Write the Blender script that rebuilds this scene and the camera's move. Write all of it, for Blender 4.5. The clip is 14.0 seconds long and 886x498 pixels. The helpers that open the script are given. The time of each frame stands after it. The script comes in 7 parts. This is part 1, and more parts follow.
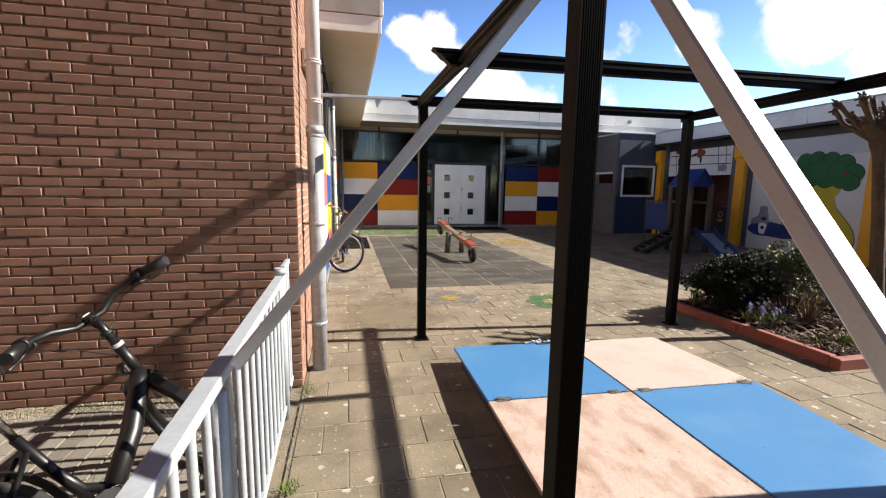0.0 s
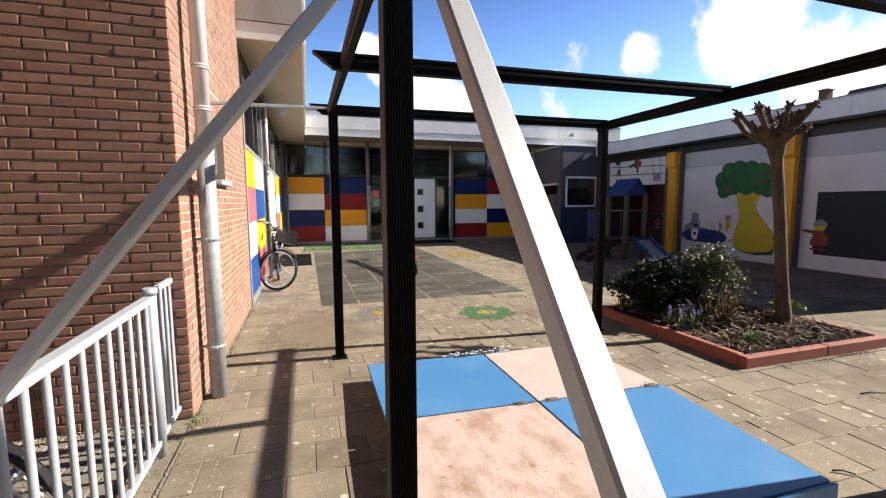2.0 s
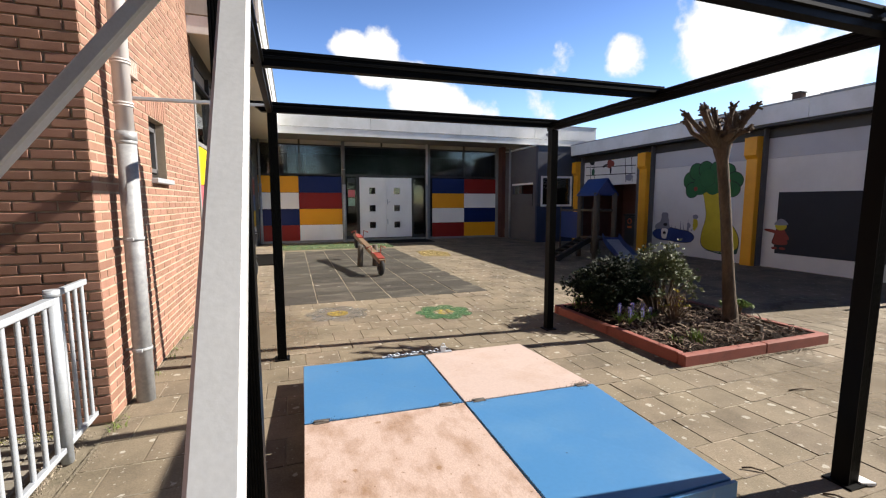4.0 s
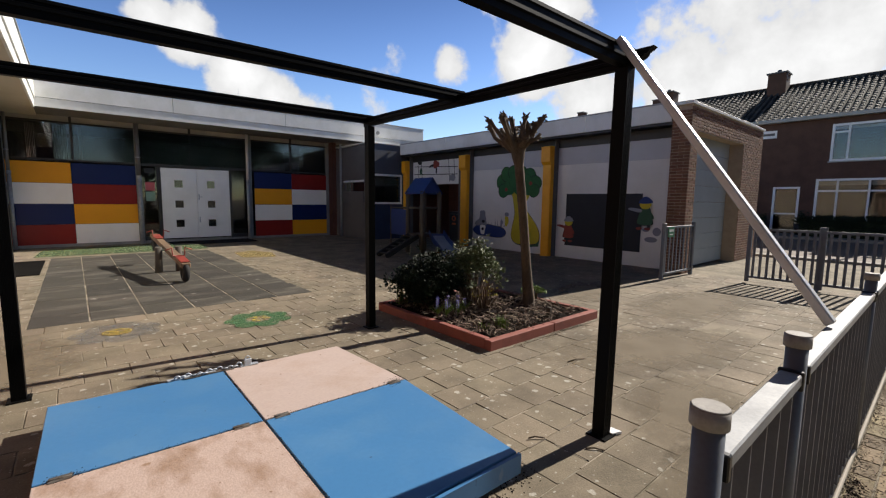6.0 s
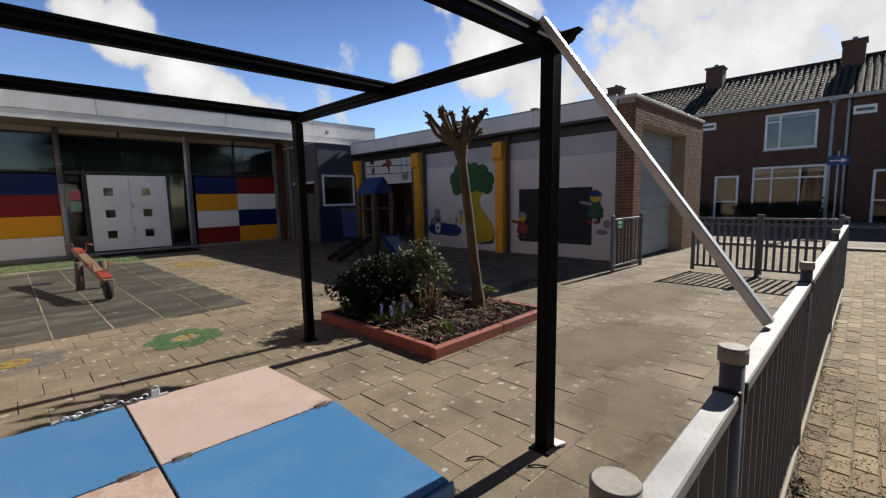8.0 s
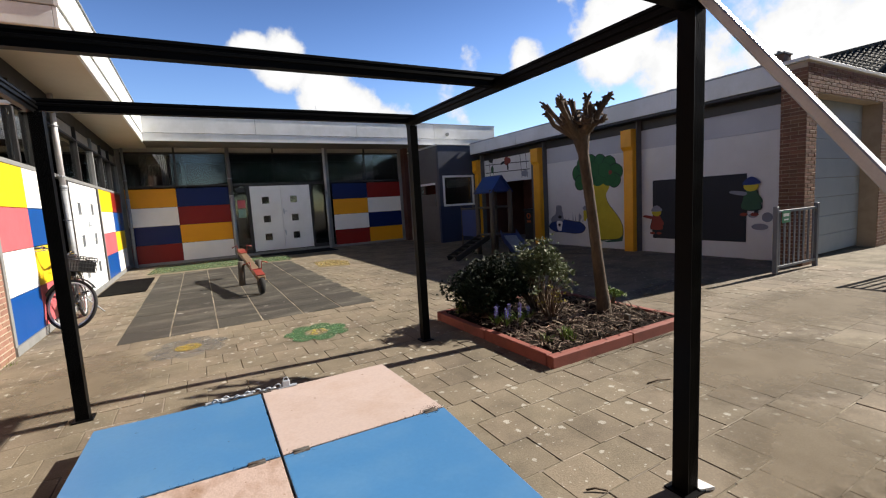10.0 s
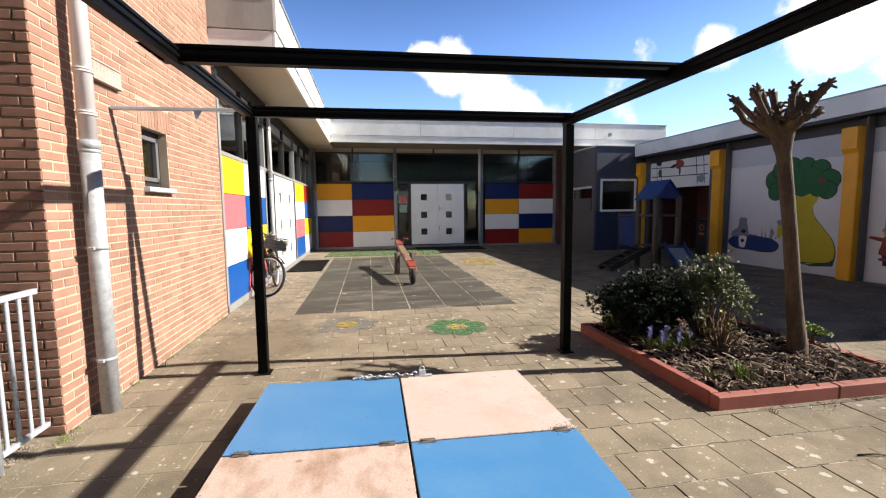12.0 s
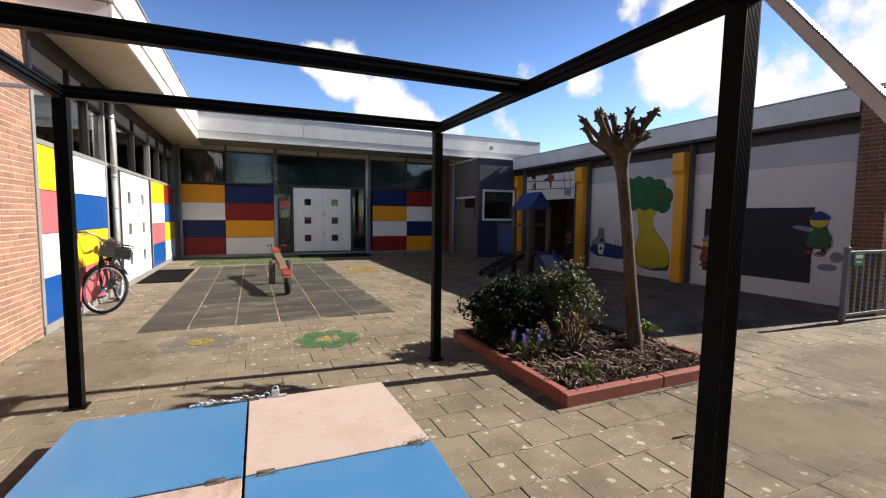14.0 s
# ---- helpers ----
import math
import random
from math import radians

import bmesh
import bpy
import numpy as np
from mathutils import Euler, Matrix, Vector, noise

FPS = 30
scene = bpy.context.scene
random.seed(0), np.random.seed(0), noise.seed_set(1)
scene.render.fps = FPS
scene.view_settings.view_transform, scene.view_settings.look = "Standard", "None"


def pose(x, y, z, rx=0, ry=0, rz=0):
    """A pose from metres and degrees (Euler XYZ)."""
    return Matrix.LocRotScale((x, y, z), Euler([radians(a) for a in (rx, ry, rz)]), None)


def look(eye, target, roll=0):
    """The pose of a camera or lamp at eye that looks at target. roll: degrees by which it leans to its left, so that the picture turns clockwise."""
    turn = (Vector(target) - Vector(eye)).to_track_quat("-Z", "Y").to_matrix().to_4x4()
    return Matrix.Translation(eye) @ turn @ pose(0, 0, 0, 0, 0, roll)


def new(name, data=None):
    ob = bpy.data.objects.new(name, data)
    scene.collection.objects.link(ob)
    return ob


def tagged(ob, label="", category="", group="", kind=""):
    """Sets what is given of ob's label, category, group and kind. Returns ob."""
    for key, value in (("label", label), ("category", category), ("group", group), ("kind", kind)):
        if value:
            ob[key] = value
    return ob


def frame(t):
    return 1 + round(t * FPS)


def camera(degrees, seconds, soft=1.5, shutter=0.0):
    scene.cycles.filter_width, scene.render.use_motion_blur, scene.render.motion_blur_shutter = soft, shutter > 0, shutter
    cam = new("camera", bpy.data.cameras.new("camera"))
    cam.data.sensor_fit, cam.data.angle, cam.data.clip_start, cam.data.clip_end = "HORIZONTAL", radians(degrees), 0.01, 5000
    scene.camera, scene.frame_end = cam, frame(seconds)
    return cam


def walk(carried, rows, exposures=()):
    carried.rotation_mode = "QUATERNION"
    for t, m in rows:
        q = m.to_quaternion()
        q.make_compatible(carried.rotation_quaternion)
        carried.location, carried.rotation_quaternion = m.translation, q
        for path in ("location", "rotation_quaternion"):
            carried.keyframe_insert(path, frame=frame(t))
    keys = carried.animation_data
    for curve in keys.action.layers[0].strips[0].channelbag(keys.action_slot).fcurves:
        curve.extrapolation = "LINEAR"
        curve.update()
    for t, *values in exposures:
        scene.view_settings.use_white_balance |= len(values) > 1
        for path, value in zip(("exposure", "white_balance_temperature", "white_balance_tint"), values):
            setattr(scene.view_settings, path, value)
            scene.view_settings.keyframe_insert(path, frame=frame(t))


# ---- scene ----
cam = camera(91.4, 14.0, 1.2)
PATH = [
    (0, (0.726, 0.73, 1.467), (1.153, 2.664, 1.188), 0.9),
    (0.5, (0.789, 0.725, 1.464), (1.267, 2.649, 1.197), 0.1),
    (1, (0.855, 0.749, 1.451), (1.387, 2.66, 1.195), -0.5),
    (1.5, (0.98, 0.76, 1.448), (1.554, 2.66, 1.206), -0.0),
    (2, (1.157, 0.738, 1.432), (1.754, 2.634, 1.22), -0.2),
    (4.3, (1.577, 0.641, 1.432), (2.258, 2.509, 1.214), -0.0),
    (4.5, (1.602, 0.642, 1.432), (2.344, 2.486, 1.21), 0.2),
    (5, (1.676, 0.636, 1.425), (2.72, 2.328, 1.206), 0.8),
    (5.5, (1.727, 0.642, 1.417), (2.905, 2.242, 1.194), 0.8),
    (6, (1.783, 0.651, 1.423), (3.073, 2.164, 1.2), 0.7),
    (6.5, (1.851, 0.673, 1.422), (3.211, 2.12, 1.184), 0.5),
    (7, (1.96, 0.671, 1.432), (3.398, 2.041, 1.196), 0.1),
    (7.2, (2.0, 0.673, 1.434), (3.453, 2.027, 1.203), -0.3),
    (9.3, (2.23, 0.735, 1.43), (3.425, 2.323, 1.204), -3.2),
    (9.5, (2.246, 0.746, 1.435), (3.39, 2.371, 1.212), -3.2),
    (10, (2.285, 0.785, 1.431), (3.257, 2.52, 1.215), -3.4),
    (10.5, (2.301, 0.803, 1.425), (3.016, 2.659, 1.214), -3.3),
    (11, (2.316, 0.823, 1.421), (2.846, 2.74, 1.212), -2.5),
    (11.5, (2.34, 0.837, 1.424), (2.753, 2.784, 1.23), -0.9),
    (12, (2.35, 0.846, 1.426), (2.686, 2.808, 1.24), -0.6),
    (12.5, (2.364, 0.872, 1.413), (2.699, 2.836, 1.246), -0.6),
    (13, (2.398, 0.897, 1.406), (2.751, 2.859, 1.249), -0.6),
    (13.5, (2.502, 0.905, 1.406), (3.042, 2.825, 1.258), -0.3),
    (14, (2.606, 0.897, 1.419), (3.409, 2.722, 1.266), 0.6),
]
walk(cam, [(t, look(eye, target, roll)) for t, eye, target, roll in PATH], [(0.0, 1.31), (2.0, 1.27), (4.5, 1.07), (5.5, .72), (6.5, .62), (7.0, .55), (9.5, .76), (10.5, 1.08), (11.0, 1.22), (12.5, 1.32), (13.0, 1.28), (14.0, 1.0)])

# ---- light ----
SUN_AZ, SUN_EL = 95.3, 34.0   # degrees from +y towards +x, and above the horizon
world = bpy.data.worlds.new("world")
scene.world = world
world.use_nodes = True


def make_sky():
    nt = world.node_tree
    nt.nodes.clear()
    N, L = nt.nodes.new, nt.links.new
    out, bg = N("ShaderNodeOutputWorld"), N("ShaderNodeBackground")
    sky = N("ShaderNodeTexSky")
    sky.sky_type, sky.sun_disc = "NISHITA", False
    sky.sun_elevation, sky.sun_rotation = radians(SUN_EL), radians(SUN_AZ)
    sky.air_density, sky.dust_density, sky.ozone_density = 1.0, 0.2, 2.0
    co = N("ShaderNodeTexCoord")
    nrm = N("ShaderNodeVectorMath")
    nrm.operation = "NORMALIZE"
    L(co.outputs["Generated"], nrm.inputs[0])
    # puffs of cumulus: azimuth, elevation, width in degrees, weight
    puffs = [(8, 18.4, 2.3, 0.9), (11, 17.2, 3.3, 1.0), (15.5, 13.8, 3.5, 1.0), (20, 11.0, 3.6, 0.95), (24, 10.5, 3.6, 0.85), (41, 16.5, 2.6, 0.9),
             (34, 15.5, 3.4, 0.5), (32, 12, 3, 0.55), (52, 17, 5, 1.0), (55, 22, 5, 1.0), (58, 13, 6, 0.9), (71, 14, 8, 0.95),
             (80, 16, 9, 1.0), (92, 15, 9, 0.9), (66, 27, 7, 0.5), (48, 27, 6, 0.45), (76, 24, 8, 0.7), (-60, 9, 5, 0.8), (150, 10, 5, 0.7)]
    noise_t = N("ShaderNodeTexNoise")
    noise_t.inputs["Scale"].default_value, noise_t.inputs["Detail"].default_value, noise_t.inputs["Roughness"].default_value = 9.0, 9.0, 0.58
    L(nrm.outputs[0], noise_t.inputs["Vector"])
    total = None
    for az, el, wide, weight in puffs:
        d = Vector((math.sin(radians(az)) * math.cos(radians(el)), math.cos(radians(az)) * math.cos(radians(el)), math.sin(radians(el))))
        dist = N("ShaderNodeVectorMath")
        dist.operation = "DISTANCE"
        dist.inputs[1].default_value = d
        L(nrm.outputs[0], dist.inputs[0])
        m = N("ShaderNodeMapRange")
        m.interpolation_type = "SMOOTHSTEP"
        m.inputs["From Min"].default_value, m.inputs["From Max"].default_value = 0.0, 2 * radians(wide)
        m.inputs["To Min"].default_value, m.inputs["To Max"].default_value = weight, 0.0
        L(dist.outputs["Value"], m.inputs["Value"])
        if total is None:
            total = m.outputs[0]
        else:
            mx = N("ShaderNodeMath")
            mx.operation = "MAXIMUM"
            L(total, mx.inputs[0])
            L(m.outputs[0], mx.inputs[1])
            total = mx.outputs[0]
    # density = blob + noise - threshold
    add = N("ShaderNodeMath")
    add.operation = "MULTIPLY_ADD"
    add.inputs[1].default_value = 1.7
    L(noise_t.outputs["Fac"], add.inputs[0])
    L(total, add.inputs[2])
    edge = N("ShaderNodeMapRange")
    edge.interpolation_type = "SMOOTHSTEP"
    edge.inputs["From Min"].default_value, edge.inputs["From Max"].default_value = 1.27, 1.55
    L(add.outputs[0], edge.inputs["Value"])
    cloud_tone = N("ShaderNodeMapRange")
    cloud_tone.inputs["From Min"].default_value, cloud_tone.inputs["From Max"].default_value = 1.4, 2.2
    cloud_tone.inputs["To Min"].default_value, cloud_tone.inputs["To Max"].default_value = 12.0, 18.0
    L(add.outputs[0], cloud_tone.inputs["Value"])
    tone = N("ShaderNodeCombineColor")
    for n in range(3):
        L(cloud_tone.outputs[0], tone.inputs[n])
    mix = N("ShaderNodeMix")
    mix.data_type = "RGBA"
    L(edge.outputs[0], mix.inputs["Factor"])
    blue = N("ShaderNodeHueSaturation")
    blue.inputs["Saturation"].default_value = 1.22
    blue.inputs["Hue"].default_value = 0.515
    # haze: the sky pales from the deep zenith down to the horizon, all round
    height, haze = N("ShaderNodeSeparateXYZ"), N("ShaderNodeMapRange")
    L(nrm.outputs[0], height.inputs[0])
    L(height.outputs["Z"], haze.inputs["Value"])
    haze.interpolation_type = "SMOOTHSTEP"
    haze.inputs["From Min"].default_value, haze.inputs["From Max"].default_value = 0.2, 0.75
    haze.inputs["To Min"].default_value, haze.inputs["To Max"].default_value = 2.75, 0.35
    L(haze.outputs[0], blue.inputs["Value"])
    L(sky.outputs["Color"], blue.inputs["Color"])
    L(blue.outputs["Color"], mix.inputs["A"])
    L(tone.outputs["Color"], mix.inputs["B"])
    L(mix.outputs["Result"], bg.inputs["Color"])
    bg.inputs["Strength"].default_value = SKY_POWER
    L(bg.outputs[0], out.inputs["Surface"])


SKY_POWER = 0.0385
make_sky()
sun_data = bpy.data.lights.new("sun", "SUN")
sun_data.energy, sun_data.angle, sun_data.color = 5.0, radians(0.53), (1.0, 0.925, 0.825)
sun = new("sun", sun_data)
to_sun = Vector((math.sin(radians(SUN_AZ)) * math.cos(radians(SUN_EL)), math.cos(radians(SUN_AZ)) * math.cos(radians(SUN_EL)), math.sin(radians(SUN_EL))))
sun.matrix_world = look(to_sun * 40, (0, 0, 0))

# ---- materials ----


def surface(name, base, alt=None, rough=0.6, metal=0.0, big=1.5, fine=60.0, mix=0.6, grain=0.25, bump=0.15, depth=0.004, vary=0.0, spots=None, alt_at=(0.42, 0.62), coat=0.0, stretch=(1, 1, 1), spec=0.5):
    """A procedural surface: base colour, broad stains of alt, fine grain, relief, and a shade that varies from piece to piece.
    spots: a list of (scale, size, colour) of small ragged marks."""
    m = bpy.data.materials.new(name)
    m.use_nodes = True
    nt = m.node_tree
    N, L = nt.nodes.new, nt.links.new
    p = nt.nodes["Principled BSDF"]
    co = N("ShaderNodeTexCoord")
    mp = N("ShaderNodeMapping")
    mp.inputs["Scale"].default_value = stretch
    geo = N("ShaderNodeNewGeometry")
    L(geo.outputs["Position"], mp.inputs["Vector"])
    vec = mp.outputs["Vector"]
    n1 = N("ShaderNodeTexNoise")
    n1.inputs["Scale"].default_value, n1.inputs["Detail"].default_value, n1.inputs["Roughness"].default_value = big, 6.0, 0.62
    L(vec, n1.inputs["Vector"])
    ramp = N("ShaderNodeMapRange")
    ramp.inputs["From Min"].default_value, ramp.inputs["From Max"].default_value = alt_at
    ramp.inputs["To Max"].default_value = mix
    L(n1.outputs["Fac"], ramp.inputs["Value"])
    c1 = N("ShaderNodeMix")
    c1.data_type = "RGBA"
    c1.inputs["A"].default_value = (*base, 1)
    c1.inputs["B"].default_value = (*(alt or [v * 0.6 for v in base]), 1)
    L(ramp.outputs[0], c1.inputs["Factor"])
    col = c1.outputs["Result"]
    n2 = N("ShaderNodeTexNoise")
    n2.inputs["Scale"].default_value, n2.inputs["Detail"].default_value = fine, 4.0
    L(vec, n2.inputs["Vector"])
    for scale, size, tint in spots or ():
        vo = N("ShaderNodeTexVoronoi")
        vo.voronoi_dimensions = "2D"
        vo.inputs["Scale"].default_value = scale
        L(geo.outputs["Position"], vo.inputs["Vector"])
        sep = N("ShaderNodeSeparateColor")
        L(vo.outputs["Color"], sep.inputs[0])
        sz = N("ShaderNodeMapRange")
        sz.inputs["From Min"].default_value, sz.inputs["From Max"].default_value = 0.45, 1.0
        sz.inputs["To Min"].default_value, sz.inputs["To Max"].default_value = -0.05, size
        sz.clamp = False
        L(sep.outputs[0], sz.inputs["Value"])
        rag = N("ShaderNodeMath")
        rag.operation = "MULTIPLY_ADD"
        rag.inputs[1].default_value = 0.42
        ragged = N("ShaderNodeTexNoise")
        ragged.inputs["Scale"].default_value, ragged.inputs["Detail"].default_value = scale * 4.5, 3.0
        L(geo.outputs["Position"], ragged.inputs["Vector"])
        L(ragged.outputs["Fac"], rag.inputs[0])
        L(vo.outputs["Distance"], rag.inputs[2])
        less = N("ShaderNodeMath")
        less.operation = "SUBTRACT"
        L(sz.outputs[0], less.inputs[0])
        L(rag.outputs[0], less.inputs[1])
        mr = N("ShaderNodeMapRange")
        mr.inputs["From Min"].default_value, mr.inputs["From Max"].default_value = -0.21, -0.16
        mr.inputs["To Max"].default_value = 0.7
        L(less.outputs[0], mr.inputs["Value"])
        cs = N("ShaderNodeMix")
        cs.data_type = "RGBA"
        cs.inputs["B"].default_value = (*tint, 1)
        L(mr.outputs[0], cs.inputs["Factor"])
        L(col, cs.inputs["A"])
        col = cs.outputs["Result"]
    hsv = N("ShaderNodeHueSaturation")
    val = N("ShaderNodeMapRange")
    val.inputs["To Min"].default_value, val.inputs["To Max"].default_value = 1 - grain, 1 + grain
    L(n2.outputs["Fac"], val.inputs["Value"])
    value = val.outputs[0]
    if vary:
        oi = N("ShaderNodeObjectInfo")
        ad = N("ShaderNodeMath")
        L(oi.outputs["Random"], ad.inputs[0])
        L(geo.outputs["Random Per Island"], ad.inputs[1])
        fr = N("ShaderNodeMath")
        fr.operation = "FRACT"
        L(ad.outputs[0], fr.inputs[0])
        vr = N("ShaderNodeMapRange")
        vr.inputs["To Min"].default_value, vr.inputs["To Max"].default_value = 1 - vary, 1 + vary
        L(fr.outputs[0], vr.inputs["Value"])
        mu = N("ShaderNodeMath")
        mu.operation = "MULTIPLY"
        L(value, mu.inputs[0])
        L(vr.outputs[0], mu.inputs[1])
        value = mu.outputs[0]
        hr = N("ShaderNodeMapRange")
        hr.inputs["To Min"].default_value, hr.inputs["To Max"].default_value = 0.5 - vary * 0.04, 0.5 + vary * 0.04
        mu2 = N("ShaderNodeMath")
        mu2.operation = "MULTIPLY"
        mu2.inputs[1].default_value = 7.31
        fr2 = N("ShaderNodeMath")
        fr2.operation = "FRACT"
        L(fr.outputs[0], mu2.inputs[0])
        L(mu2.outputs[0], fr2.inputs[0])
        L(fr2.outputs[0], hr.inputs["Value"])
        L(hr.outputs[0], hsv.inputs["Hue"])
    L(value, hsv.inputs["Value"])
    L(col, hsv.inputs["Color"])
    L(hsv.outputs["Color"], p.inputs["Base Color"])
    rr = N("ShaderNodeMapRange")
    rr.inputs["To Min"].default_value, rr.inputs["To Max"].default_value = max(rough - 0.12, 0.03), min(rough + 0.12, 1)
    L(n1.outputs["Fac"], rr.inputs["Value"])
    L(rr.outputs[0], p.inputs["Roughness"])
    p.inputs["Metallic"].default_value = metal
    p.inputs["Coat Weight"].default_value = coat
    p.inputs["Specular IOR Level"].default_value = spec
    if bump:
        b = N("ShaderNodeBump")
        b.inputs["Strength"].default_value, b.inputs["Distance"].default_value = bump, depth
        L(n2.outputs["Fac"], b.inputs["Height"])
        L(b.outputs["Normal"], p.inputs["Normal"])
    return m


def glass(name, tint=(0.8, 0.85, 0.85), rough=0.01):
    m = bpy.data.materials.new(name)
    m.use_nodes = True
    p = m.node_tree.nodes["Principled BSDF"]
    p.inputs["Base Color"].default_value = (*tint, 1)
    p.inputs["Roughness"].default_value, p.inputs["IOR"].default_value, p.inputs["Transmission Weight"].default_value = rough, 1.5, 1.0
    return m


BRICK = surface("brick_clay", (0.285, 0.155, 0.108), (0.222, 0.114, 0.076), 0.88, big=6, fine=150, grain=0.25, bump=0.5, vary=0.13)
MORTAR = surface("mortar", (0.40, 0.32, 0.235), (0.31, 0.245, 0.18), 0.95, big=5, fine=200, bump=0.4)
TILE = surface("concrete_tile", (0.204, 0.165, 0.114), (0.122, 0.099, 0.067), 0.92, big=1.7, fine=90, grain=0.36, bump=0.5, vary=0.13, mix=0.85, spots=[(8.5, 0.22, (0.44, 0.42, 0.36)), (22.0, 0.16, (0.38, 0.36, 0.30))])
SAND = surface("joint_sand", (0.2262, 0.1911, 0.1365), (0.078, 0.0686, 0.0429), 0.98, big=2.5, fine=160, bump=0.6, depth=0.006)
EARTH = surface("soil", (0.013, 0.0085, 0.0062), (0.034, 0.022, 0.015), 0.98, big=9, fine=70, grain=0.5, bump=0.9, depth=0.02, spec=0.08)
# paler alt and spots: dust and scuffs, and patches of light put into the colour
RUBBER = surface("rubber_tile", (0.042, 0.037, 0.028), (0.165, 0.148, 0.118), 0.85, big=1.9, fine=120, grain=0.35, bump=0.4, vary=0.24, alt_at=(0.5, 0.74), mix=0.75, stretch=(0.55, 1.3, 1), spots=[(2.6, 0.12, (0.26, 0.24, 0.21))])
BLACK_ALU = surface("black_powder_coat", (0.0028, 0.0028, 0.003), (0.004, 0.004, 0.004), 0.45, big=4, fine=200, bump=0.03, spec=0.07)
SILVER_ALU = surface("bare_aluminium", (0.60, 0.61, 0.62), (0.46, 0.47, 0.48), 0.45, 0.45, big=3, fine=120, grain=0.1, bump=0.05)
GALV = surface("galvanised_steel", (0.45, 0.485, 0.525), (0.35, 0.375, 0.41), 0.5, 0.3, big=7, fine=110, grain=0.18, bump=0.08)
FENCE_GREY = surface("grey_coated_steel", (0.125, 0.138, 0.165), (0.092, 0.102, 0.122), 0.5, 0.1, big=5, fine=120, grain=0.15, bump=0.06)
ZINC = surface("zinc_pipe", (0.36, 0.37, 0.385), (0.24, 0.25, 0.26), 0.55, 0.2, big=14, fine=40, grain=0.22, bump=0.05)
LID_BLUE = surface("blue_paint", (0.058, 0.186, 0.385), (0.088, 0.218, 0.395), 0.4, big=2.5, fine=40, grain=0.07, bump=0.06, spots=[(6.0, 0.035, (0.0234, 0.039, 0.0624)), (3.0, 0.03, (0.1716, 0.2808, 0.4056))])
LID_PINK = surface("pale_pink_paint", (0.45, 0.355, 0.315), (0.36, 0.25, 0.18), 0.7, big=3.2, fine=50, grain=0.12, bump=0.1, mix=0.4, alt_at=(0.5, 0.74), spots=[(7.0, 0.04, (0.156, 0.0936, 0.0546))])
LID_DIRTY = surface("soiled_pink_paint", (0.44, 0.33, 0.28), (0.20, 0.105, 0.045), 0.8, big=7, fine=130, grain=0.32, bump=0.2, mix=0.8, alt_at=(0.45, 0.72), stretch=(1.0, 0.55, 1), spots=[(5.0, 0.10, (0.22, 0.12, 0.055)), (14.0, 0.08, (0.16, 0.085, 0.04))])
RED_KERB = surface("red_painted_concrete", (0.27, 0.076, 0.054), (0.17, 0.062, 0.045), 0.78, big=5, fine=90, grain=0.2, bump=0.25)
WHITE_PAINT = surface("white_paint", (0.85, 0.85, 0.84), (0.74, 0.74, 0.72), 0.5, big=1.2, fine=80, grain=0.04, bump=0.04)
FASCIA = surface("white_fascia_board", (0.74, 0.74, 0.72), (0.55, 0.55, 0.50), 0.55, big=1.6, fine=40, grain=0.05, bump=0.05, mix=0.5)
SOFFIT = surface("cream_soffit_board", (0.561, 0.493, 0.391), (0.493, 0.425, 0.3315), 0.7, big=1.0, fine=50, grain=0.05, bump=0.05)
MURAL_WALL = surface("painted_brick_white", (0.72, 0.71, 0.68), (0.62, 0.61, 0.57), 0.8, big=1.0, fine=60, grain=0.06, bump=0.15)
# two tones of each: deep yellow, blue and red; lighter lemon, azure and rose
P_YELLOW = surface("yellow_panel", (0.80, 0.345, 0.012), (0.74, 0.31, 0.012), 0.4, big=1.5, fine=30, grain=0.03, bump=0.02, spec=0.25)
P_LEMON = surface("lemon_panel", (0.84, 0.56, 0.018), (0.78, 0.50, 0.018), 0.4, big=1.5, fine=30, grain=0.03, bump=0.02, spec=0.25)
P_WHITE = surface("white_panel", (0.87, 0.85, 0.81), (0.80, 0.78, 0.74), 0.4, big=1.5, fine=30, grain=0.02, bump=0.02, spec=0.25)
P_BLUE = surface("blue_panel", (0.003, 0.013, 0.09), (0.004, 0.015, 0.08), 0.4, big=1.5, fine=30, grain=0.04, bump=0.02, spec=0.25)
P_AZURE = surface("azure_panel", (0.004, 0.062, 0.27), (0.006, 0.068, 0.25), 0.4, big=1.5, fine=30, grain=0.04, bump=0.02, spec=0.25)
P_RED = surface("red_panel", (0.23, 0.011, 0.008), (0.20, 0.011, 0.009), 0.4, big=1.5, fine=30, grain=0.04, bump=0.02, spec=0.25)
P_ROSE = surface("rose_panel", (0.56, 0.125, 0.14), (0.50, 0.105, 0.12), 0.45, big=1.5, fine=30, grain=0.04, bump=0.02, spec=0.25)
DARK_FRAME = surface("dark_brown_frame", (0.0172, 0.014, 0.0125), (0.0273, 0.0234, 0.0203), 0.5, big=3, fine=90, bump=0.05)
GREY_FRAME = surface("grey_frame_paint", (0.234, 0.234, 0.2262), (0.1716, 0.1716, 0.1638), 0.55, big=3, fine=90, grain=0.08, bump=0.05)
BROWN_WALL = surface("brown_cladding", (0.1014, 0.039, 0.0273), (0.0702, 0.0273, 0.0195), 0.6, big=2, fine=50, grain=0.12, bump=0.1)
BLIND = surface("roller_blind", (0.4056, 0.3666, 0.312), (0.351, 0.312, 0.2574), 0.85, big=2, fine=60, grain=0.05, bump=0.05)
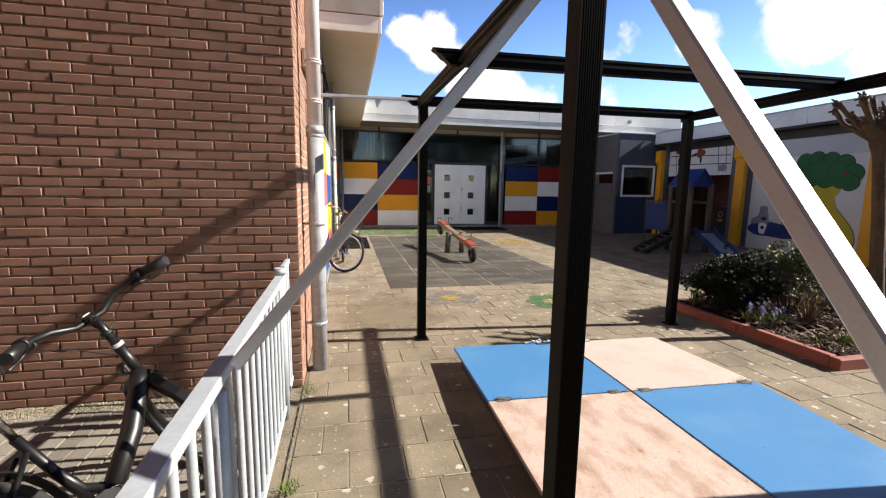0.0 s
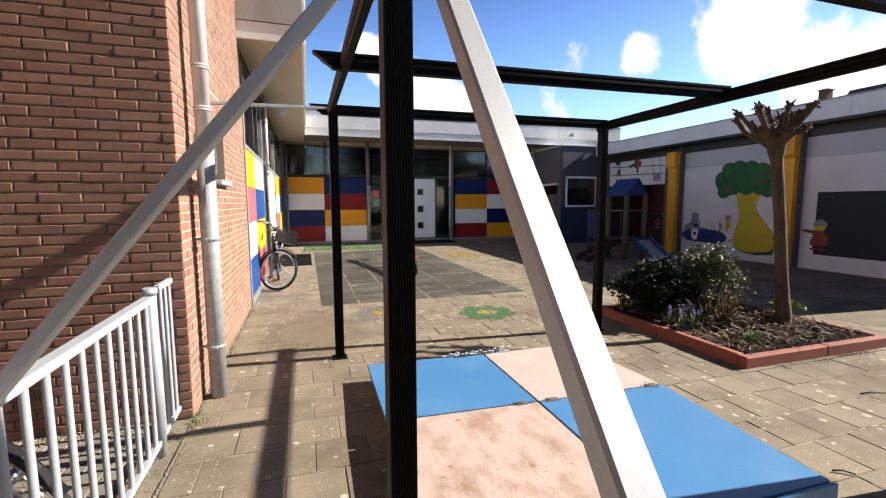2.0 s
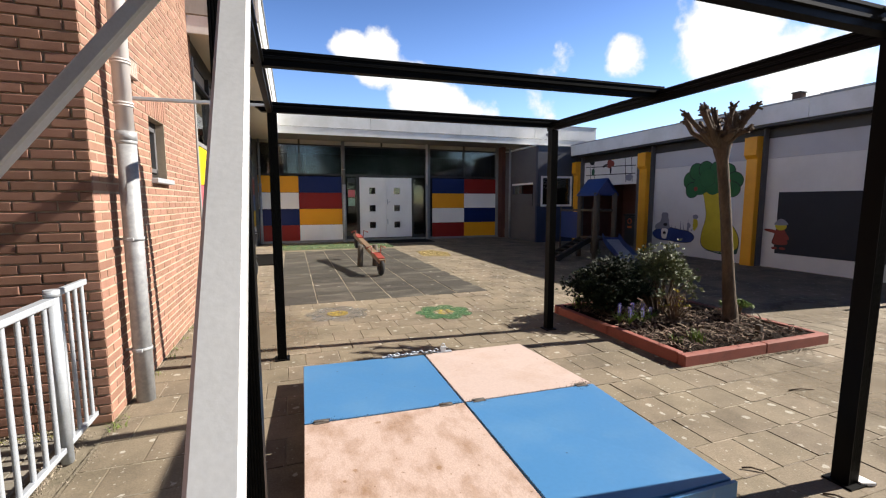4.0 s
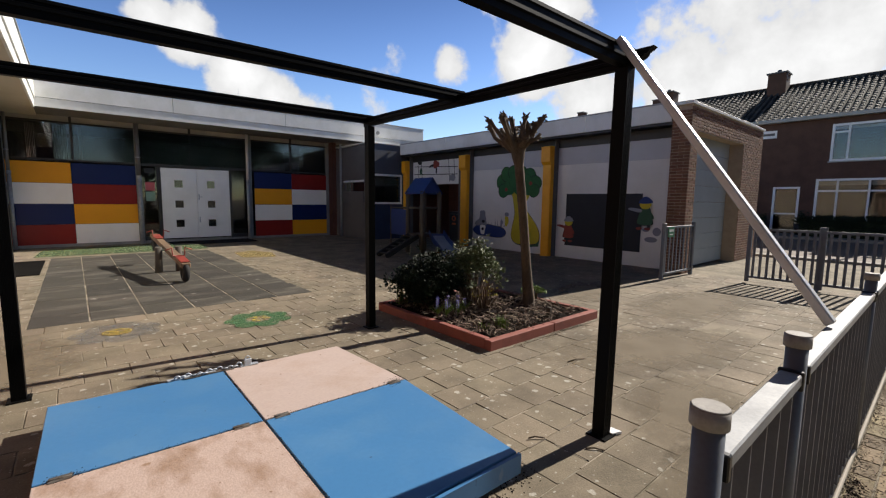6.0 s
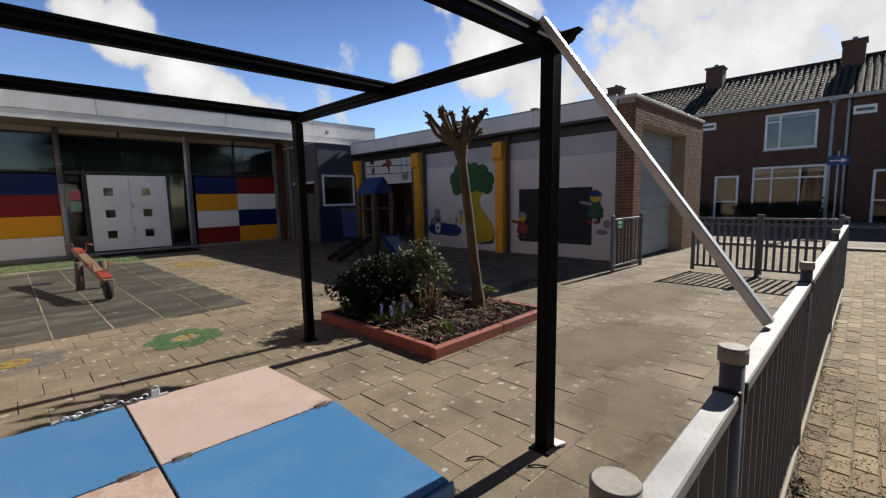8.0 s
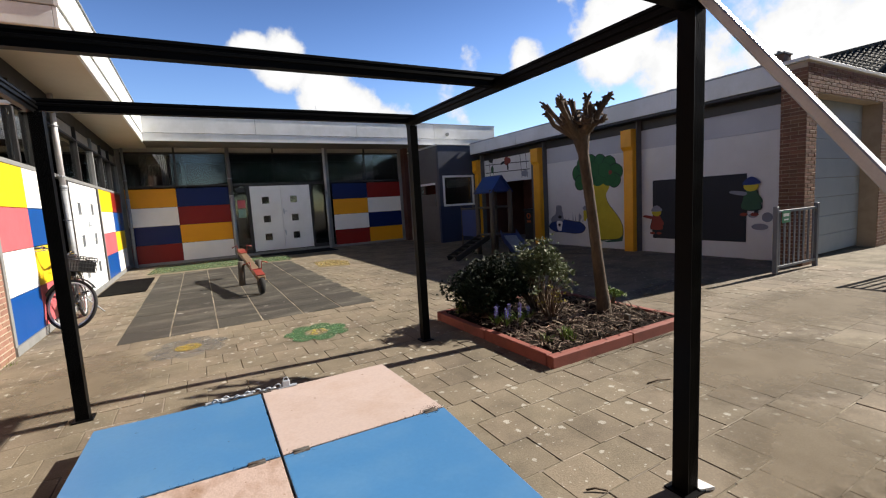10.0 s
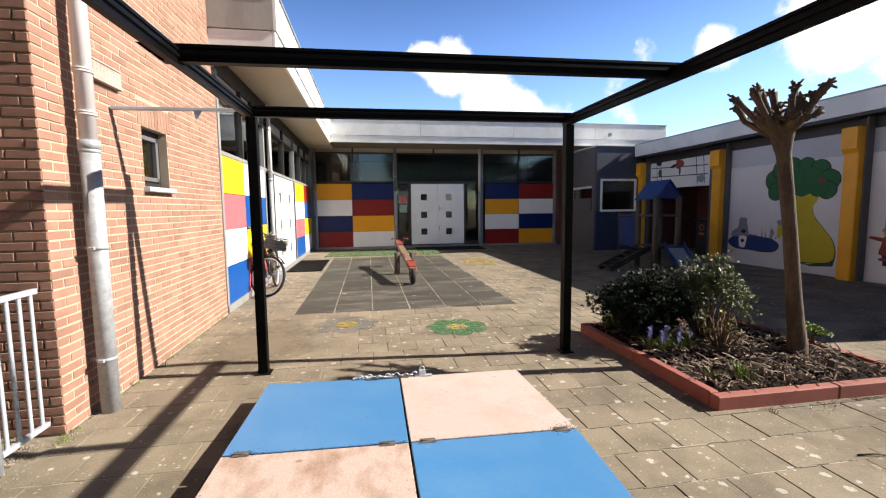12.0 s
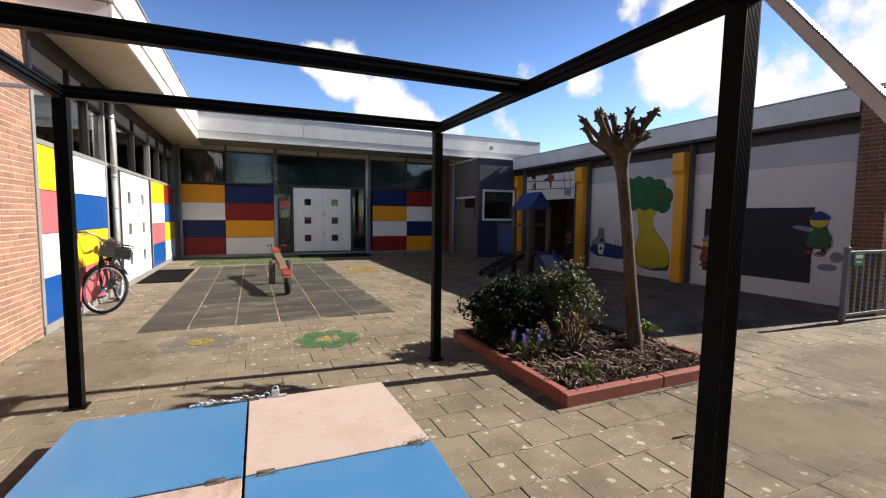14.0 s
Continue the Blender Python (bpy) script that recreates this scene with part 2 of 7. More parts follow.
# near-black so that rooms look unlit: the dimness is in the colour
INSIDE = surface("darkened_interior", (0.022, 0.02, 0.018), (0.014, 0.013, 0.012), 0.9, big=1, fine=20, bump=0.0)
CURTAIN = surface("pale_curtain", (0.09, 0.085, 0.08), (0.06, 0.057, 0.052), 0.9, big=3, fine=50, bump=0.05)
SLATE_BLUE = surface("slate_blue_board", (0.062, 0.069, 0.093), (0.050, 0.055, 0.075), 0.6, big=1.4, fine=40, grain=0.06, bump=0.05)
GREY_BOARD = surface("grey_board", (0.115, 0.110, 0.112), (0.094, 0.090, 0.093), 0.65, big=1.4, fine=40, grain=0.06, bump=0.05)
COL_YELLOW = surface("yellow_column_paint", (0.82, 0.38, 0.010), (0.72, 0.32, 0.010), 0.5, big=3, fine=60, grain=0.06, bump=0.05)
CHALKBOARD = surface("chalkboard", (0.014, 0.0156, 0.0203), (0.0234, 0.025, 0.0296), 0.75, big=2, fine=60, bump=0.03)
ASPHALT_ROOF = surface("roof_felt", (0.0468, 0.0468, 0.0468), None, 0.95, big=2, fine=80, bump=0.3)
BRICK_BROWN = surface("brown_brick", (0.1872, 0.0897, 0.0507), (0.1248, 0.0585, 0.0351), 0.85, big=5, fine=120, grain=0.3, bump=0.5, vary=0.25)
GARAGE_DOOR = surface("grey_blue_door", (0.3276, 0.3666, 0.4056), (0.2808, 0.3198, 0.3588), 0.5, big=1.5, fine=40, grain=0.04, bump=0.04)
RUST = surface("rusty_steel", (0.115, 0.105, 0.095), (0.07, 0.05, 0.036), 0.75, 0.3, big=22, fine=160, grain=0.3, bump=0.3, mix=0.9, alt_at=(0.45, 0.6))
BARK = surface("tree_bark", (0.1014, 0.0702, 0.0452), (0.0468, 0.0335, 0.0234), 0.95, big=9, fine=55, grain=0.4, bump=0.9, depth=0.012, stretch=(1, 1, 0.35))
WOOD = surface("weathered_wood", (0.1872, 0.117, 0.0663), (0.1092, 0.0702, 0.0437), 0.8, big=4, fine=60, grain=0.25, bump=0.3, stretch=(1, 0.15, 1))
POST_WOOD = surface("grey_log", (0.085, 0.07, 0.055), (0.05, 0.042, 0.034), 0.85, big=5, fine=60, grain=0.25, bump=0.3, stretch=(1, 1, 0.2))
PLAY_BLUE = surface("blue_plastic", (0.0078, 0.0273, 0.156), (0.0086, 0.0296, 0.1326), 0.35, big=2, fine=30, grain=0.04, bump=0.02)
PLAY_RED = surface("red_metal_paint", (0.2808, 0.0468, 0.0312), (0.2574, 0.039, 0.0234), 0.45, big=5, fine=60, bump=0.05)
BLACK_PLASTIC = surface("black_plastic", (0.0094, 0.0094, 0.0101), (0.0156, 0.0156, 0.0164), 0.45, big=6, fine=150, bump=0.05)
BLACK_GLOSS = surface("black_bike_paint", (0.0055, 0.0055, 0.006), (0.008, 0.008, 0.008), 0.4, big=6, fine=150, bump=0.0, coat=0.1)
TYRE = surface("tyre_rubber", (0.014, 0.014, 0.014), (0.0234, 0.0234, 0.0218), 0.85, big=8, fine=120, bump=0.3)
RIM_ALU = surface("satin_aluminium", (0.66, 0.65, 0.63), (0.55, 0.54, 0.52), 0.45, 0.3, big=6, fine=100, grain=0.06, bump=0.0)
CHROME = surface("polished_metal", (0.546, 0.546, 0.546), (0.468, 0.468, 0.468), 0.2, 1.0, big=6, fine=100, grain=0.05, bump=0.0)
GLASS = glass("window_glass")
LEAF_DARK = surface("dark_leaf", (0.0094, 0.0172, 0.0062), (0.0172, 0.0296, 0.0094), 0.6, spec=0.2, big=6, fine=60, grain=0.2, bump=0.05, vary=0.35)
LEAF_PALE = surface("pale_edged_leaf", (0.10, 0.125, 0.05), (0.21, 0.225, 0.11), 0.5, spec=0.35, big=14, fine=60, grain=0.25, bump=0.05, vary=0.35)
GREEN = surface("fresh_green_leaf", (0.15, 0.22, 0.03), (0.10, 0.155, 0.022), 0.5, big=9, fine=60, grain=0.2, bump=0.05, vary=0.3)
TWIG = surface("dry_twig", (0.1716, 0.117, 0.0702), (0.1092, 0.0702, 0.0429), 0.9, big=9, fine=60, grain=0.3, bump=0.3, vary=0.3)
MULCH = surface("dead_leaf_litter", (0.22, 0.165, 0.125), (0.055, 0.036, 0.027), 0.95, spec=0.2, big=22, fine=80, grain=0.3, bump=0.2, vary=0.5)
VIOLET = surface("violet_petal", (0.085, 0.065, 0.30), (0.14, 0.11, 0.37), 0.6, big=20, fine=60, bump=0.0, vary=0.3)
YELLOW_PETAL = surface("yellow_petal", (0.4836, 0.39, 0.039), (0.351, 0.3276, 0.0468), 0.6, big=20, fine=60, bump=0.0, vary=0.2)
ROOF_TILE = surface("dark_roof_tile", (0.0468, 0.0429, 0.0406), (0.0702, 0.064, 0.0608), 0.8, big=3, fine=60, grain=0.2, bump=0.1, vary=0.25, spec=0.25)
HOUSE_BRICK = surface("house_brick", (0.10, 0.05, 0.034), (0.07, 0.036, 0.025), 0.85, big=2, fine=60, grain=0.3, bump=0.4)
RAIL_GREY = surface("dull_zinc_rail", (0.2808, 0.2886, 0.3003), (0.2028, 0.2106, 0.2223), 0.6, 0.15, big=9, fine=120, grain=0.2, bump=0.1)
CAP_GREY = surface("weathered_cap", (0.30, 0.28, 0.26), (0.19, 0.175, 0.16), 0.75, 0.0, big=14, fine=120, grain=0.25, bump=0.15)
PIPE_PALE = surface("pale_painted_pipe", (0.62, 0.58, 0.565), (0.50, 0.465, 0.45), 0.5, big=5, fine=60, grain=0.06, bump=0.04, stretch=(1, 1, 0.3))
SIGN_WOOD = surface("bleached_sign_wood", (0.40, 0.31, 0.26), (0.24, 0.165, 0.125), 0.85, big=9, fine=90, grain=0.25, bump=0.3, stretch=(1, 0.2, 1))
MOSS = surface("dry_moss", (0.11, 0.105, 0.03), (0.06, 0.055, 0.02), 0.95, big=14, fine=120, grain=0.4, bump=0.6, vary=0.35)
WEATHERED = surface("weathered_grey_panel", (0.34, 0.325, 0.30), (0.23, 0.215, 0.195), 0.7, big=2.2, fine=50, grain=0.12, bump=0.1, stretch=(1, 1, 0.3))
BACK_SOFFIT = surface("brown_grey_soffit", (0.20, 0.18, 0.16), (0.15, 0.135, 0.12), 0.7, big=1.5, fine=50, grain=0.1, bump=0.05)
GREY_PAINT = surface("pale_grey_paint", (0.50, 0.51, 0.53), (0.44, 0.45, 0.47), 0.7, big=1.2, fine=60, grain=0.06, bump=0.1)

# ---- building blocks ----


def box(bm, x0, x1, y0, y1, z0, z1, bevel=0.0, m=None):
    vs = [bm.verts.new((x, y, z)) for z in (z0, z1) for y in (y0, y1) for x in (x0, x1)]
    fs = [bm.faces.new([vs[n] for n in q]) for q in ((0, 2, 3, 1), (4, 5, 7, 6), (0, 1, 5, 4), (2, 6, 7, 3), (0, 4, 6, 2), (1, 3, 7, 5))]
    if bevel:
        es = list({e for f in fs for e in f.edges})
        got = bmesh.ops.bevel(bm, geom=es, offset=bevel, segments=1, affect="EDGES", profile=0.5)
        vs = list({v for v in vs if v.is_valid} | {v for v in got["verts"]})
    if m is not None:
        bmesh.ops.transform(bm, matrix=m, verts=vs)
    return vs


def rod(bm, a, b, r0, r1=None, seg=10, caps=True):
    """A round bar from a to b."""
    a, b = Vector(a), Vector(b)
    r1 = r0 if r1 is None else r1
    d = b - a
    q = d.to_track_quat("Z", "Y")
    rings = []
    for c, r in ((a, r0), (b, r1)):
        rings.append([bm.verts.new(c + q @ Vector((r * math.cos(2 * math.pi * n / seg), r * math.sin(2 * math.pi * n / seg), 0))) for n in range(seg)])
    for n in range(seg):
        f = bm.faces.new((rings[0][n], rings[0][(n + 1) % seg], rings[1][(n + 1) % seg], rings[1][n]))
        f.smooth = True
    if caps:
        bm.faces.new(rings[0][::-1])
        bm.faces.new(rings[1])
    return rings[0] + rings[1]


def bar(bm, a, b, w, h, up=(0, 0, 1), bevel=0.004):
    """A square bar from a to b, w wide and h high."""
    a, b = Vector(a), Vector(b)
    d = (b - a).normalized()
    side = d.cross(Vector(up))
    side = (side if side.length > 1e-4 else d.cross(Vector((0, 1, 0)))).normalized()
    top = side.cross(d)
    m = Matrix((side, top, d)).transposed().to_4x4()
    m.translation = a
    return box(bm, -w / 2, w / 2, -h / 2, h / 2, 0, (b - a).length, bevel, m)


def tube(bm, path, r, seg=8, closed=False):
    """A bent round tube along a path; r is a radius or one for each point."""
    pts = [Vector(p) for p in path]
    n = len(pts)
    rs = r if isinstance(r, (list, tuple)) else [r] * n
    rings, ref = [], None
    for k, p in enumerate(pts):
        t = (pts[(k + 1) % n] - pts[k - 1]) if closed else (pts[min(k + 1, n - 1)] - pts[max(k - 1, 0)])
        t.normalize()
        if ref is None:
            ref = t.orthogonal().normalized()
        ref = (ref - t * ref.dot(t)).normalized()
        o = t.cross(ref)
        rings.append([bm.verts.new(p + rs[k] * (ref * math.cos(2 * math.pi * a / seg) + o * math.sin(2 * math.pi * a / seg))) for a in range(seg)])
    for k in range(n if closed else n - 1):
        A, B = rings[k], rings[(k + 1) % n]
        for a in range(seg):
            f = bm.faces.new((A[a], A[(a + 1) % seg], B[(a + 1) % seg], B[a]))
            f.smooth = True
    if not closed:
        bm.faces.new(rings[0][::-1])
        bm.faces.new(rings[-1])


def ring(bm, c, axis, radius, r, seg=36, around=8):
    c, axis = Vector(c), Vector(axis).normalized()
    u = axis.orthogonal().normalized()
    v = axis.cross(u)
    tube(bm, [c + radius * (u * math.cos(2 * math.pi * k / seg) + v * math.sin(2 * math.pi * k / seg)) for k in range(seg)], r, around, True)


def slab(bm, outline, a, b, axis="x"):
    """A flat shape: a 2D outline drawn out from a to b along an axis."""
    def at(p, d):
        return {"x": (d, p[0], p[1]), "y": (p[0], d, p[1]), "z": (p[0], p[1], d)}[axis]
    A, B = [bm.verts.new(at(p, a)) for p in outline], [bm.verts.new(at(p, b)) for p in outline]
    bm.faces.new(A)
    bm.faces.new(B[::-1])
    n = len(outline)
    for k in range(n):
        bm.faces.new((A[k], B[k], B[(k + 1) % n], A[(k + 1) % n]))
    bmesh.ops.recalc_face_normals(bm, faces=bm.faces[:])


def wall_with_holes(bm, u0, u1, z0, z1, d0, d1, axis, holes):
    """A wall u0..u1 long and z0..z1 high, d0..d1 thick (axis: the way it runs), cut through by holes (u0, u1, z0, z1)."""
    us = sorted({u0, u1, *[min(max(v, u0), u1) for h in holes for v in h[:2]]})
    zs = sorted({z0, z1, *[min(max(v, z0), z1) for h in holes for v in h[2:]]})
    made = {}

    def v(i, j, k):
        if (i, j, k) not in made:
            u, z, d = us[i], zs[j], (d0, d1)[k]
            made[i, j, k] = bm.verts.new((u, d, z) if axis == "x" else (d, u, z))
        return made[i, j, k]

    def solid(i, j):
        if not (0 <= i < len(us) - 1 and 0 <= j < len(zs) - 1):
            return False
        um, zm = (us[i] + us[i + 1]) / 2, (zs[j] + zs[j + 1]) / 2
        return not any(h[0] < um < h[1] and h[2] < zm < h[3] for h in holes)

    new_faces = []
    for i in range(len(us) - 1):
        for j in range(len(zs) - 1):
            if not solid(i, j):
                continue
            for k in (0, 1):
                new_faces.append(bm.faces.new((v(i, j, k), v(i + 1, j, k), v(i + 1, j + 1, k), v(i, j + 1, k))))
            for a, b, c, d, si, sj in ((i, j, i + 1, j, 0, -1), (i, j + 1, i + 1, j + 1, 0, 1), (i, j, i, j + 1, -1, 0), (i + 1, j, i + 1, j + 1, 1, 0)):
                if not solid(i + si, j + sj):
                    new_faces.append(bm.faces.new((v(a, b, 0), v(c, d, 0), v(c, d, 1), v(a, b, 1))))
    bmesh.ops.recalc_face_normals(bm, faces=new_faces)


def mesh(bm, name):
    data = bpy.data.meshes.new(name)
    bm.to_mesh(data)
    bm.free()
    return data


def part(name, bm, material, parent, label=""):
    ob = new(name, mesh(bm, name) if isinstance(bm, bmesh.types.BMesh) else bm)
    if not ob.data.materials:
        ob.data.materials.append(material)
    ob.parent = parent
    return tagged(ob, label)


def solo(name, bm, material, label, category, kind="", group=""):
    ob = new(name, mesh(bm, name))
    ob.data.materials.append(material)
    return tagged(ob, label, category, group, kind)


def thing(name, label, category, at=(0, 0, 0), turn=0, kind="", group=""):
    ob = new(name)
    ob.empty_display_size = 0.1
    ob.matrix_world = pose(*at, 0, 0, turn)
    return tagged(ob, label, category, group, kind)


def piece_data(cache, key, w, h, d, c, rng):
    """Mesh of one small slab: w x h across, d proud along +z, with chamfered rim and slightly uneven corners."""
    if key not in cache:
        j = lambda s: rng.uniform(-s, s)  # noqa: E731
        vs, fs = [], []
        for z, inset in ((0, 0), (d - c, 0), (d, c)):
            for sx, sy in ((-1, -1), (1, -1), (1, 1), (-1, 1)):
                vs.append((sx * (w / 2 - inset) + j(c * 0.3), sy * (h / 2 - inset) + j(c * 0.3), z + (j(c * 0.25) if z else 0)))
        for k in (0, 4):
            for n in range(4):
                fs.append((k + n, k + (n + 1) % 4, k + 4 + (n + 1) % 4, k + 4 + n))
        fs.append((8, 9, 10, 11))
        cache[key] = (vs, fs)
    return cache[key]


def lay_pieces(name, parent, spots, d, c, material, near, seed=1, variants=4):
    """Bricks or tiles: spots are (matrix, w, h). Those for which near(place) holds, up to 300, become objects of their own; the rest is one mesh."""
    rng = random.Random(seed)
    cache, datas, count = {}, {}, 0
    V, F = [], []
    for m, w, h in spots:
        key = (round(w, 3), round(h, 3), rng.randrange(variants))
        vs, fs = piece_data(cache, key, w, h, d, c, rng)
        m = m @ pose(rng.uniform(-0.0015, 0.0015), rng.uniform(-0.0015, 0.0015), rng.uniform(-0.002, 0.0015), rng.uniform(-0.25, 0.25), rng.uniform(-0.25, 0.25), rng.uniform(-0.3, 0.3))
        if near(m.translation) and count < 300:
            count += 1
            if key not in datas:
                datas[key] = bpy.data.meshes.new(name)
                datas[key].from_pydata(vs, [], fs)
                datas[key].materials.append(material)
            ob = new(name, datas[key])
            ob.parent = parent
            ob.matrix_basis = m
        else:
            k = len(V)
            V += [m @ Vector(v) for v in vs]
            F += [tuple(k + n for n in f) for f in fs]
    if F:
        data = bpy.data.meshes.new(name + "s")
        data.from_pydata([tuple(v) for v in V], [], F)
        data.materials.append(material)
        ob = new(name + "s", data)
        ob.parent = parent
        tagged(ob, kind="stuff")


def brick_spots(u0, u1, z0, z1, face, holes=(), course=0.0625, length=0.22, joint=0.011, skip=None):
    """Running-bond bricks on a face: face(u, z) gives the matrix there."""
    out = []
    for k in range(int((z1 - z0) / course + 0.01)):
        z = z0 + (k + 0.5) * course
        u = u0 - (length / 2 if k % 2 else 0)
        while u < u1 - 0.01:
            a, b = max(u, u0), min(u + length, u1)
            u += length
            spans = [(a, b)]
            for h in holes:
                if h[2] < z < h[3]:
                    spans = [s for a2, b2 in spans for s in ((a2, min(b2, h[0])), (max(a2, h[1]), b2)) if s[1] - s[0] > 0.03]
            for a2, b2 in spans:
                if b2 - a2 > 0.03:
                    out.append((face((a2 + b2) / 2, z), b2 - a2 - joint, course - joint))
    return out


def face_y(y):
    """The face of a wall that looks to -y."""
    return lambda u, z: Matrix(((1, 0, 0, u), (0, 0, -1, y), (0, 1, 0, z), (0, 0, 0, 1)))


def face_x(x, way=1):
    """The face of a wall that looks to +x (way 1) or -x (way -1)."""
    if way > 0:
        return lambda u, z: Matrix(((0, 0, 1, x), (1, 0, 0, u), (0, 1, 0, z), (0, 0, 0, 1)))
    return lambda u, z: Matrix(((0, 0, -1, x), (-1, 0, 0, u), (0, 1, 0, z), (0, 0, 0, 1)))


# ---- ground ----
WALL_X, FRONT_Y, BACK_Y, MURAL_X = 0.39, 3.90, 16.74, 11.40
bm = bmesh.new()
bmesh.ops.create_grid(bm, x_segments=2, y_segments=2, size=400, matrix=Matrix.Translation((0, 0, -0.012)))
solo("ground", bm, SAND, "sandy joint bed and bare ground under the paving", "ground", "structure")

# ---- brick building: two faces meet at the corner by the downpipe ----
WIN = (5.16, 5.65, 1.65, 2.19)
wall_front = thing("wall_front", "red-brown brick wall in grazing light behind the parked bicycle", "wall", kind="structure")
bm = bmesh.new()
box(bm, -7.0, WALL_X - 0.008, FRONT_Y + 0.012, FRONT_Y + 0.20, -0.01, 4.6)
part("mortar", bm, MORTAR, wall_front)
# unseen walls added beside and behind the camera to block sky light
for name, e in (("sky_block_west", (-4.7, -4.5, -1.1, FRONT_Y - 0.01)), ("sky_block_south", (-4.7, 1.1, -1.3, -1.1))):
    bm = bmesh.new()
    box(bm, e[0], e[1], e[2], e[3], -0.01, 8.4)
    solo(name, bm, BROWN_WALL, "unseen dark brown wall added to keep sky light off the bicycle yard", "wall", "structure")
wall_side = thing("wall_side", "sunlit orange-red brick wall with a small window", "wall", kind="structure")
bm = bmesh.new()
wall_with_holes(bm, FRONT_Y + 0.20, 7.20, -0.01, 4.6, WALL_X - 0.20, WALL_X - 0.008, "y", [WIN])
part("mortar", bm, MORTAR, wall_side)

# ---- left wing with coloured panels ----
ROOF_Z = 3.55
wall_left = thing("wall_left", "classroom wing wall of coloured panels below dark windows", "wall", kind="structure")


def panel_board(parent, axis, at, u0, u1, z0, z1, material, name="panel"):
    bm = bmesh.new()
    if axis == "y":
        box(bm, at - 0.03, at, u0 + 0.004, u1 - 0.004, z0 + 0.004, z1 - 0.004, 0.003)
    else:
        box(bm, u0 + 0.004, u1 - 0.004, at, at + 0.03, z0 + 0.004, z1 - 0.004, 0.003)
    return part(name, bm, material, parent)


def board_grid(parent, axis, at, us, zs, rows):
    for r, colours in enumerate(rows):
        for c, m in enumerate(colours):
            panel_board(parent, axis, at, us[c], us[c + 1], zs[-2 - r], zs[-1 - r], m)


# plinth, head beam, mullions
bm = bmesh.new()
box(bm, WALL_X - 0.20, WALL_X + 0.015, 7.20, 16.74, -0.01, 0.10)
part("plinth", bm, GREY_FRAME, wall_left)
bm = bmesh.new()
box(bm, WALL_X - 0.20, WALL_X - 0.03, 7.20, 16.74, 3.30, ROOF_Z)
part("head_beam", bm, DARK_FRAME, wall_left)
ZL = [0.10, 0.64, 1.16, 1.67, 2.19]
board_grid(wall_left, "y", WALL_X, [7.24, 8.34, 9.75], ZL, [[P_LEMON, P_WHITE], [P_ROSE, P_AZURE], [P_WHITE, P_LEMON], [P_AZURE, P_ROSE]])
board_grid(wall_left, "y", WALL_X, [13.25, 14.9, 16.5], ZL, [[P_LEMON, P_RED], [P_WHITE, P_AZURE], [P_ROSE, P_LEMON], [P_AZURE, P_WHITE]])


def mullions(parent, axis, at, us, z0, z1, w=0.06, material=DARK_FRAME, deep=0.07):
    for u in us:
        bm = bmesh.new()
        if axis == "y":
            box(bm, at - deep, at + 0.012, u - w / 2, u + w / 2, z0, z1, 0.004)
        else:
            box(bm, u - w / 2, u + w / 2, at - 0.012, at + deep, z0, z1, 0.004)
        part("mullion", bm, material, parent)


def pane(parent, axis, at, u0, u1, z0, z1, name="pane"):
    bm = bmesh.new()
    if axis == "y":
        box(bm, at - 0.05, at - 0.044, u0, u1, z0, z1)
    else:
        box(bm, u0, u1, at + 0.044, at + 0.05, z0, z1)
    ob = part(name, bm, GLASS, parent)
    ob.visible_shadow = False
    return ob


def transom(parent, axis, at, u0, u1, z0, z1, material=DARK_FRAME, name="transom"):
    bm = bmesh.new()
    if axis == "y":
        box(bm, at - 0.065, at + 0.008, u0, u1, z0, z1, 0.004)
    else:
        box(bm, u0, u1, at - 0.008, at + 0.065, z0, z1, 0.004)
    return part(name, bm, material, parent)


mullions(wall_left, "y", WALL_X, [7.22, 9.78, 10.42, 13.20, 16.55], 0.10, 3.30, 0.07, GREY_FRAME)
mullions(wall_left, "y", WALL_X, [8.34, 9.0, 11.75, 14.3, 15.4], 2.25, 3.30, 0.05)
transom(wall_left, "y", WALL_X, 7.255, 16.5, 2.19, 2.25, GREY_FRAME)
transom(wall_left, "y", WALL_X, 7.255, 16.5, 3.02, 3.06)
for a, b in zip([7.25, 8.37, 9.03, 10.45, 11.78, 13.23, 14.33, 15.43], [8.31, 8.97, 9.75, 11.72, 13.17, 14.27, 15.37, 16.5]):
    pane(wall_left, "y", WALL_X, a, b, 2.25, 3.02)
    bm = bmesh.new()
    box(bm, WALL_X - 0.055, WALL_X - 0.045, a, b, 3.06, 3.29)
    part("blind", bm, BLIND, wall_left)


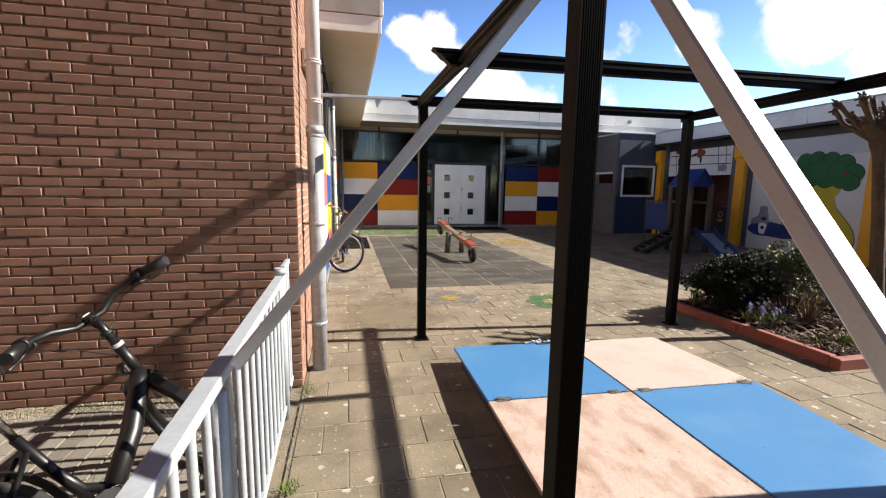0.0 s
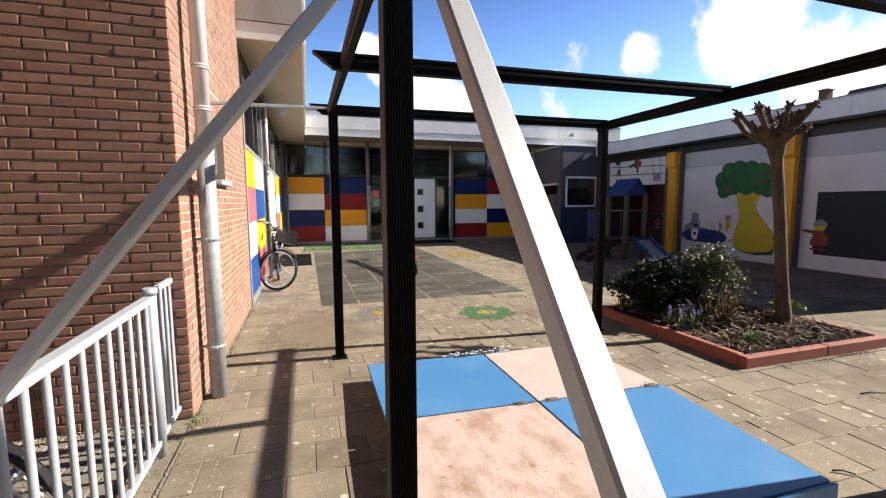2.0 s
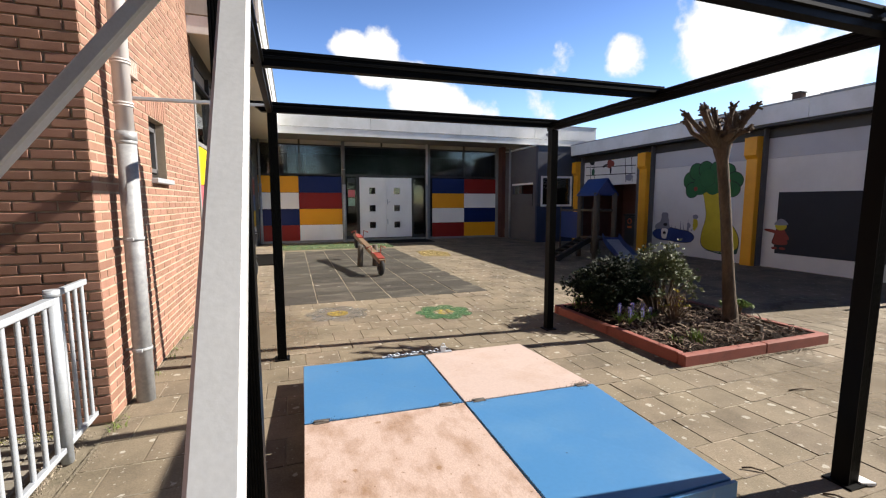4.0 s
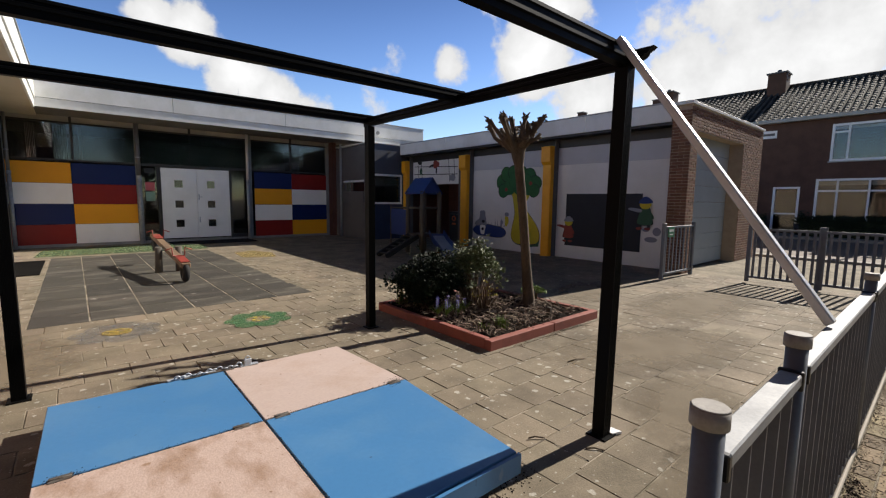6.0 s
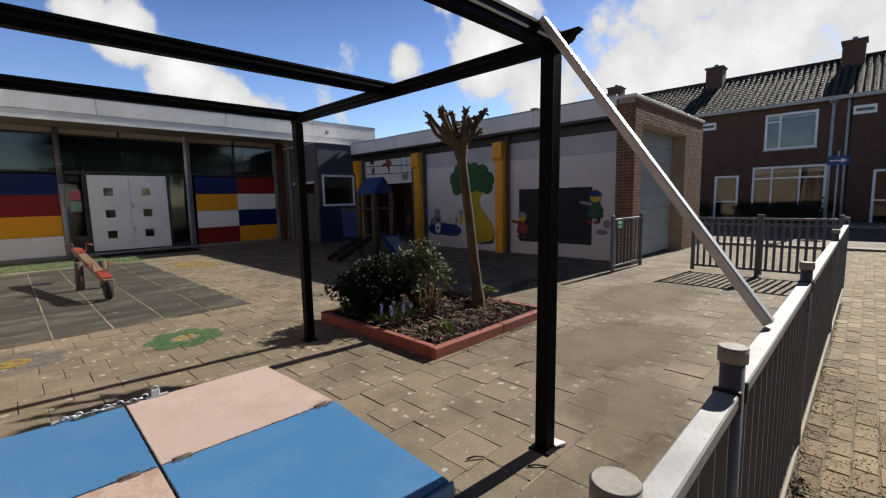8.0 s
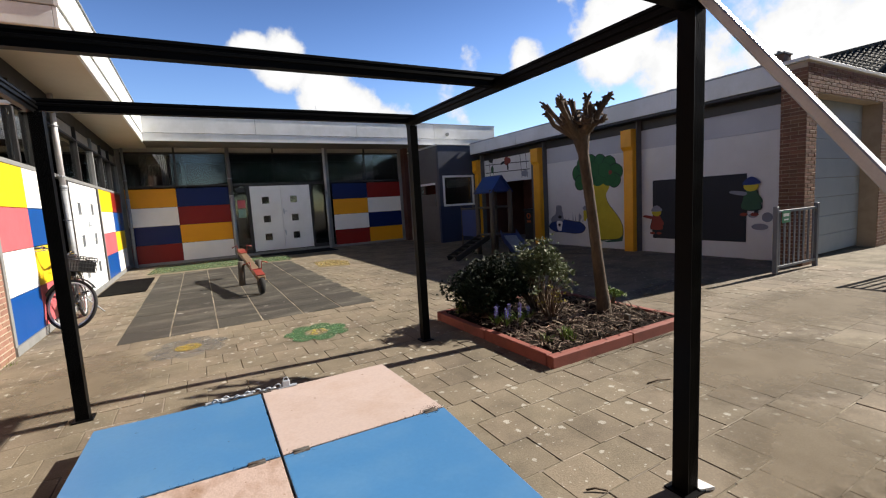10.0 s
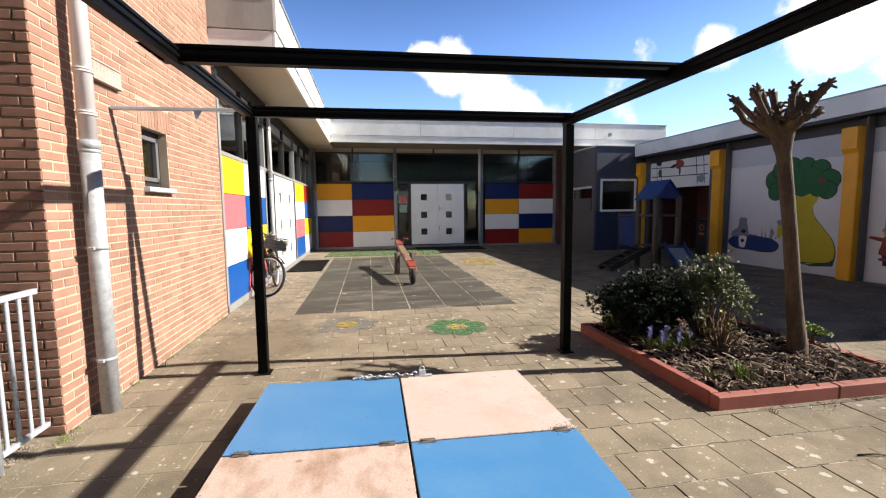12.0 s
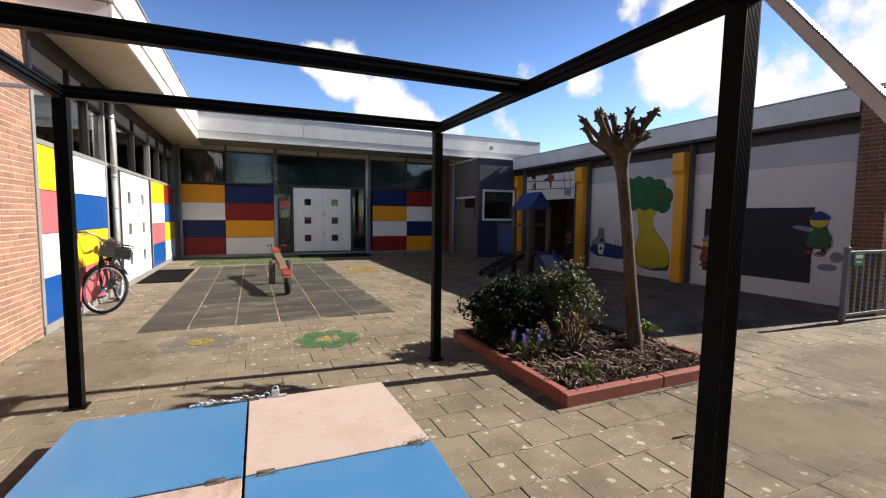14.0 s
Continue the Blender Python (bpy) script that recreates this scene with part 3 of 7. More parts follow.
def double_door(name, axis, at, u0, u1, z0, z1, label):
    """White double door with three small square lights in each leaf."""
    door = thing(name, label, "door", kind="structure")
    mid = (u0 + u1) / 2
    for a, b, side in ((u0, mid - 0.004, 0), (mid + 0.004, u1, 1)):
        c = a + (b - a) * (0.48 if side == 0 else 0.42)
        holes = [(c - 0.115, c + 0.115, z0 + (z1 - z0) * k - 0.115, z0 + (z1 - z0) * k + 0.115) for k in (0.21, 0.49, 0.78)]
        bm = bmesh.new()
        if axis == "x":
            wall_with_holes(bm, a, b, z0, z1, at, at + 0.04, "x", holes)
        else:
            wall_with_holes(bm, a, b, z0, z1, at - 0.04, at, "y", holes)
        leaf = part("door_leaf", bm, WHITE_PAINT, door)
        for h in holes:
            bm = bmesh.new()
            for e in ((h[0] - 0.02, h[1] + 0.02, h[2] - 0.02, h[2]), (h[0] - 0.02, h[1] + 0.02, h[3], h[3] + 0.02), (h[0] - 0.02, h[0], h[2], h[3]), (h[1], h[1] + 0.02, h[2], h[3])):
                if axis == "x":
                    box(bm, e[0], e[1], at - 0.008, at + 0.002, e[2], e[3])
                else:
                    box(bm, at - 0.002, at + 0.008, e[0], e[1], e[2], e[3])
            part("light_frame", bm, WHITE_PAINT, leaf)
            bm = bmesh.new()
            if axis == "x":
                box(bm, h[0], h[1], at + 0.015, at + 0.02, h[2], h[3])
            else:
                box(bm, at - 0.02, at - 0.015, h[0], h[1], h[2], h[3])
            part("light_pane", bm, GLASS, leaf)
        if side == 1:
            for z, w in ((z0 + 1.32, 0.11), (z0 + 0.58, 0.02)):
                bm = bmesh.new()
                if axis == "x":
                    box(bm, a + 0.03, a + 0.065, at - 0.012, at, z - 0.09, z + 0.09, 0.003)
                    box(bm, a + 0.035, a + 0.035 + w, at - 0.05, at - 0.03, z - 0.01, z + 0.012, 0.003)
                    box(bm, a + 0.04, a + 0.055, at - 0.04, at - 0.005, z - 0.008, z + 0.01)
                else:
                    box(bm, at, at + 0.012, a + 0.03, a + 0.065, z - 0.09, z + 0.09, 0.003)
                    box(bm, at + 0.03, at + 0.05, a + 0.035, a + 0.035 + w, z - 0.01, z + 0.012, 0.003)
                    box(bm, at + 0.005, at + 0.04, a + 0.04, a + 0.055, z - 0.008, z + 0.01)
                part("door_handle", bm, GALV, leaf, "small metal lever handle")
    return door


double_door("door_1", "y", WALL_X, 10.62, 13.0, 0.06, 2.17, "white double door with small square lights, in full sun")
mullions(wall_left, "y", WALL_X, [10.53, 13.09], 0.10, 2.19, 0.14)

# ---- back wall ----
wall_back = thing("wall_back", "shaded rear wall of coloured panels, doors and dark windows", "wall", kind="structure")
bm = bmesh.new()
box(bm, 0.39, 9.7, BACK_Y - 0.02, BACK_Y + 0.2, -0.01, 0.08)
part("plinth", bm, GREY_FRAME, wall_back)
bm = bmesh.new()
box(bm, 0.39, 9.7, BACK_Y + 0.02, BACK_Y + 0.2, 3.78, 3.95)
part("head_beam", bm, DARK_FRAME, wall_back)
ZB = [0.06, 0.63, 1.20, 1.77, 2.345]
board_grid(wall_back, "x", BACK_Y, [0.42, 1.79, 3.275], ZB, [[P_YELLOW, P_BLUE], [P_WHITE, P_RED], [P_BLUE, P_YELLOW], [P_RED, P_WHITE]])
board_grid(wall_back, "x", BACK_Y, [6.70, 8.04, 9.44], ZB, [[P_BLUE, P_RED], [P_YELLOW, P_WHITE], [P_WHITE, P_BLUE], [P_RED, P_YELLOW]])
mullions(wall_back, "x", BACK_Y, [0.42, 3.34, 6.56, 9.47], 0.08, 3.78, 0.12, GREY_FRAME, 0.1)
mullions(wall_back, "x", BACK_Y, [1.85, 4.75, 8.02], 3.42, 3.78, 0.06)
mullions(wall_back, "x", BACK_Y, [1.85, 8.02], 2.44, 3.42, 0.06)
transom(wall_back, "x", BACK_Y, 0.48, 3.28, 2.375, 2.44)
transom(wall_back, "x", BACK_Y, 3.40, 6.50, 2.36, 2.44)
transom(wall_back, "x", BACK_Y, 6.62, 9.41, 2.375, 2.44)
transom(wall_back, "x", BACK_Y, 0.48, 9.41, 3.40, 3.45)
for a, b in ((0.48, 1.82), (1.88, 3.28), (3.40, 4.72), (4.78, 6.50), (6.62, 7.99), (8.05, 9.41)):
    pane(wall_back, "x", BACK_Y, a, b, 2.44, 3.40)
    bm = bmesh.new()
    box(bm, a, b, BACK_Y + 0.045, BACK_Y + 0.055, 3.45, 3.78)
    part("blind", bm, BLIND, wall_back)
double_door("door_2", "x", BACK_Y + 0.01, 3.91, 5.88, 0.12, 2.335, "white double door with six small square lights, in shade")
bm = bmesh.new()
box(bm, 3.80, 3.905, BACK_Y - 0.005, BACK_Y + 0.06, 0.08, 2.36, 0.004)
part("door_jamb", bm, DARK_FRAME, wall_back)
bm = bmesh.new()
box(bm, 5.885, 5.96, BACK_Y - 0.005, BACK_Y + 0.06, 0.08, 2.36, 0.004)
part("door_jamb", bm, DARK_FRAME, wall_back)
pane(wall_back, "x", BACK_Y, 3.40, 3.80, 0.2, 2.36)
pane(wall_back, "x", BACK_Y, 5.96, 6.50, 0.2, 2.36)
bm = bmesh.new()
box(bm, 3.40, 3.80, BACK_Y - 0.004, BACK_Y + 0.06, 0.08, 0.2)
box(bm, 5.96, 6.50, BACK_Y - 0.004, BACK_Y + 0.06, 0.08, 0.2)
part("kick_board", bm, DARK_FRAME, wall_back)
# brown flank between the panels and the grey corner box
bm = bmesh.new()
box(bm, 9.54, 9.70, BACK_Y - 0.30, BACK_Y + 0.2, -0.01, 3.62)
part("flank_board", bm, BROWN_WALL, wall_back)

# rooms behind the glass, their dimness put into near-black walls and floors
rooms = thing("interior_shell", "classrooms behind the windows, coloured near-black to look dim", "room", kind="structure")
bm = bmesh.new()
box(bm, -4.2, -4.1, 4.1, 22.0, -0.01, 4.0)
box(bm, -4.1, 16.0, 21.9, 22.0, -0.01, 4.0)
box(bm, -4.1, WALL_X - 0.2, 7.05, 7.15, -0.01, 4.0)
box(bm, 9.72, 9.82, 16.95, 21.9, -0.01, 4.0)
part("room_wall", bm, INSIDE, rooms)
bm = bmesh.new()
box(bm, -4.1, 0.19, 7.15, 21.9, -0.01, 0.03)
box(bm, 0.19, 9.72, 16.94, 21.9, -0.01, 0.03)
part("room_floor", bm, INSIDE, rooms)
rng = random.Random(5)
for x0, x1 in ((0.9, 1.1), (1.45, 1.75), (2.0, 2.08), (8.2, 8.5)):
    bm = bmesh.new()
    slab(bm, [(x0 + (x1 - x0) * k / 12, 17.1 + 0.03 * (k % 2)) for k in range(13)] + [(x1 - (x1 - x0) * k / 12, 17.12 + 0.03 * ((12 - k) % 2)) for k in range(13)], 0.05, 3.4, "z")
    solo("curtain", bm, CURTAIN, "pale pleated curtain hanging behind the window", "curtain", group="curtains")

# ---- roofs ----
roof_left = thing("roof_left", "flat roof wing with white fascia and cream soffit", "roof", kind="structure")
bm = bmesh.new()
box(bm, -7.0, 1.17, 7.06, 22.0, 3.62, 3.80)
box(bm, -7.0, 1.17, 7.06, 22.0, 4.20, 4.26)
part("deck", bm, ASPHALT_ROOF, roof_left)
bm = bmesh.new()
box(bm, WALL_X - 0.2, 1.17, 7.06, BACK_Y, 3.55, 3.62)
part("soffit", bm, SOFFIT, roof_left)
bm = bmesh.new()
box(bm, 1.17, 1.21, 7.03, 15.27, 3.54, 3.76, 0.004)
part("fascia_lower", bm, FASCIA, roof_left)
bm = bmesh.new()
box(bm, 1.19, 1.235, 7.01, 15.25, 3.765, 4.24, 0.004)
part("fascia_upper", bm, FASCIA, roof_left)
bm = bmesh.new()
box(bm, -0.2, 1.168, 7.03, 7.058, 3.54, 3.76, 0.004)
part("end_fascia_lower", bm, FASCIA, roof_left)
bm = bmesh.new()
box(bm, -0.2, 1.188, 7.01, 7.045, 3.765, 4.24, 0.004)
part("end_fascia_upper", bm, WEATHERED, roof_left, "weathered grey end panel")
bm = bmesh.new()
box(bm, -0.2, 1.26, 6.99, 7.08, 4.24, 4.265, 0.004)
box(bm, 1.17, 1.26, 7.08, 15.24, 4.24, 4.265, 0.004)
part("roof_trim", bm, ZINC, roof_left)
roof_back = thing("roof_back", "flat roof over the rear wall with a deep white fascia", "roof", kind="structure")
bm = bmesh.new()
box(bm, 1.25, 13.05, 15.31, 22.0, 3.66, 3.80)
box(bm, 1.25, 13.05, 15.31, 22.0, 4.2, 4.27)
part("deck", bm, ASPHALT_ROOF, roof_back)
bm = bmesh.new()
box(bm, 1.18, 13.05, 15.31, BACK_Y + 0.2, 3.60, 3.66)
part("soffit", bm, BACK_SOFFIT, roof_back)
bm = bmesh.new()
box(bm, 1.21, 13.08, 15.275, 15.31, 3.58, 3.80, 0.004)
part("fascia_lower", bm, FASCIA, roof_back)
for a, b in ((1.235, 4.1), (4.11, 7.3), (7.31, 10.3), (10.31, 13.08)):
    bm = bmesh.new()
    box(bm, a, b, 15.255, 15.29, 3.805, 4.32, 0.004)
    part("fascia_board", bm, FASCIA, roof_back)
bm = bmesh.new()
box(bm, 1.24, 13.1, 15.235, 15.33, 4.32, 4.35, 0.004)
part("roof_trim", bm, ZINC, roof_back)
bm = bmesh.new()
box(bm, 13.05, 13.09, 15.32, 22, 3.58, 4.32)
part("end_fascia", bm, FASCIA, roof_back)

# ---- grey corner box ----
corner_room = thing("wall_corner_room", "slate-blue boarded corner room with a white-framed window", "wall", kind="structure")
bm = bmesh.new()
wall_with_holes(bm, 9.70, 11.6, 1.30, 3.38, 14.0, 14.12, "x", [(9.90, 11.04, 1.34, 2.27)])
part("front_boarding", bm, SLATE_BLUE, corner_room)
bm = bmesh.new()
box(bm, 9.70, 11.6, 14.004, 14.12, -0.01, 1.297)
part("lower_boarding", bm, surface("navy_board_front", (0.020, 0.034, 0.085), (0.016, 0.027, 0.066), 0.6, big=1.4, fine=40, grain=0.06, bump=0.05), corner_room, "dark blue lower boarding")
bm = bmesh.new()
wall_with_holes(bm, 14.125, BACK_Y - 0.31, -0.01, 3.36, 9.70, 9.80, "y", [(14.3, 15.8, 1.30, 2.05)])
part("side_boarding", bm, GREY_BOARD, corner_room)
bm = bmesh.new()
box(bm, 9.66, 11.6, 13.97, 16.4, 3.385, 3.42, 0.004)
part("cap_strip", bm, FASCIA, corner_room)
bm = bmesh.new()
for e in ((9.83, 11.11, 1.27, 1.34), (9.83, 11.11, 2.27, 2.34), (9.83, 9.90, 1.34, 2.27), (11.04, 11.11, 1.34, 2.27)):
    box(bm, e[0], e[1], 13.97, 14.0, e[2], e[3], 0.004)
part("window_frame", bm, WHITE_PAINT, corner_room)
pane(corner_room, "x", 14.0, 9.90, 11.04, 1.34, 2.27)
pane(corner_room, "y", 9.86, 14.3, 15.8, 1.30, 2.05)
bm = bmesh.new()
box(bm, 9.67, 9.70, 14.3, 15.8, 2.05, 2.12, 0.004)
part("window_head", bm, WHITE_PAINT, corner_room)
bm = bmesh.new()
box(bm, 9.68, 9.699, 14.32, 15.78, 1.30, 1.72, 0.004)
part("window_board", bm, GREY_BOARD, corner_room)
bm = bmesh.new()
rod(bm, (9.62, 15.9, 0), (9.62, 15.9, 3.5), 0.04)
part("downpipe", bm, ZINC, corner_room)
# room walls in the same darkened colour, to look unlit
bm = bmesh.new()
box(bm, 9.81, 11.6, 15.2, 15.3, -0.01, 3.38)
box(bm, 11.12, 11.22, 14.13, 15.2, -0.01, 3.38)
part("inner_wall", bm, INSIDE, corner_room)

# ---- wing with the wall paintings ----
wall_mural = thing("wall_mural", "white painted wall with yellow columns and children's paintings", "wall", kind="structure")
bm = bmesh.new()
box(bm, MURAL_X + 0.002, MURAL_X + 0.2, 4.455, 7.38, -0.01, 2.36)
part("wall_panel", bm, MURAL_WALL, wall_mural)
bm = bmesh.new()
box(bm, MURAL_X, MURAL_X + 0.2, 7.75, 10.56, -0.01, 2.36)
part("wall_panel", bm, MURAL_WALL, wall_mural)
# upper band of the same wall: its faint shade is put into the grey
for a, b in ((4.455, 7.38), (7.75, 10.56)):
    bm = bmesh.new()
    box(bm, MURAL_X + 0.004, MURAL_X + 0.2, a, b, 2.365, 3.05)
    part("top_shade_band", bm, GREY_PAINT, wall_mural, "upper part of the white wall, greyed to show shade")
bm = bmesh.new()
box(bm, MURAL_X, MURAL_X + 0.12, 11.2, 13.95, 1.98, 3.05)
part("upper_panel", bm, MURAL_WALL, wall_mural)
bm = bmesh.new()
box(bm, MURAL_X + 0.01, MURAL_X + 0.2, 7.38, 7.75, -0.01, 3.05)
box(bm, MURAL_X + 0.01, MURAL_X + 0.2, 10.56, 11.2, -0.01, 3.05)
part("pier", bm, GREY_BOARD, wall_mural)
bm = bmesh.new()
box(bm, 13.4, 13.5, 4.7, 14.0, -0.01, 3.05)
box(bm, 11.6, 13.4, 11.0, 11.1, -0.01, 3.05)
box(bm, 11.6, 13.4, 13.96, 14.06, -0.01, 3.05)
part("porch_wall", bm, BROWN_WALL, wall_mural)


def yellow_column(y0, y1):
    bm = bmesh.new()
    box(bm, 11.12, MURAL_X - 0.025, y0, y1, 0.0, 2.84, 0.012)
    part("column", bm, COL_YELLOW, wall_mural, "yellow painted column")
    bm = bmesh.new()
    slab(bm, [(11.12, 2.36), (11.05, 2.44), (11.05, 2.82), (11.12, 2.82)], y0 - 0.01, y1 + 0.01, "y")
    part("bracket", bm, COL_YELLOW, wall_mural)
    bm = bmesh.new()
    box(bm, 11.25, MURAL_X - 0.002, y0 - 0.035, y0 - 0.001, 0.0, 3.0)
    part("column_side", bm, GREY_BOARD, wall_mural)


# dark strip added on the wall for the shade below the fascia
bm = bmesh.new()
box(bm, MURAL_X - 0.02, MURAL_X - 0.001, 4.455, 13.94, 2.79, 2.998)
part("eave_shade_strip", bm, DARK_FRAME, wall_mural, "dark strip standing in for the shade under the roof edge")
yellow_column(7.40, 7.65)
yellow_column(10.52, 10.80)
yellow_column(13.70, 13.92)
roof_mural = thing("roof_mural", "flat roof with sloping-looking white fascia over the painted wall", "roof", kind="structure")
bm = bmesh.new()
box(bm, 11.04, 15.59, 4.47, 14.0, 3.06, 3.25)
part("deck", bm, ASPHALT_ROOF, roof_mural)
for a, b in ((4.47, 6.4), (6.41, 8.9), (8.91, 11.4), (11.41, 13.95)):
    bm = bmesh.new()
    box(bm, 11.0, 11.035, a, b, 3.05, 3.41, 0.004)
    part("fascia_board", bm, FASCIA, roof_mural)
bm = bmesh.new()
box(bm, 10.985, 11.06, 4.465, 13.96, 3.41, 3.44, 0.004)
part("roof_trim", bm, ZINC, roof_mural)
bm = bmesh.new()
box(bm, 11.036, MURAL_X + 0.3, 4.455, 13.95, 3.0, 3.055)
part("soffit", bm, DARK_FRAME, roof_mural)

garage = thing("wall_garage", "brown brick garage front with a grey door set back", "wall", kind="structure")
GAR_Y, GAR_DOOR = 4.09, (11.41, 14.28, -0.02, 2.86)
bm = bmesh.new()
wall_with_holes(bm, 11.03, 15.82, -0.01, 3.34, GAR_Y + 0.008, GAR_Y + 0.25, "x", [GAR_DOOR])
box(bm, 11.03, 11.40, GAR_Y + 0.25, 4.45, -0.01, 3.30)
box(bm, 15.6, 15.8, GAR_Y + 0.25, 14.0, -0.01, 3.05)
box(bm, 14.28, 14.5, GAR_Y + 0.25, 4.45, -0.01, 3.05)
part("mortar", bm, MORTAR, garage)
bm = bmesh.new()
box(bm, 10.98, 15.86, GAR_Y - 0.03, GAR_Y + 0.37, 3.342, 3.40, 0.005)
part("coping", bm, FASCIA, garage)
bm = bmesh.new()
for k in range(8):
    box(bm, 11.402, 14.278, GAR_Y + 0.30, GAR_Y + 0.335, 0.02 + k * 0.36, 0.02 + (k + 1) * 0.36 - 0.006, 0.004)
part("garage_door", bm, GARAGE_DOOR, garage)

# ---- pergola ----
PA, PB, PC, PD = (1.41, 4.755), (4.24, 4.765), (4.168, 1.93), (1.402, 1.935)
pergola = thing("pergola", "black aluminium pergola frame bolted over the sandpit", "pergola")


def pergola_post(x, y, lean=0.0, high=2.20):
    """A square tube with fine flutes on its faces."""
    h, outline = 0.039, []
    steps = [(-1, 0)]
    for k in range(9):
        u = -0.86 + k * 0.192
        steps += [(u, 0), (u + 0.03, 1), (u + 0.10, 1), (u + 0.13, 0)]
    for c, s in ((1, 0), (0, 1), (-1, 0), (0, -1)):
        for u, d in steps:
            r = h - 0.0028 * d * abs(s)
            outline.append((x + c * r - s * u * h, y + s * r + c * u * h))
    bm = bmesh.new()
    slab(bm, outline, 0.012, high, "z")
    for v in bm.verts:
        v.co.x += lean * v.co.z / 2.2
    post = part("post", bm, BLACK_ALU, pergola)
    bm = bmesh.new()
    box(bm, x - 0.065, x + 0.065, y - 0.065, y + 0.065, 0.0, 0.012, 0.002)
    part("base_plate", bm, BLACK_ALU, post)
    return post


def pergola_beam(a, b, name, cut=(False, False), z=2.19, h=0.11, w=0.055, z_end=None):
    """A beam along x or y with a ridge on both sides and slanting ends."""
    along = Vector(b) - Vector(a)
    L = along.length
    d = along.normalized()
    bm = bmesh.new()
    prof = [(-w / 2, 0), (w / 2, 0), (w / 2, 0.03), (w / 2 + 0.012, 0.035), (w / 2 + 0.012, 0.05), (w / 2, 0.055), (w / 2, h - 0.02), (w / 2 + 0.008, h - 0.015), (w / 2 + 0.008, h),
            (-w / 2 - 0.008, h), (-w / 2 - 0.008, h - 0.015), (-w / 2, h - 0.02), (-w / 2, 0.055), (-w / 2 - 0.012, 0.05), (-w / 2 - 0.012, 0.035), (-w / 2, 0.03)]
    n = len(prof)
    side = Vector((-d.y, d.x, 0))
    ends = []
    for k, c in ((0, cut[0]), (1, cut[1])):
        row = []
        for u, v in prof:
            back = (h - v) * 1.3 if c else 0.0
            s = back if k == 0 else L - back
            p = Vector((*a, z if k == 0 or z_end is None else z_end)) + Vector((d.x, d.y, 0)) * s + side * u + Vector((0, 0, v))
            row.append(bm.verts.new(p))
        ends.append(row)
    for k in range(n):
        bm.faces.new((ends[0][k], ends[0][(k + 1) % n], ends[1][(k + 1) % n], ends[1][k]))
    bm.faces.new(ends[0][::-1])
    bm.faces.new(ends[1])
    bmesh.ops.recalc_face_normals(bm, faces=bm.faces[:])
    return part(name, bm, BLACK_ALU, pergola)


for p in (PA, PB, PD):
    pergola_post(*p)
pergola_post(*PC, 0.045, 2.18)
pergola_beam((1.40, 1.78), (1.39, 4.85), "long_beam", (True, False), 2.155, 0.085, 0.036, 2.19)
pergola_beam((4.215, 1.765), (4.235, 4.85), "long_beam", (True, False), 2.175, 0.085, 0.036, 2.20)
pergola_beam((1.22, 1.93), (4.40, 1.93), "cross_beam", (True, True), 2.19, 0.10, z_end=2.185)
pergola_beam((1.22, 3.36), (4.28, 3.36), "cross_beam", (True, False), 2.19, 0.085, z_end=2.225)
pergola_beam((1.215, 4.80), (4.29, 4.80), "cross_beam", (True, False), 2.212, 0.083, z_end=2.232)


def brace(name, a, b, label, w=0.045, d=0.038):
    bm = bmesh.new()
    bar(bm, a, b, w, d, bevel=0.005)
    part(name, bm, SILVER_ALU, pergola, label)


brace("brace", (1.449, 1.968, 2.30), (1.465, 0.925, 0.945), "bare aluminium brace", 0.052, 0.042)
brace("brace", (1.483, 1.988, 2.29), (0.402, 2.023, 0.95), "bare aluminium brace")
brace("brace", (4.052, 1.885, 2.29), (4.02, 0.92, 0.96), "bare aluminium brace", 0.045, 0.036)
bm = bmesh.new()
bar(bm, (WALL_X + 0.003, 4.70, 2.235), (1.40, 4.78, 2.262), 0.05, 0.022, bevel=0.002)
part("tie_bar", bm, GALV, pergola, "thin galvanised tie bar to the wall")
bm = bmesh.new()
slab(bm, [(0.97, 2.245), (1.04, 2.247), (1.0, 2.17), (0.985, 2.17)], 4.735, 4.741, "y")
part("tie_clip", bm, GALV, pergola)
bm = bmesh.new()
slab(bm, [(4.205, 1.875), (4.275, 1.85), (4.27, 1.93), (4.21, 1.945)], 0.004, 0.02, "z")
part("foot_wedge", bm, WHITE_PAINT, pergola, "white plastic wedge at the post foot")

# ---- sandpit with hinged lids ----
sandpit = thing("sandpit", "sandpit box closed by four hinged blue and pink lids", "sandpit")
bm = bmesh.new()
for e in ((1.62, 3.42, 2.06, 2.10), (1.62, 3.42, 3.98, 4.02), (1.62, 1.66, 2.10, 3.98), (3.38, 3.42, 2.10, 3.98)):
    box(bm, e[0], e[1], e[2], e[3], -0.01, 0.112, 0.004)
part("rim", bm, surface("navy_board", (0.0234, 0.039, 0.1014), (0.039, 0.039, 0.0546), 0.7, big=4, fine=60), sandpit, "dark blue boards")
LID_POINTS = {"nw": (1.577, 4.135, 0.138), "n": (2.552, 4.05, 0.153), "ne": (3.505, 4.115, 0.118), "w": (1.557, 3.148, 0.156), "c": (2.54, 3.10, 0.158), "e": (3.508, 3.072, 0.157),
              "sw": (1.528, 2.055, 0.150), "s": (2.53, 2.01, 0.150), "se": (3.458, 1.995, 0.136)}
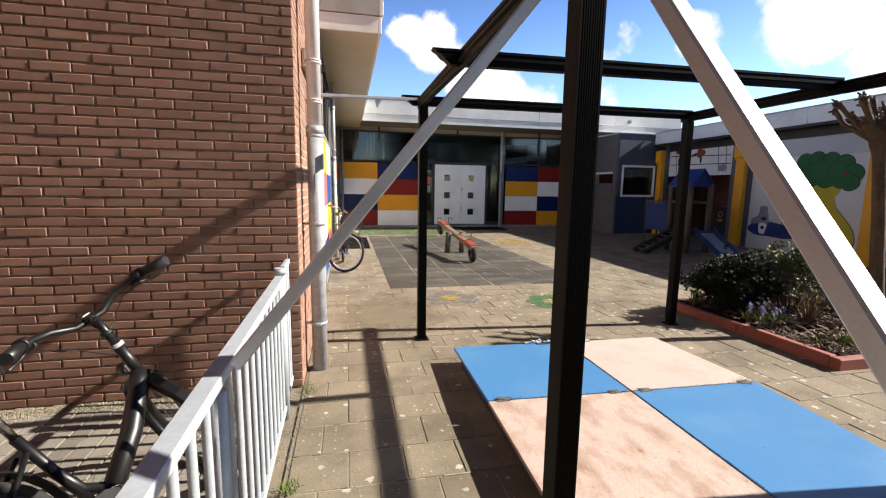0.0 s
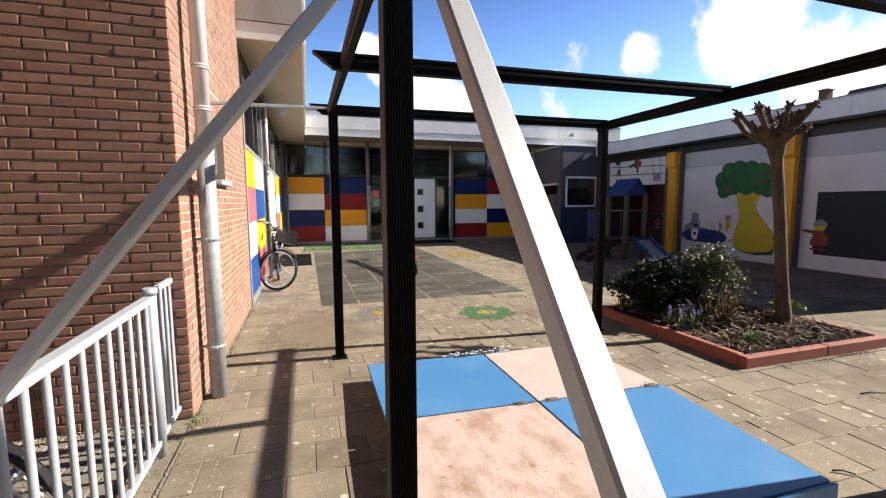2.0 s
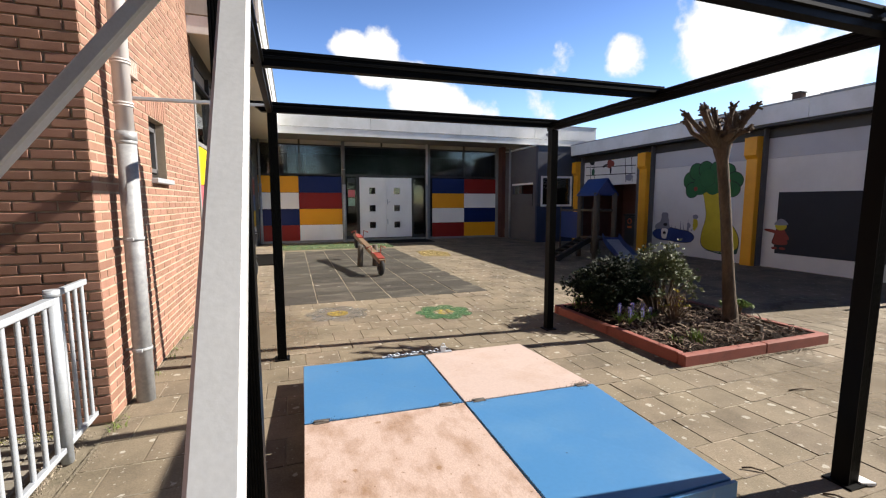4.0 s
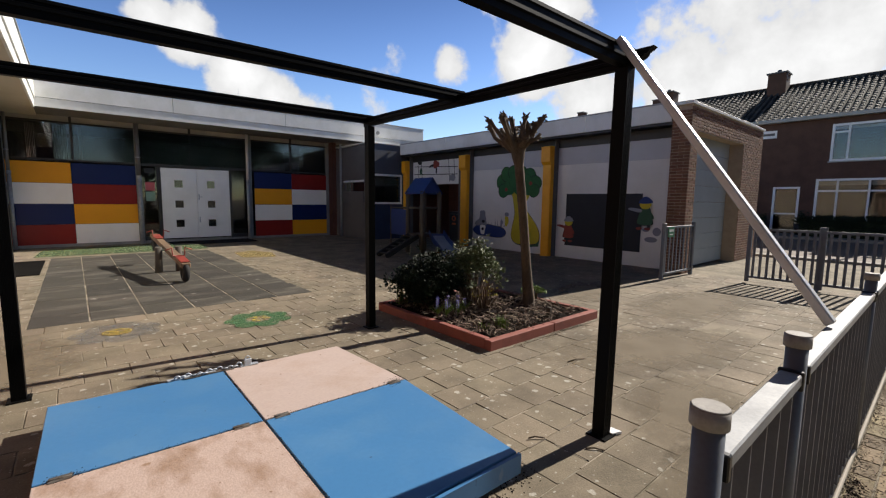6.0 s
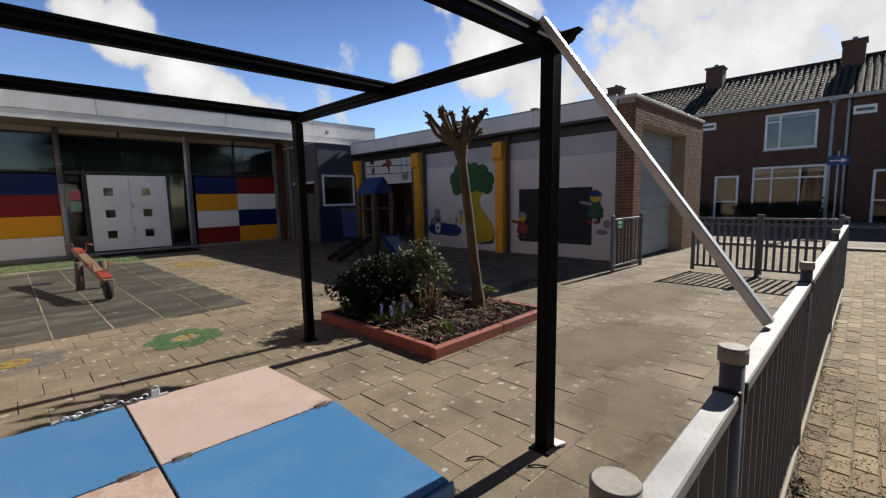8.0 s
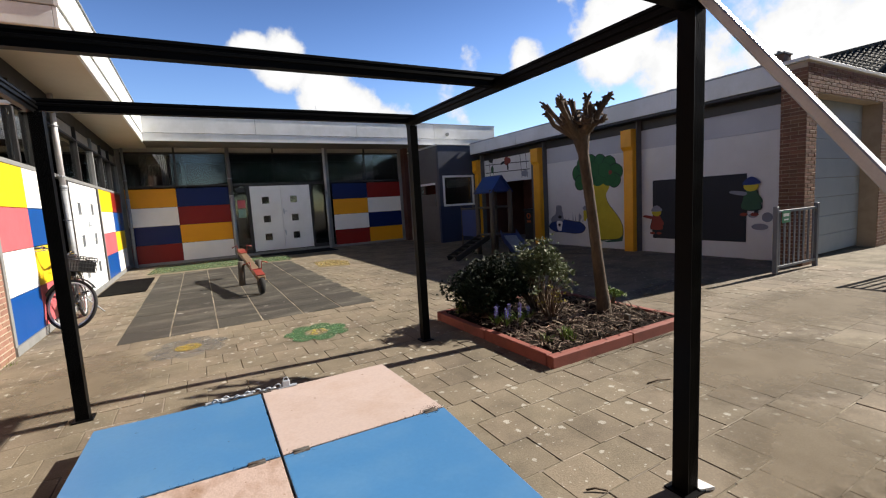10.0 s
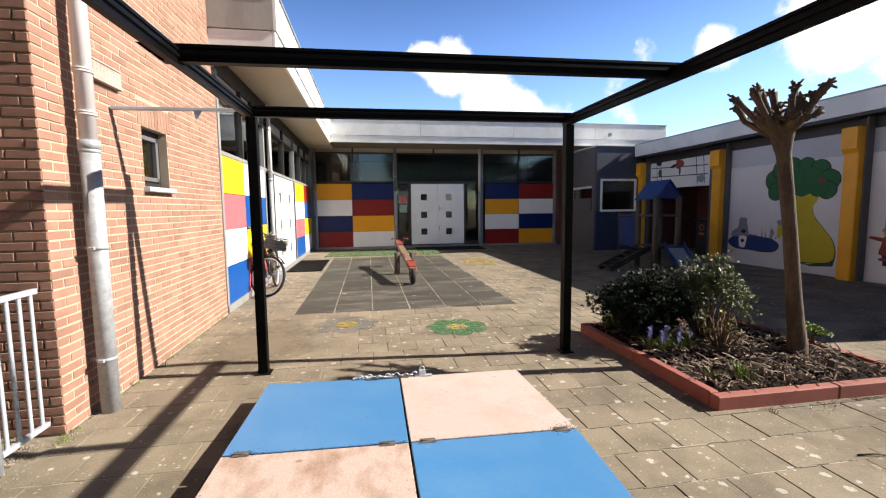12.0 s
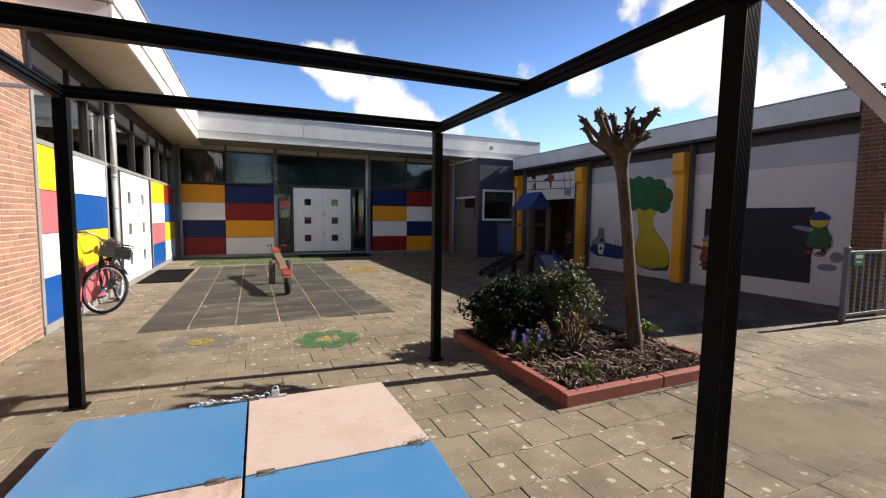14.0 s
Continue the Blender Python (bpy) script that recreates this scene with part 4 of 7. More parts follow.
LIDS = [(LID_BLUE, ("nw", "n", "c", "w"), "blue painted lid"), (LID_PINK, ("n", "ne", "e", "c"), "pale pink lid"),
        (LID_DIRTY, ("w", "c", "s", "sw"), "pale pink lid, dirty and scuffed"), (LID_BLUE, ("c", "e", "se", "s"), "blue painted lid")]
for m, keys, label in LIDS:
    corners = [Vector(LID_POINTS[k]) for k in keys]
    heart = sum(corners, Vector()) / 4
    corners = [p + Vector((math.copysign(0.006, heart.x - p.x), math.copysign(0.006, heart.y - p.y), 0)) for p in corners]
    bm = bmesh.new()
    low, high = [bm.verts.new(p - Vector((0, 0, 0.024))) for p in corners], [bm.verts.new(p) for p in corners]
    bm.faces.new(low)
    bm.faces.new(high)
    for k in range(4):
        bm.faces.new((low[k], low[(k + 1) % 4], high[(k + 1) % 4], high[k]))
    bmesh.ops.recalc_face_normals(bm, faces=bm.faces[:])
    bmesh.ops.bevel(bm, geom=bm.edges[:], offset=0.003, segments=1, affect="EDGES")
    lid = part("lid", bm, m, sandpit, label)
    if keys == ("c", "e", "se", "s"):
        bm = bmesh.new()
        slab(bm, [(2.54, 2.006), (3.458, 1.991), (3.457, 1.973), (2.54, 1.988)], 0.028, 0.134, "z")
        part("lid_edge", bm, m, lid)


def hinge(x, y, turn):
    bm = bmesh.new()
    box(bm, -0.042, 0.042, -0.024, -0.003, 0, 0.0015)
    box(bm, -0.042, 0.042, 0.003, 0.024, 0, 0.0015)
    rod(bm, (-0.042, 0, 0.001), (0.042, 0, 0.001), 0.0035, seg=6)
    ob = part("hinge", bm, RUST, sandpit, "worn steel hinge")
    ob.matrix_basis = pose(x, y, 0.158, 0, 0, turn)


for x, y in ((1.66, 3.145), (2.42, 3.107), (2.64, 3.096), (3.41, 3.075)):
    hinge(x, y, -2.4)
hasp = bmesh.new()
box(hasp, -0.12, 0.12, -0.02, 0.02, 0, 0.006, 0.001)
box(hasp, -0.2, -0.1, -0.028, 0.028, 0, 0.004)
ob = part("hasp", hasp, RUST, sandpit, "rusty steel hasp")
ob.matrix_basis = pose(2.50, 4.045, 0.153, 0, 0, -3)
bm = bmesh.new()
rng = random.Random(3)
for k in range(13):
    cx, cy = 2.26 + k * 0.034, 4.06 + 0.018 * math.sin(k * 1.1)
    ring(bm, (cx, cy, 0.160), (0, 0.6 if k % 2 else 1, 1 if k % 2 else 0.2), 0.019, 0.0055, 10, 6)
box(bm, 2.20, 2.36, 4.055, 4.09, 0.150, 0.158, 0.002)
box(bm, 2.30, 2.50, 4.045, 4.07, 0.156, 0.163, 0.002)
part("chain", bm, GALV, sandpit, "steel chain across the lids")
bm = bmesh.new()
box(bm, 2.70, 2.75, 4.035, 4.06, 0.154, 0.20, 0.004)
ring(bm, (2.725, 4.048, 0.205), (0, 1, 0), 0.018, 0.004, 14, 5)
box(bm, 2.67, 2.80, 4.03, 4.065, 0.150, 0.156)
part("padlock", bm, GALV, sandpit, "small steel padlock")



def crumbs(name, places, count, material, label, category, seed, size=(0.003, 0.011), z=0.001):
    """Loose crumbs of soil or grit strewn along lines: (x0, y0, x1, y1, spread)."""
    rng = random.Random(seed)
    V, F = [], []
    for _ in range(count):
        x0, y0, x1, y1, spread = rng.choice(places)
        f = rng.random()
        x, y = x0 + (x1 - x0) * f + rng.gauss(0, spread), y0 + (y1 - y0) * f + rng.gauss(0, spread)
        r, k = rng.uniform(*size), len(V)
        top = [(math.cos(a) * rng.uniform(0.6, 1.2), math.sin(a) * rng.uniform(0.6, 1.2)) for a in (0.4, 1.9, 3.3, 4.9)]
        V += [(x + u * r, y + v * r, z) for u, v in top] + [(x + u * r * 0.5, y + v * r * 0.5, z + 0.001 + r * rng.uniform(0.3, 0.8)) for u, v in top]
        F += [(k + 4, k + 5, k + 6, k + 7)] + [(k + n, k + (n + 1) % 4, k + 4 + (n + 1) % 4, k + 4 + n) for n in range(4)]
    data = bpy.data.meshes.new(name)
    data.from_pydata(V, [], F)
    data.materials.append(material)
    return tagged(new(name, data), label, category, kind="stuff")


GRIT = surface("pale_grit", (0.2652, 0.2262, 0.1716), (0.156, 0.1287, 0.0936), 0.95, big=14, fine=120, grain=0.3, bump=0.3, vary=0.35)
crumbs("grit", [(3.56, 3.05, 3.50, 2.0, 0.012), (3.56, 3.05, 3.50, 2.0, 0.03), (4.75, 3.34, 6.6, 3.34, 0.02), (5.2, 3.30, 6.7, 3.28, 0.05), (WALL_X + 0.03, 4.0, WALL_X + 0.03, 7.1, 0.015), (WALL_X + 0.05, 4.0, WALL_X + 0.05, 6.4, 0.04), (WALL_X + 0.04, 3.88, WALL_X + 0.06, 4.2, 0.035), (0.40, 2.9, 0.44, 3.9, 0.03)], 5200, GRIT, "pale sandy grit gathered along lids, kerbs and wall foot", "grit", 301, (0.001, 0.0045))
crumbs("sand_ridge", [(3.565, 3.08, 3.50, 1.98, 0.010), (3.56, 2.7, 3.52, 2.2, 0.02), (3.55, 4.0, 3.57, 3.1, 0.008), (5.5, 3.345, 6.4, 3.345, 0.014)], 900, GRIT, "pale sand and mortar crumbs along the lid's edge", "sand", 305, (0.003, 0.009))
crumbs("grime", [(1.60, 3.146, 2.52, 3.101, 0.009), (2.56, 3.099, 3.49, 3.073, 0.009), (2.54, 3.10, 2.53, 2.1, 0.006), (2.552, 4.03, 2.541, 3.12, 0.005), (1.62, 3.146, 1.71, 3.143, 0.016), (2.36, 3.108, 2.70, 3.093, 0.018), (3.36, 3.08, 3.48, 3.09, 0.03)], 1500, EARTH, "fine dark grime along the joints and hinges of the lids", "grime", 306, (0.0006, 0.0028), 0.1572)
crumbs("soil_crumbs", [(3.53, 3.05, 3.47, 2.0, 0.02), (2.4, 4.14, 3.0, 4.12, 0.02), (3.5, 1.96, 2.7, 1.93, 0.03)], 700, EARTH, "dark soil crumbs on the paving beside the sandpit", "soil", 302, (0.002, 0.007))

# ---- planter ----
planter = thing("planter", "flower bed edged with red painted concrete kerbs", "planter")
PX0, PX1, PY0, PY1, KW, KH = 4.71, 6.62, 3.37, 5.36, 0.08, 0.103


def kerb(x0, x1, y0, y1):
    bm = bmesh.new()
    box(bm, x0, x1, y0, y1, -0.01, KH + random.Random(x0 + y0).uniform(-0.006, 0.006), 0.008)
    part("kerb", bm, RED_KERB, planter, "red painted concrete kerb")


for a, b in ((PX0, 5.72), (5.726, PX1)):
    kerb(a, b, PY0, PY0 + KW)
    kerb(a, b, PY1 - KW, PY1)
for a, b in ((PY0 + KW + 0.003, 4.36), (4.366, PY1 - KW - 0.003)):
    kerb(PX0 + 0.003, PX0 + KW, a, b)
    kerb(PX1 - KW, PX1 - 0.003, a, b)
bm = bmesh.new()
bmesh.ops.create_grid(bm, x_segments=44, y_segments=44, size=0.5, matrix=Matrix.Translation(((PX0 + PX1) / 2, (PY0 + PY1) / 2, 0.075)) @ Matrix.Diagonal((PX1 - PX0 - 2 * KW, PY1 - PY0 - 2 * KW, 1, 1)))
for v in bm.verts:
    v.co.z += 0.035 * noise.noise(v.co * 5) + 0.02 * noise.noise(v.co * 17) + 0.03 * max(0, 1 - (Vector((6.15, 4.07, 0)) - Vector((v.co.x, v.co.y, 0))).length / 0.5)
part("soil", bm, EARTH, planter, "dark crumbly soil")
rng = random.Random(11)
V, F = [], []
for _ in range(2300):
    x, y = rng.uniform(PX0 + 0.11, PX1 - 0.11), rng.uniform(PY0 + 0.11, PY1 - 0.11)
    L, w, a = rng.uniform(0.03, 0.14), rng.uniform(0.0012, 0.0055), rng.uniform(0, 6.28)
    t = rng.uniform(-0.35, 0.5)
    z = 0.10 + 0.035 * noise.noise(Vector((x, y, 0.075)) * 5) + 0.004
    dx, dy = math.cos(a), math.sin(a)
    k = len(V)
    for s, lift in ((0, 0), (0.5, abs(t) * L * 0.6 + 0.006), (1, max(t, 0) * L)):
        V += [(x + dx * L * s - dy * w, y + dy * L * s + dx * w, z + lift), (x + dx * L * s + dy * w, y + dy * L * s - dx * w, z + lift + 0.004)]
    F += [(k, k + 1, k + 3, k + 2), (k + 2, k + 3, k + 5, k + 4)]
data = bpy.data.meshes.new("leaf_litter")
data.from_pydata(V, [], F)
data.materials.append(MULCH)
tagged(new("leaf_litter", data), "dry brown leaves and twigs scattered on the soil", "leaf litter", kind="stuff")


def leaf_mesh(leaves):
    """One mesh of small folded leaves: (place, direction, normal, length, width)."""
    V, F = [], []
    for p, d, n, L, w in leaves:
        d, s = d.normalized(), d.cross(n).normalized()
        up = s.cross(d)
        k = len(V)
        V += [tuple(p), tuple(p + d * L * 0.45 + s * w - up * w * 0.25), tuple(p + d * L * 0.5 + up * w * 0.15), tuple(p + d * L * 0.45 - s * w - up * w * 0.25), tuple(p + d * L - up * L * 0.12)]
        F += [(k, k + 1, k + 2), (k, k + 2, k + 3), (k + 1, k + 4, k + 2), (k + 2, k + 4, k + 3)]
    data = bpy.data.meshes.new("leaves")
    data.from_pydata(V, [], F)
    return data


def bush(name, at, rx, ry, h, stems, leaf_m, leaf_size, clumps, per_clump, label, seed, low=0.15, bare=0.0):
    """A shrub: branching stems from the soil, and leaves in rosettes at many twig ends."""
    rng = random.Random(seed)
    ob = thing(name, label, "shrub", at)
    leaves, ends = [], []
    for _ in range(stems):
        a, r = rng.uniform(0, 6.28), rng.uniform(0.1, 1.0) ** 0.6
        top = Vector((math.cos(a) * r * rx, math.sin(a) * r * ry, h * (1 - 0.55 * r * r) * rng.uniform(0.75, 1.0)))
        base = Vector((top.x * 0.25, top.y * 0.25, -0.02))
        mid = base.lerp(top, 0.5) + Vector((rng.uniform(-0.05, 0.05), rng.uniform(-0.05, 0.05), 0.08))
        bm = bmesh.new()
        tube(bm, [base, base.lerp(mid, 0.6), mid, mid.lerp(top, 0.6), top], [0.011, 0.009, 0.007, 0.005, 0.003], 5)
        part("stem", bm, TWIG, ob)
        ends.append((mid, top))
    for k in range(clumps):
        mid, top = ends[k % len(ends)]
        f = rng.uniform(0.25, 1.1) if bare else rng.uniform(-0.75, 1.1)
        c = mid.lerp(top, f) + Vector((rng.gauss(0, rx * 0.13), rng.gauss(0, ry * 0.13), rng.gauss(0, h * 0.07)))
        if c.z < low * h:
            continue
        if bare and c.z < bare * h and rng.random() < 0.75:
            continue
        out = (c - Vector((0, 0, h * 0.35))).normalized() + Vector((rng.uniform(-0.4, 0.4), rng.uniform(-0.4, 0.4), 0.5))
        out.normalize()
        for _ in range(per_clump):
            d = (out + Vector((rng.uniform(-1, 1), rng.uniform(-1, 1), rng.uniform(-0.7, 0.7))) * 0.9).normalized()
            n = (out + Vector((rng.uniform(-0.5, 0.5), rng.uniform(-0.5, 0.5), 0.6))).normalized()
            if abs(d.dot(n)) > 0.95:
                continue
            L = leaf_size * rng.uniform(0.6, 1.2)
            leaves.append((c + d * 0.01, d, n, L, L * rng.uniform(0.2, 0.3)))
    part("leaves", leaf_mesh(leaves), leaf_m, ob)
    return ob


bush("bush", (5.14, 4.90, 0.09), 0.47, 0.43, 0.69, 34, LEAF_DARK, 0.042, 3400, 8, "dense dark green evergreen bush in the flower bed", 21, 0.02)
bush("rhododendron", (5.74, 4.66, 0.09), 0.38, 0.37, 0.82, 40, LEAF_PALE, 0.046, 1700, 9, "leggy shrub with pale green leaves and bare lower stems", 22, 0.3, 0.5)
bush("small_shrub", (6.44, 4.22, 0.10), 0.17, 0.15, 0.2, 12, GREEN, 0.036, 240, 7, "low bright green shrub behind the tree", 23, 0.05)
bush("dry_shrub", (5.58, 4.32, 0.09), 0.20, 0.18, 0.42, 18, YELLOW_PETAL, 0.032, 22, 5, "dry twiggy shrub with a few yellow flowers", 24, 0.3)


def blades(name, at, count, L, w, material, label, seed, spread=0.6, category="plant"):
    rng = random.Random(seed)
    V, F = [], []
    for _ in range(count):
        a, lean, l = rng.uniform(0, 6.28), rng.uniform(0.1, spread), L * rng.uniform(0.6, 1.1)
        bx, by = rng.gauss(0, 0.03), rng.gauss(0, 0.03)
        dx, dy = math.cos(a), math.sin(a)
        k = len(V)
        for s in (0, 0.35, 0.7, 1.0):
            out = lean * l * s * s * 1.1
            z = l * (s - 0.35 * lean * s * s)
            ww = w * (1 - s) ** 0.6 if s < 1 else 0.0008
            V += [(bx + dx * out - dy * ww, by + dy * out + dx * ww, z), (bx + dx * out + dy * ww, by + dy * out - dx * ww, z)]
        F += [(k + 2 * n, k + 2 * n + 1, k + 2 * n + 3, k + 2 * n + 2) for n in range(3)]
    data = bpy.data.meshes.new(name)
    data.from_pydata(V, [], F)
    data.materials.append(material)
    ob = tagged(new(name, data), label, category, kind="stuff")
    ob.matrix_world = pose(*at)
    return ob


blades("grass_tuft", (5.17, 3.66, 0.09), 90, 0.13, 0.005, GREEN, "tuft of fresh green grass in the bed", 31)
blades("grass_tuft", (4.98, 3.72, 0.09), 24, 0.08, 0.004, GREEN, "small tuft of fresh green grass in the bed", 32)
blades("bulb_leaves", (4.96, 5.18, 0.09), 40, 0.28, 0.008, GREEN, "strappy green bulb leaves at the bed's corner", 33, 0.8)


def hyacinth(x, y, h, seed):
    rng = random.Random(seed)
    ob = thing("hyacinth", "violet hyacinth in bloom among the shrubs", "flower", (x, y, 0.09), group="hyacinths")
    bm = bmesh.new()
    rod(bm, (0, 0, -0.01), (0, 0, h), 0.006, 0.004, 6)
    part("stem", bm, GREEN, ob)
    leaves = []
    for k in range(46):
        a, z = k * 2.4, h * (0.45 + 0.6 * k / 46)
        d = Vector((math.cos(a), math.sin(a), 0.25))
        leaves.append((Vector((0, 0, z)), d, Vector((0, 0, 1)), rng.uniform(0.020, 0.030), 0.008))
    part("flower_head", leaf_mesh(leaves), VIOLET, ob)
    leaves = [(Vector((0, 0, 0)), Vector((math.cos(k * 1.05), math.sin(k * 1.05), 1.6)), Vector((0, 0, 1)), 0.17, 0.012) for k in range(6)]
    part("leaves", leaf_mesh(leaves), GREEN, ob)


for k, (x, y, h) in enumerate(((4.90, 4.40, 0.21), (4.98, 4.33, 0.19), (5.06, 4.38, 0.22), (5.14, 4.31, 0.17), (5.22, 4.40, 0.20), (4.97, 4.47, 0.21), (5.30, 4.36, 0.16))):
    hyacinth(x, y, h, 40 + k)
bm = bmesh.new()
box(bm, 5.955, 6.0, 3.60, 3.66, 0.05, 0.19, 0.006)
solo("stump", bm, POST_WOOD, "short weathered wooden peg in the flower bed", "peg")


# ---- pollarded tree ----
def pollard(x, y):
    rng = random.Random(77)
    tree = thing("tree", "pollarded tree with a bare knobbly crown in the flower bed", "tree", (x, y, 0.06))
    bm = bmesh.new()
    pts = [(0, 0, 0), (0.0, 0.0, 0.12), (-0.05, 0.01, 0.5), (-0.11, 0.02, 1.0), (-0.18, 0.03, 1.5), (-0.24, 0.04, 1.9), (-0.26, 0.04, 2.06)]
    fine = []
    for a, b in zip(pts, pts[1:]):
        for s in range(4):
            fine.append(Vector(a).lerp(Vector(b), s / 4))
    fine.append(Vector(pts[-1]))
    rad = [0.056 + 0.034 * math.exp(-p.z / 0.3) + (0.055 * max(0, (p.z - 1.8) / 0.27)) for p in fine]
    tube(bm, fine, rad, 14)
    for v in bm.verts:
        v.co += Vector((v.co.x, v.co.y, 0)).normalized() * 0.006 * noise.noise(v.co * 14)
    part("trunk", bm, BARK, tree)
    head = Vector((-0.26, 0.04, 2.05))
    for k in range(19):
        a = k * 2.399 + rng.uniform(-0.25, 0.25)
        flat = k % 5 == 2
        out = rng.uniform(0.20, 0.40) if k % 3 else rng.uniform(0.08, 0.2)
        rise = rng.uniform(0.02, 0.10) if flat else rng.uniform(0.22, 0.36) - 0.15 * out
        u = Vector((math.cos(a), math.sin(a), 0))
        base = head + u * 0.045 + Vector((0, 0, rng.uniform(-0.10, -0.02)))
        tip = head + u * out + Vector((0, 0, rise))
        elbow = head + u * out * 0.72 + Vector((rng.uniform(-0.03, 0.03), rng.uniform(-0.03, 0.03), rise * 0.35))
        bm = bmesh.new()
        r = rng.uniform(0.026, 0.036)
        tube(bm, [base, base.lerp(elbow, 0.55), elbow, elbow.lerp(tip, 0.6), tip], [r * 1.35, r * 1.05, r * 0.85, r * 0.8, r * 1.15], 9)
        # knuckle of cut stubs at the tip, and a few along the limb
        for j in range(11):
            d = (u * 0.35 + Vector((rng.uniform(-1, 1), rng.uniform(-1, 1), rng.uniform(-0.4, 1.3)))).normalized()
            q = tip if j < 8 else elbow.lerp(tip, rng.uniform(0, 0.8))
            rod(bm, q - d * 0.01, q + d * rng.uniform(0.03, 0.08), 0.015, 0.010, 6)
        for v in bm.verts:
            v.co += Vector((noise.noise(v.co * 23), noise.noise(v.co * 23 + Vector((5, 0, 0))), noise.noise(v.co * 23 + Vector((0, 5, 0))))) * 0.011
        part("limb", bm, BARK, tree)
    return tree


pollard(6.15, 4.07)


# ---- steel fences ----
def round_post(parent, x, y, h, r=0.045, cap=True, material=GALV):
    bm = bmesh.new()
    rod(bm, (x, y, 0), (x, y, h - 0.034), r, seg=18)
    ob = part("post", bm, material, parent)
    if cap:
        bm = bmesh.new()
        rod(bm, (x, y, h - 0.038), (x, y, h - 0.003), r + 0.0065, seg=24)
        rod(bm, (x, y, h - 0.003), (x, y, h), r + 0.0065, r + 0.003, seg=24)
        part("cap", bm, CAP_GREY if material is FENCE_GREY else material, ob)
    return ob


def bar_run(parent, a, b, z0, z1, gap, w=0.022, top=0.06, material=GALV, rail=True, flat=False):
    """Upright bars from a to b between a bottom rail and a flat top rail."""
    a, b = Vector((*a, 0)), Vector((*b, 0))
    L = (b - a).length
    d = (b - a) / L
    n = max(2, int(L / gap))
    up = Vector((0, 0, 1))
    if rail:
        bm = bmesh.new()
        bar(bm, a + up * z1, b + up * z1, top, 0.035, bevel=0.004)
        part("top_rail", bm, GALV if material is GALV else RAIL_GREY, parent)
        bm = bmesh.new()
        bar(bm, a + up * z0, b + up * z0, 0.03, 0.03, bevel=0.003)
        part("bottom_rail", bm, material, parent)
    for k in range(n):
        p = a + d * L * (k + 0.5) / n
        bm = bmesh.new()
        if flat:
            bar(bm, p + up * (z0 + 0.015), p + up * (z1 - 0.017), w, 0.008, d, 0.0)
        else:
            rod(bm, p + up * (z0 + 0.014), p + up * (z1 - 0.016), w / 2, seg=8, caps=False)
        part("bar", bm, material, parent)


railing = thing("railing", "light grey galvanised bar railing at the brick corner", "railing")
bar_run(railing, (0.360, 1.02), (0.322, 3.42), 0.09, 0.915, 0.115, 0.026, 0.055)
bar_run(railing, (0.316, 3.50), (0.309, 3.87), 0.09, 0.945, 0.09, 0.024, 0.03)
round_post(railing, 0.318, 3.46, 0.972, 0.03)
round_post(railing, 0.35, 2.02, 0.91, 0.024, False)
bar_run(railing, (0.36, 0.92), (1.60, 0.92), 0.09, 0.915, 0.115, 0.026, 0.055)
round_post(railing, 0.36, 0.95, 0.965, 0.03)
fence = thing("fence", "long grey galvanised bar fence with round posts", "fence")
FY = 0.91
FENCE_POSTS = (2.664, 3.372, 5.15, 7.85, 10.6)
for x in FENCE_POSTS:
    round_post(fence, x, FY, 1.05, 0.0275, True, FENCE_GREY)
for x0, x1 in zip(FENCE_POSTS, FENCE_POSTS[1:]):
    bar_run(fence, (x0 + 0.035, FY), (x1 - 0.05, FY), 0.08, 0.928, 0.11, 0.04, 0.054, FENCE_GREY, True, True)
    for x in (x0 + 0.033, x1 - 0.046):
        bm = bmesh.new()
        box(bm, x - 0.006, x + 0.012, FY - 0.031, FY + 0.031, 0.895, 0.951, 0.003)
        part("rail_clip", bm, BLACK_PLASTIC, fence, "black end clip of the top rail")
bm = bmesh.new()
bar(bm, (2.57, FY, 0.80), (2.62, FY, 0.80), 0.06, 0.09, bevel=0.006)
box(bm, 2.53, 2.58, FY - 0.03, FY + 0.03, 0.74, 0.87, 0.006)
part("gate_hinge", bm, BLACK_PLASTIC, fence, "black gate hinge")


def gate(name, at, turn, width, label, bars=9):
    ob = thing(name, label, "gate", at, turn)
    for x in (0.0, width):
        bm = bmesh.new()
        box(bm, x - 0.03, x + 0.03, -0.03, 0.03, 0.03 if x else 0.0, 1.06, 0.005)
        part("gate_post", bm, FENCE_GREY, ob)
    for z in (0.12, 0.98):
        bm = bmesh.new()
        box(bm, 0.03, width - 0.03, -0.02, 0.02, z - 0.02, z + 0.02, 0.003)
        part("gate_rail", bm, FENCE_GREY, ob)
    for k in range(bars):
        x = 0.03 + (width - 0.06) * (k + 0.5) / bars
        bm = bmesh.new()
        box(bm, x - 0.02, x + 0.02, -0.008, 0.008, 0.14, 0.96)
        part("bar", bm, FENCE_GREY, ob)
    return ob


gate("gate", (11.05, 0.98, 0), 90, 0.98, "dark grey steel bar gate leaf, shut")
gate("gate", (11.05, 2.00, 0), 90, 0.98, "dark grey steel bar gate leaf, shut")
open_gate = gate("gate", (11.19, 3.98, 0), 178, 1.25, "dark grey steel gate leaf standing open by the painted wall", 8)
bm = bmesh.new()
box(bm, 0.90, 1.13, 0.021, 0.027, 0.80, 0.98)
part("sign", bm, surface("green_sign", (0.039, 0.2184, 0.1092), (0.0468, 0.234, 0.1248), 0.4, big=4, fine=40), open_gate, "small green sign")
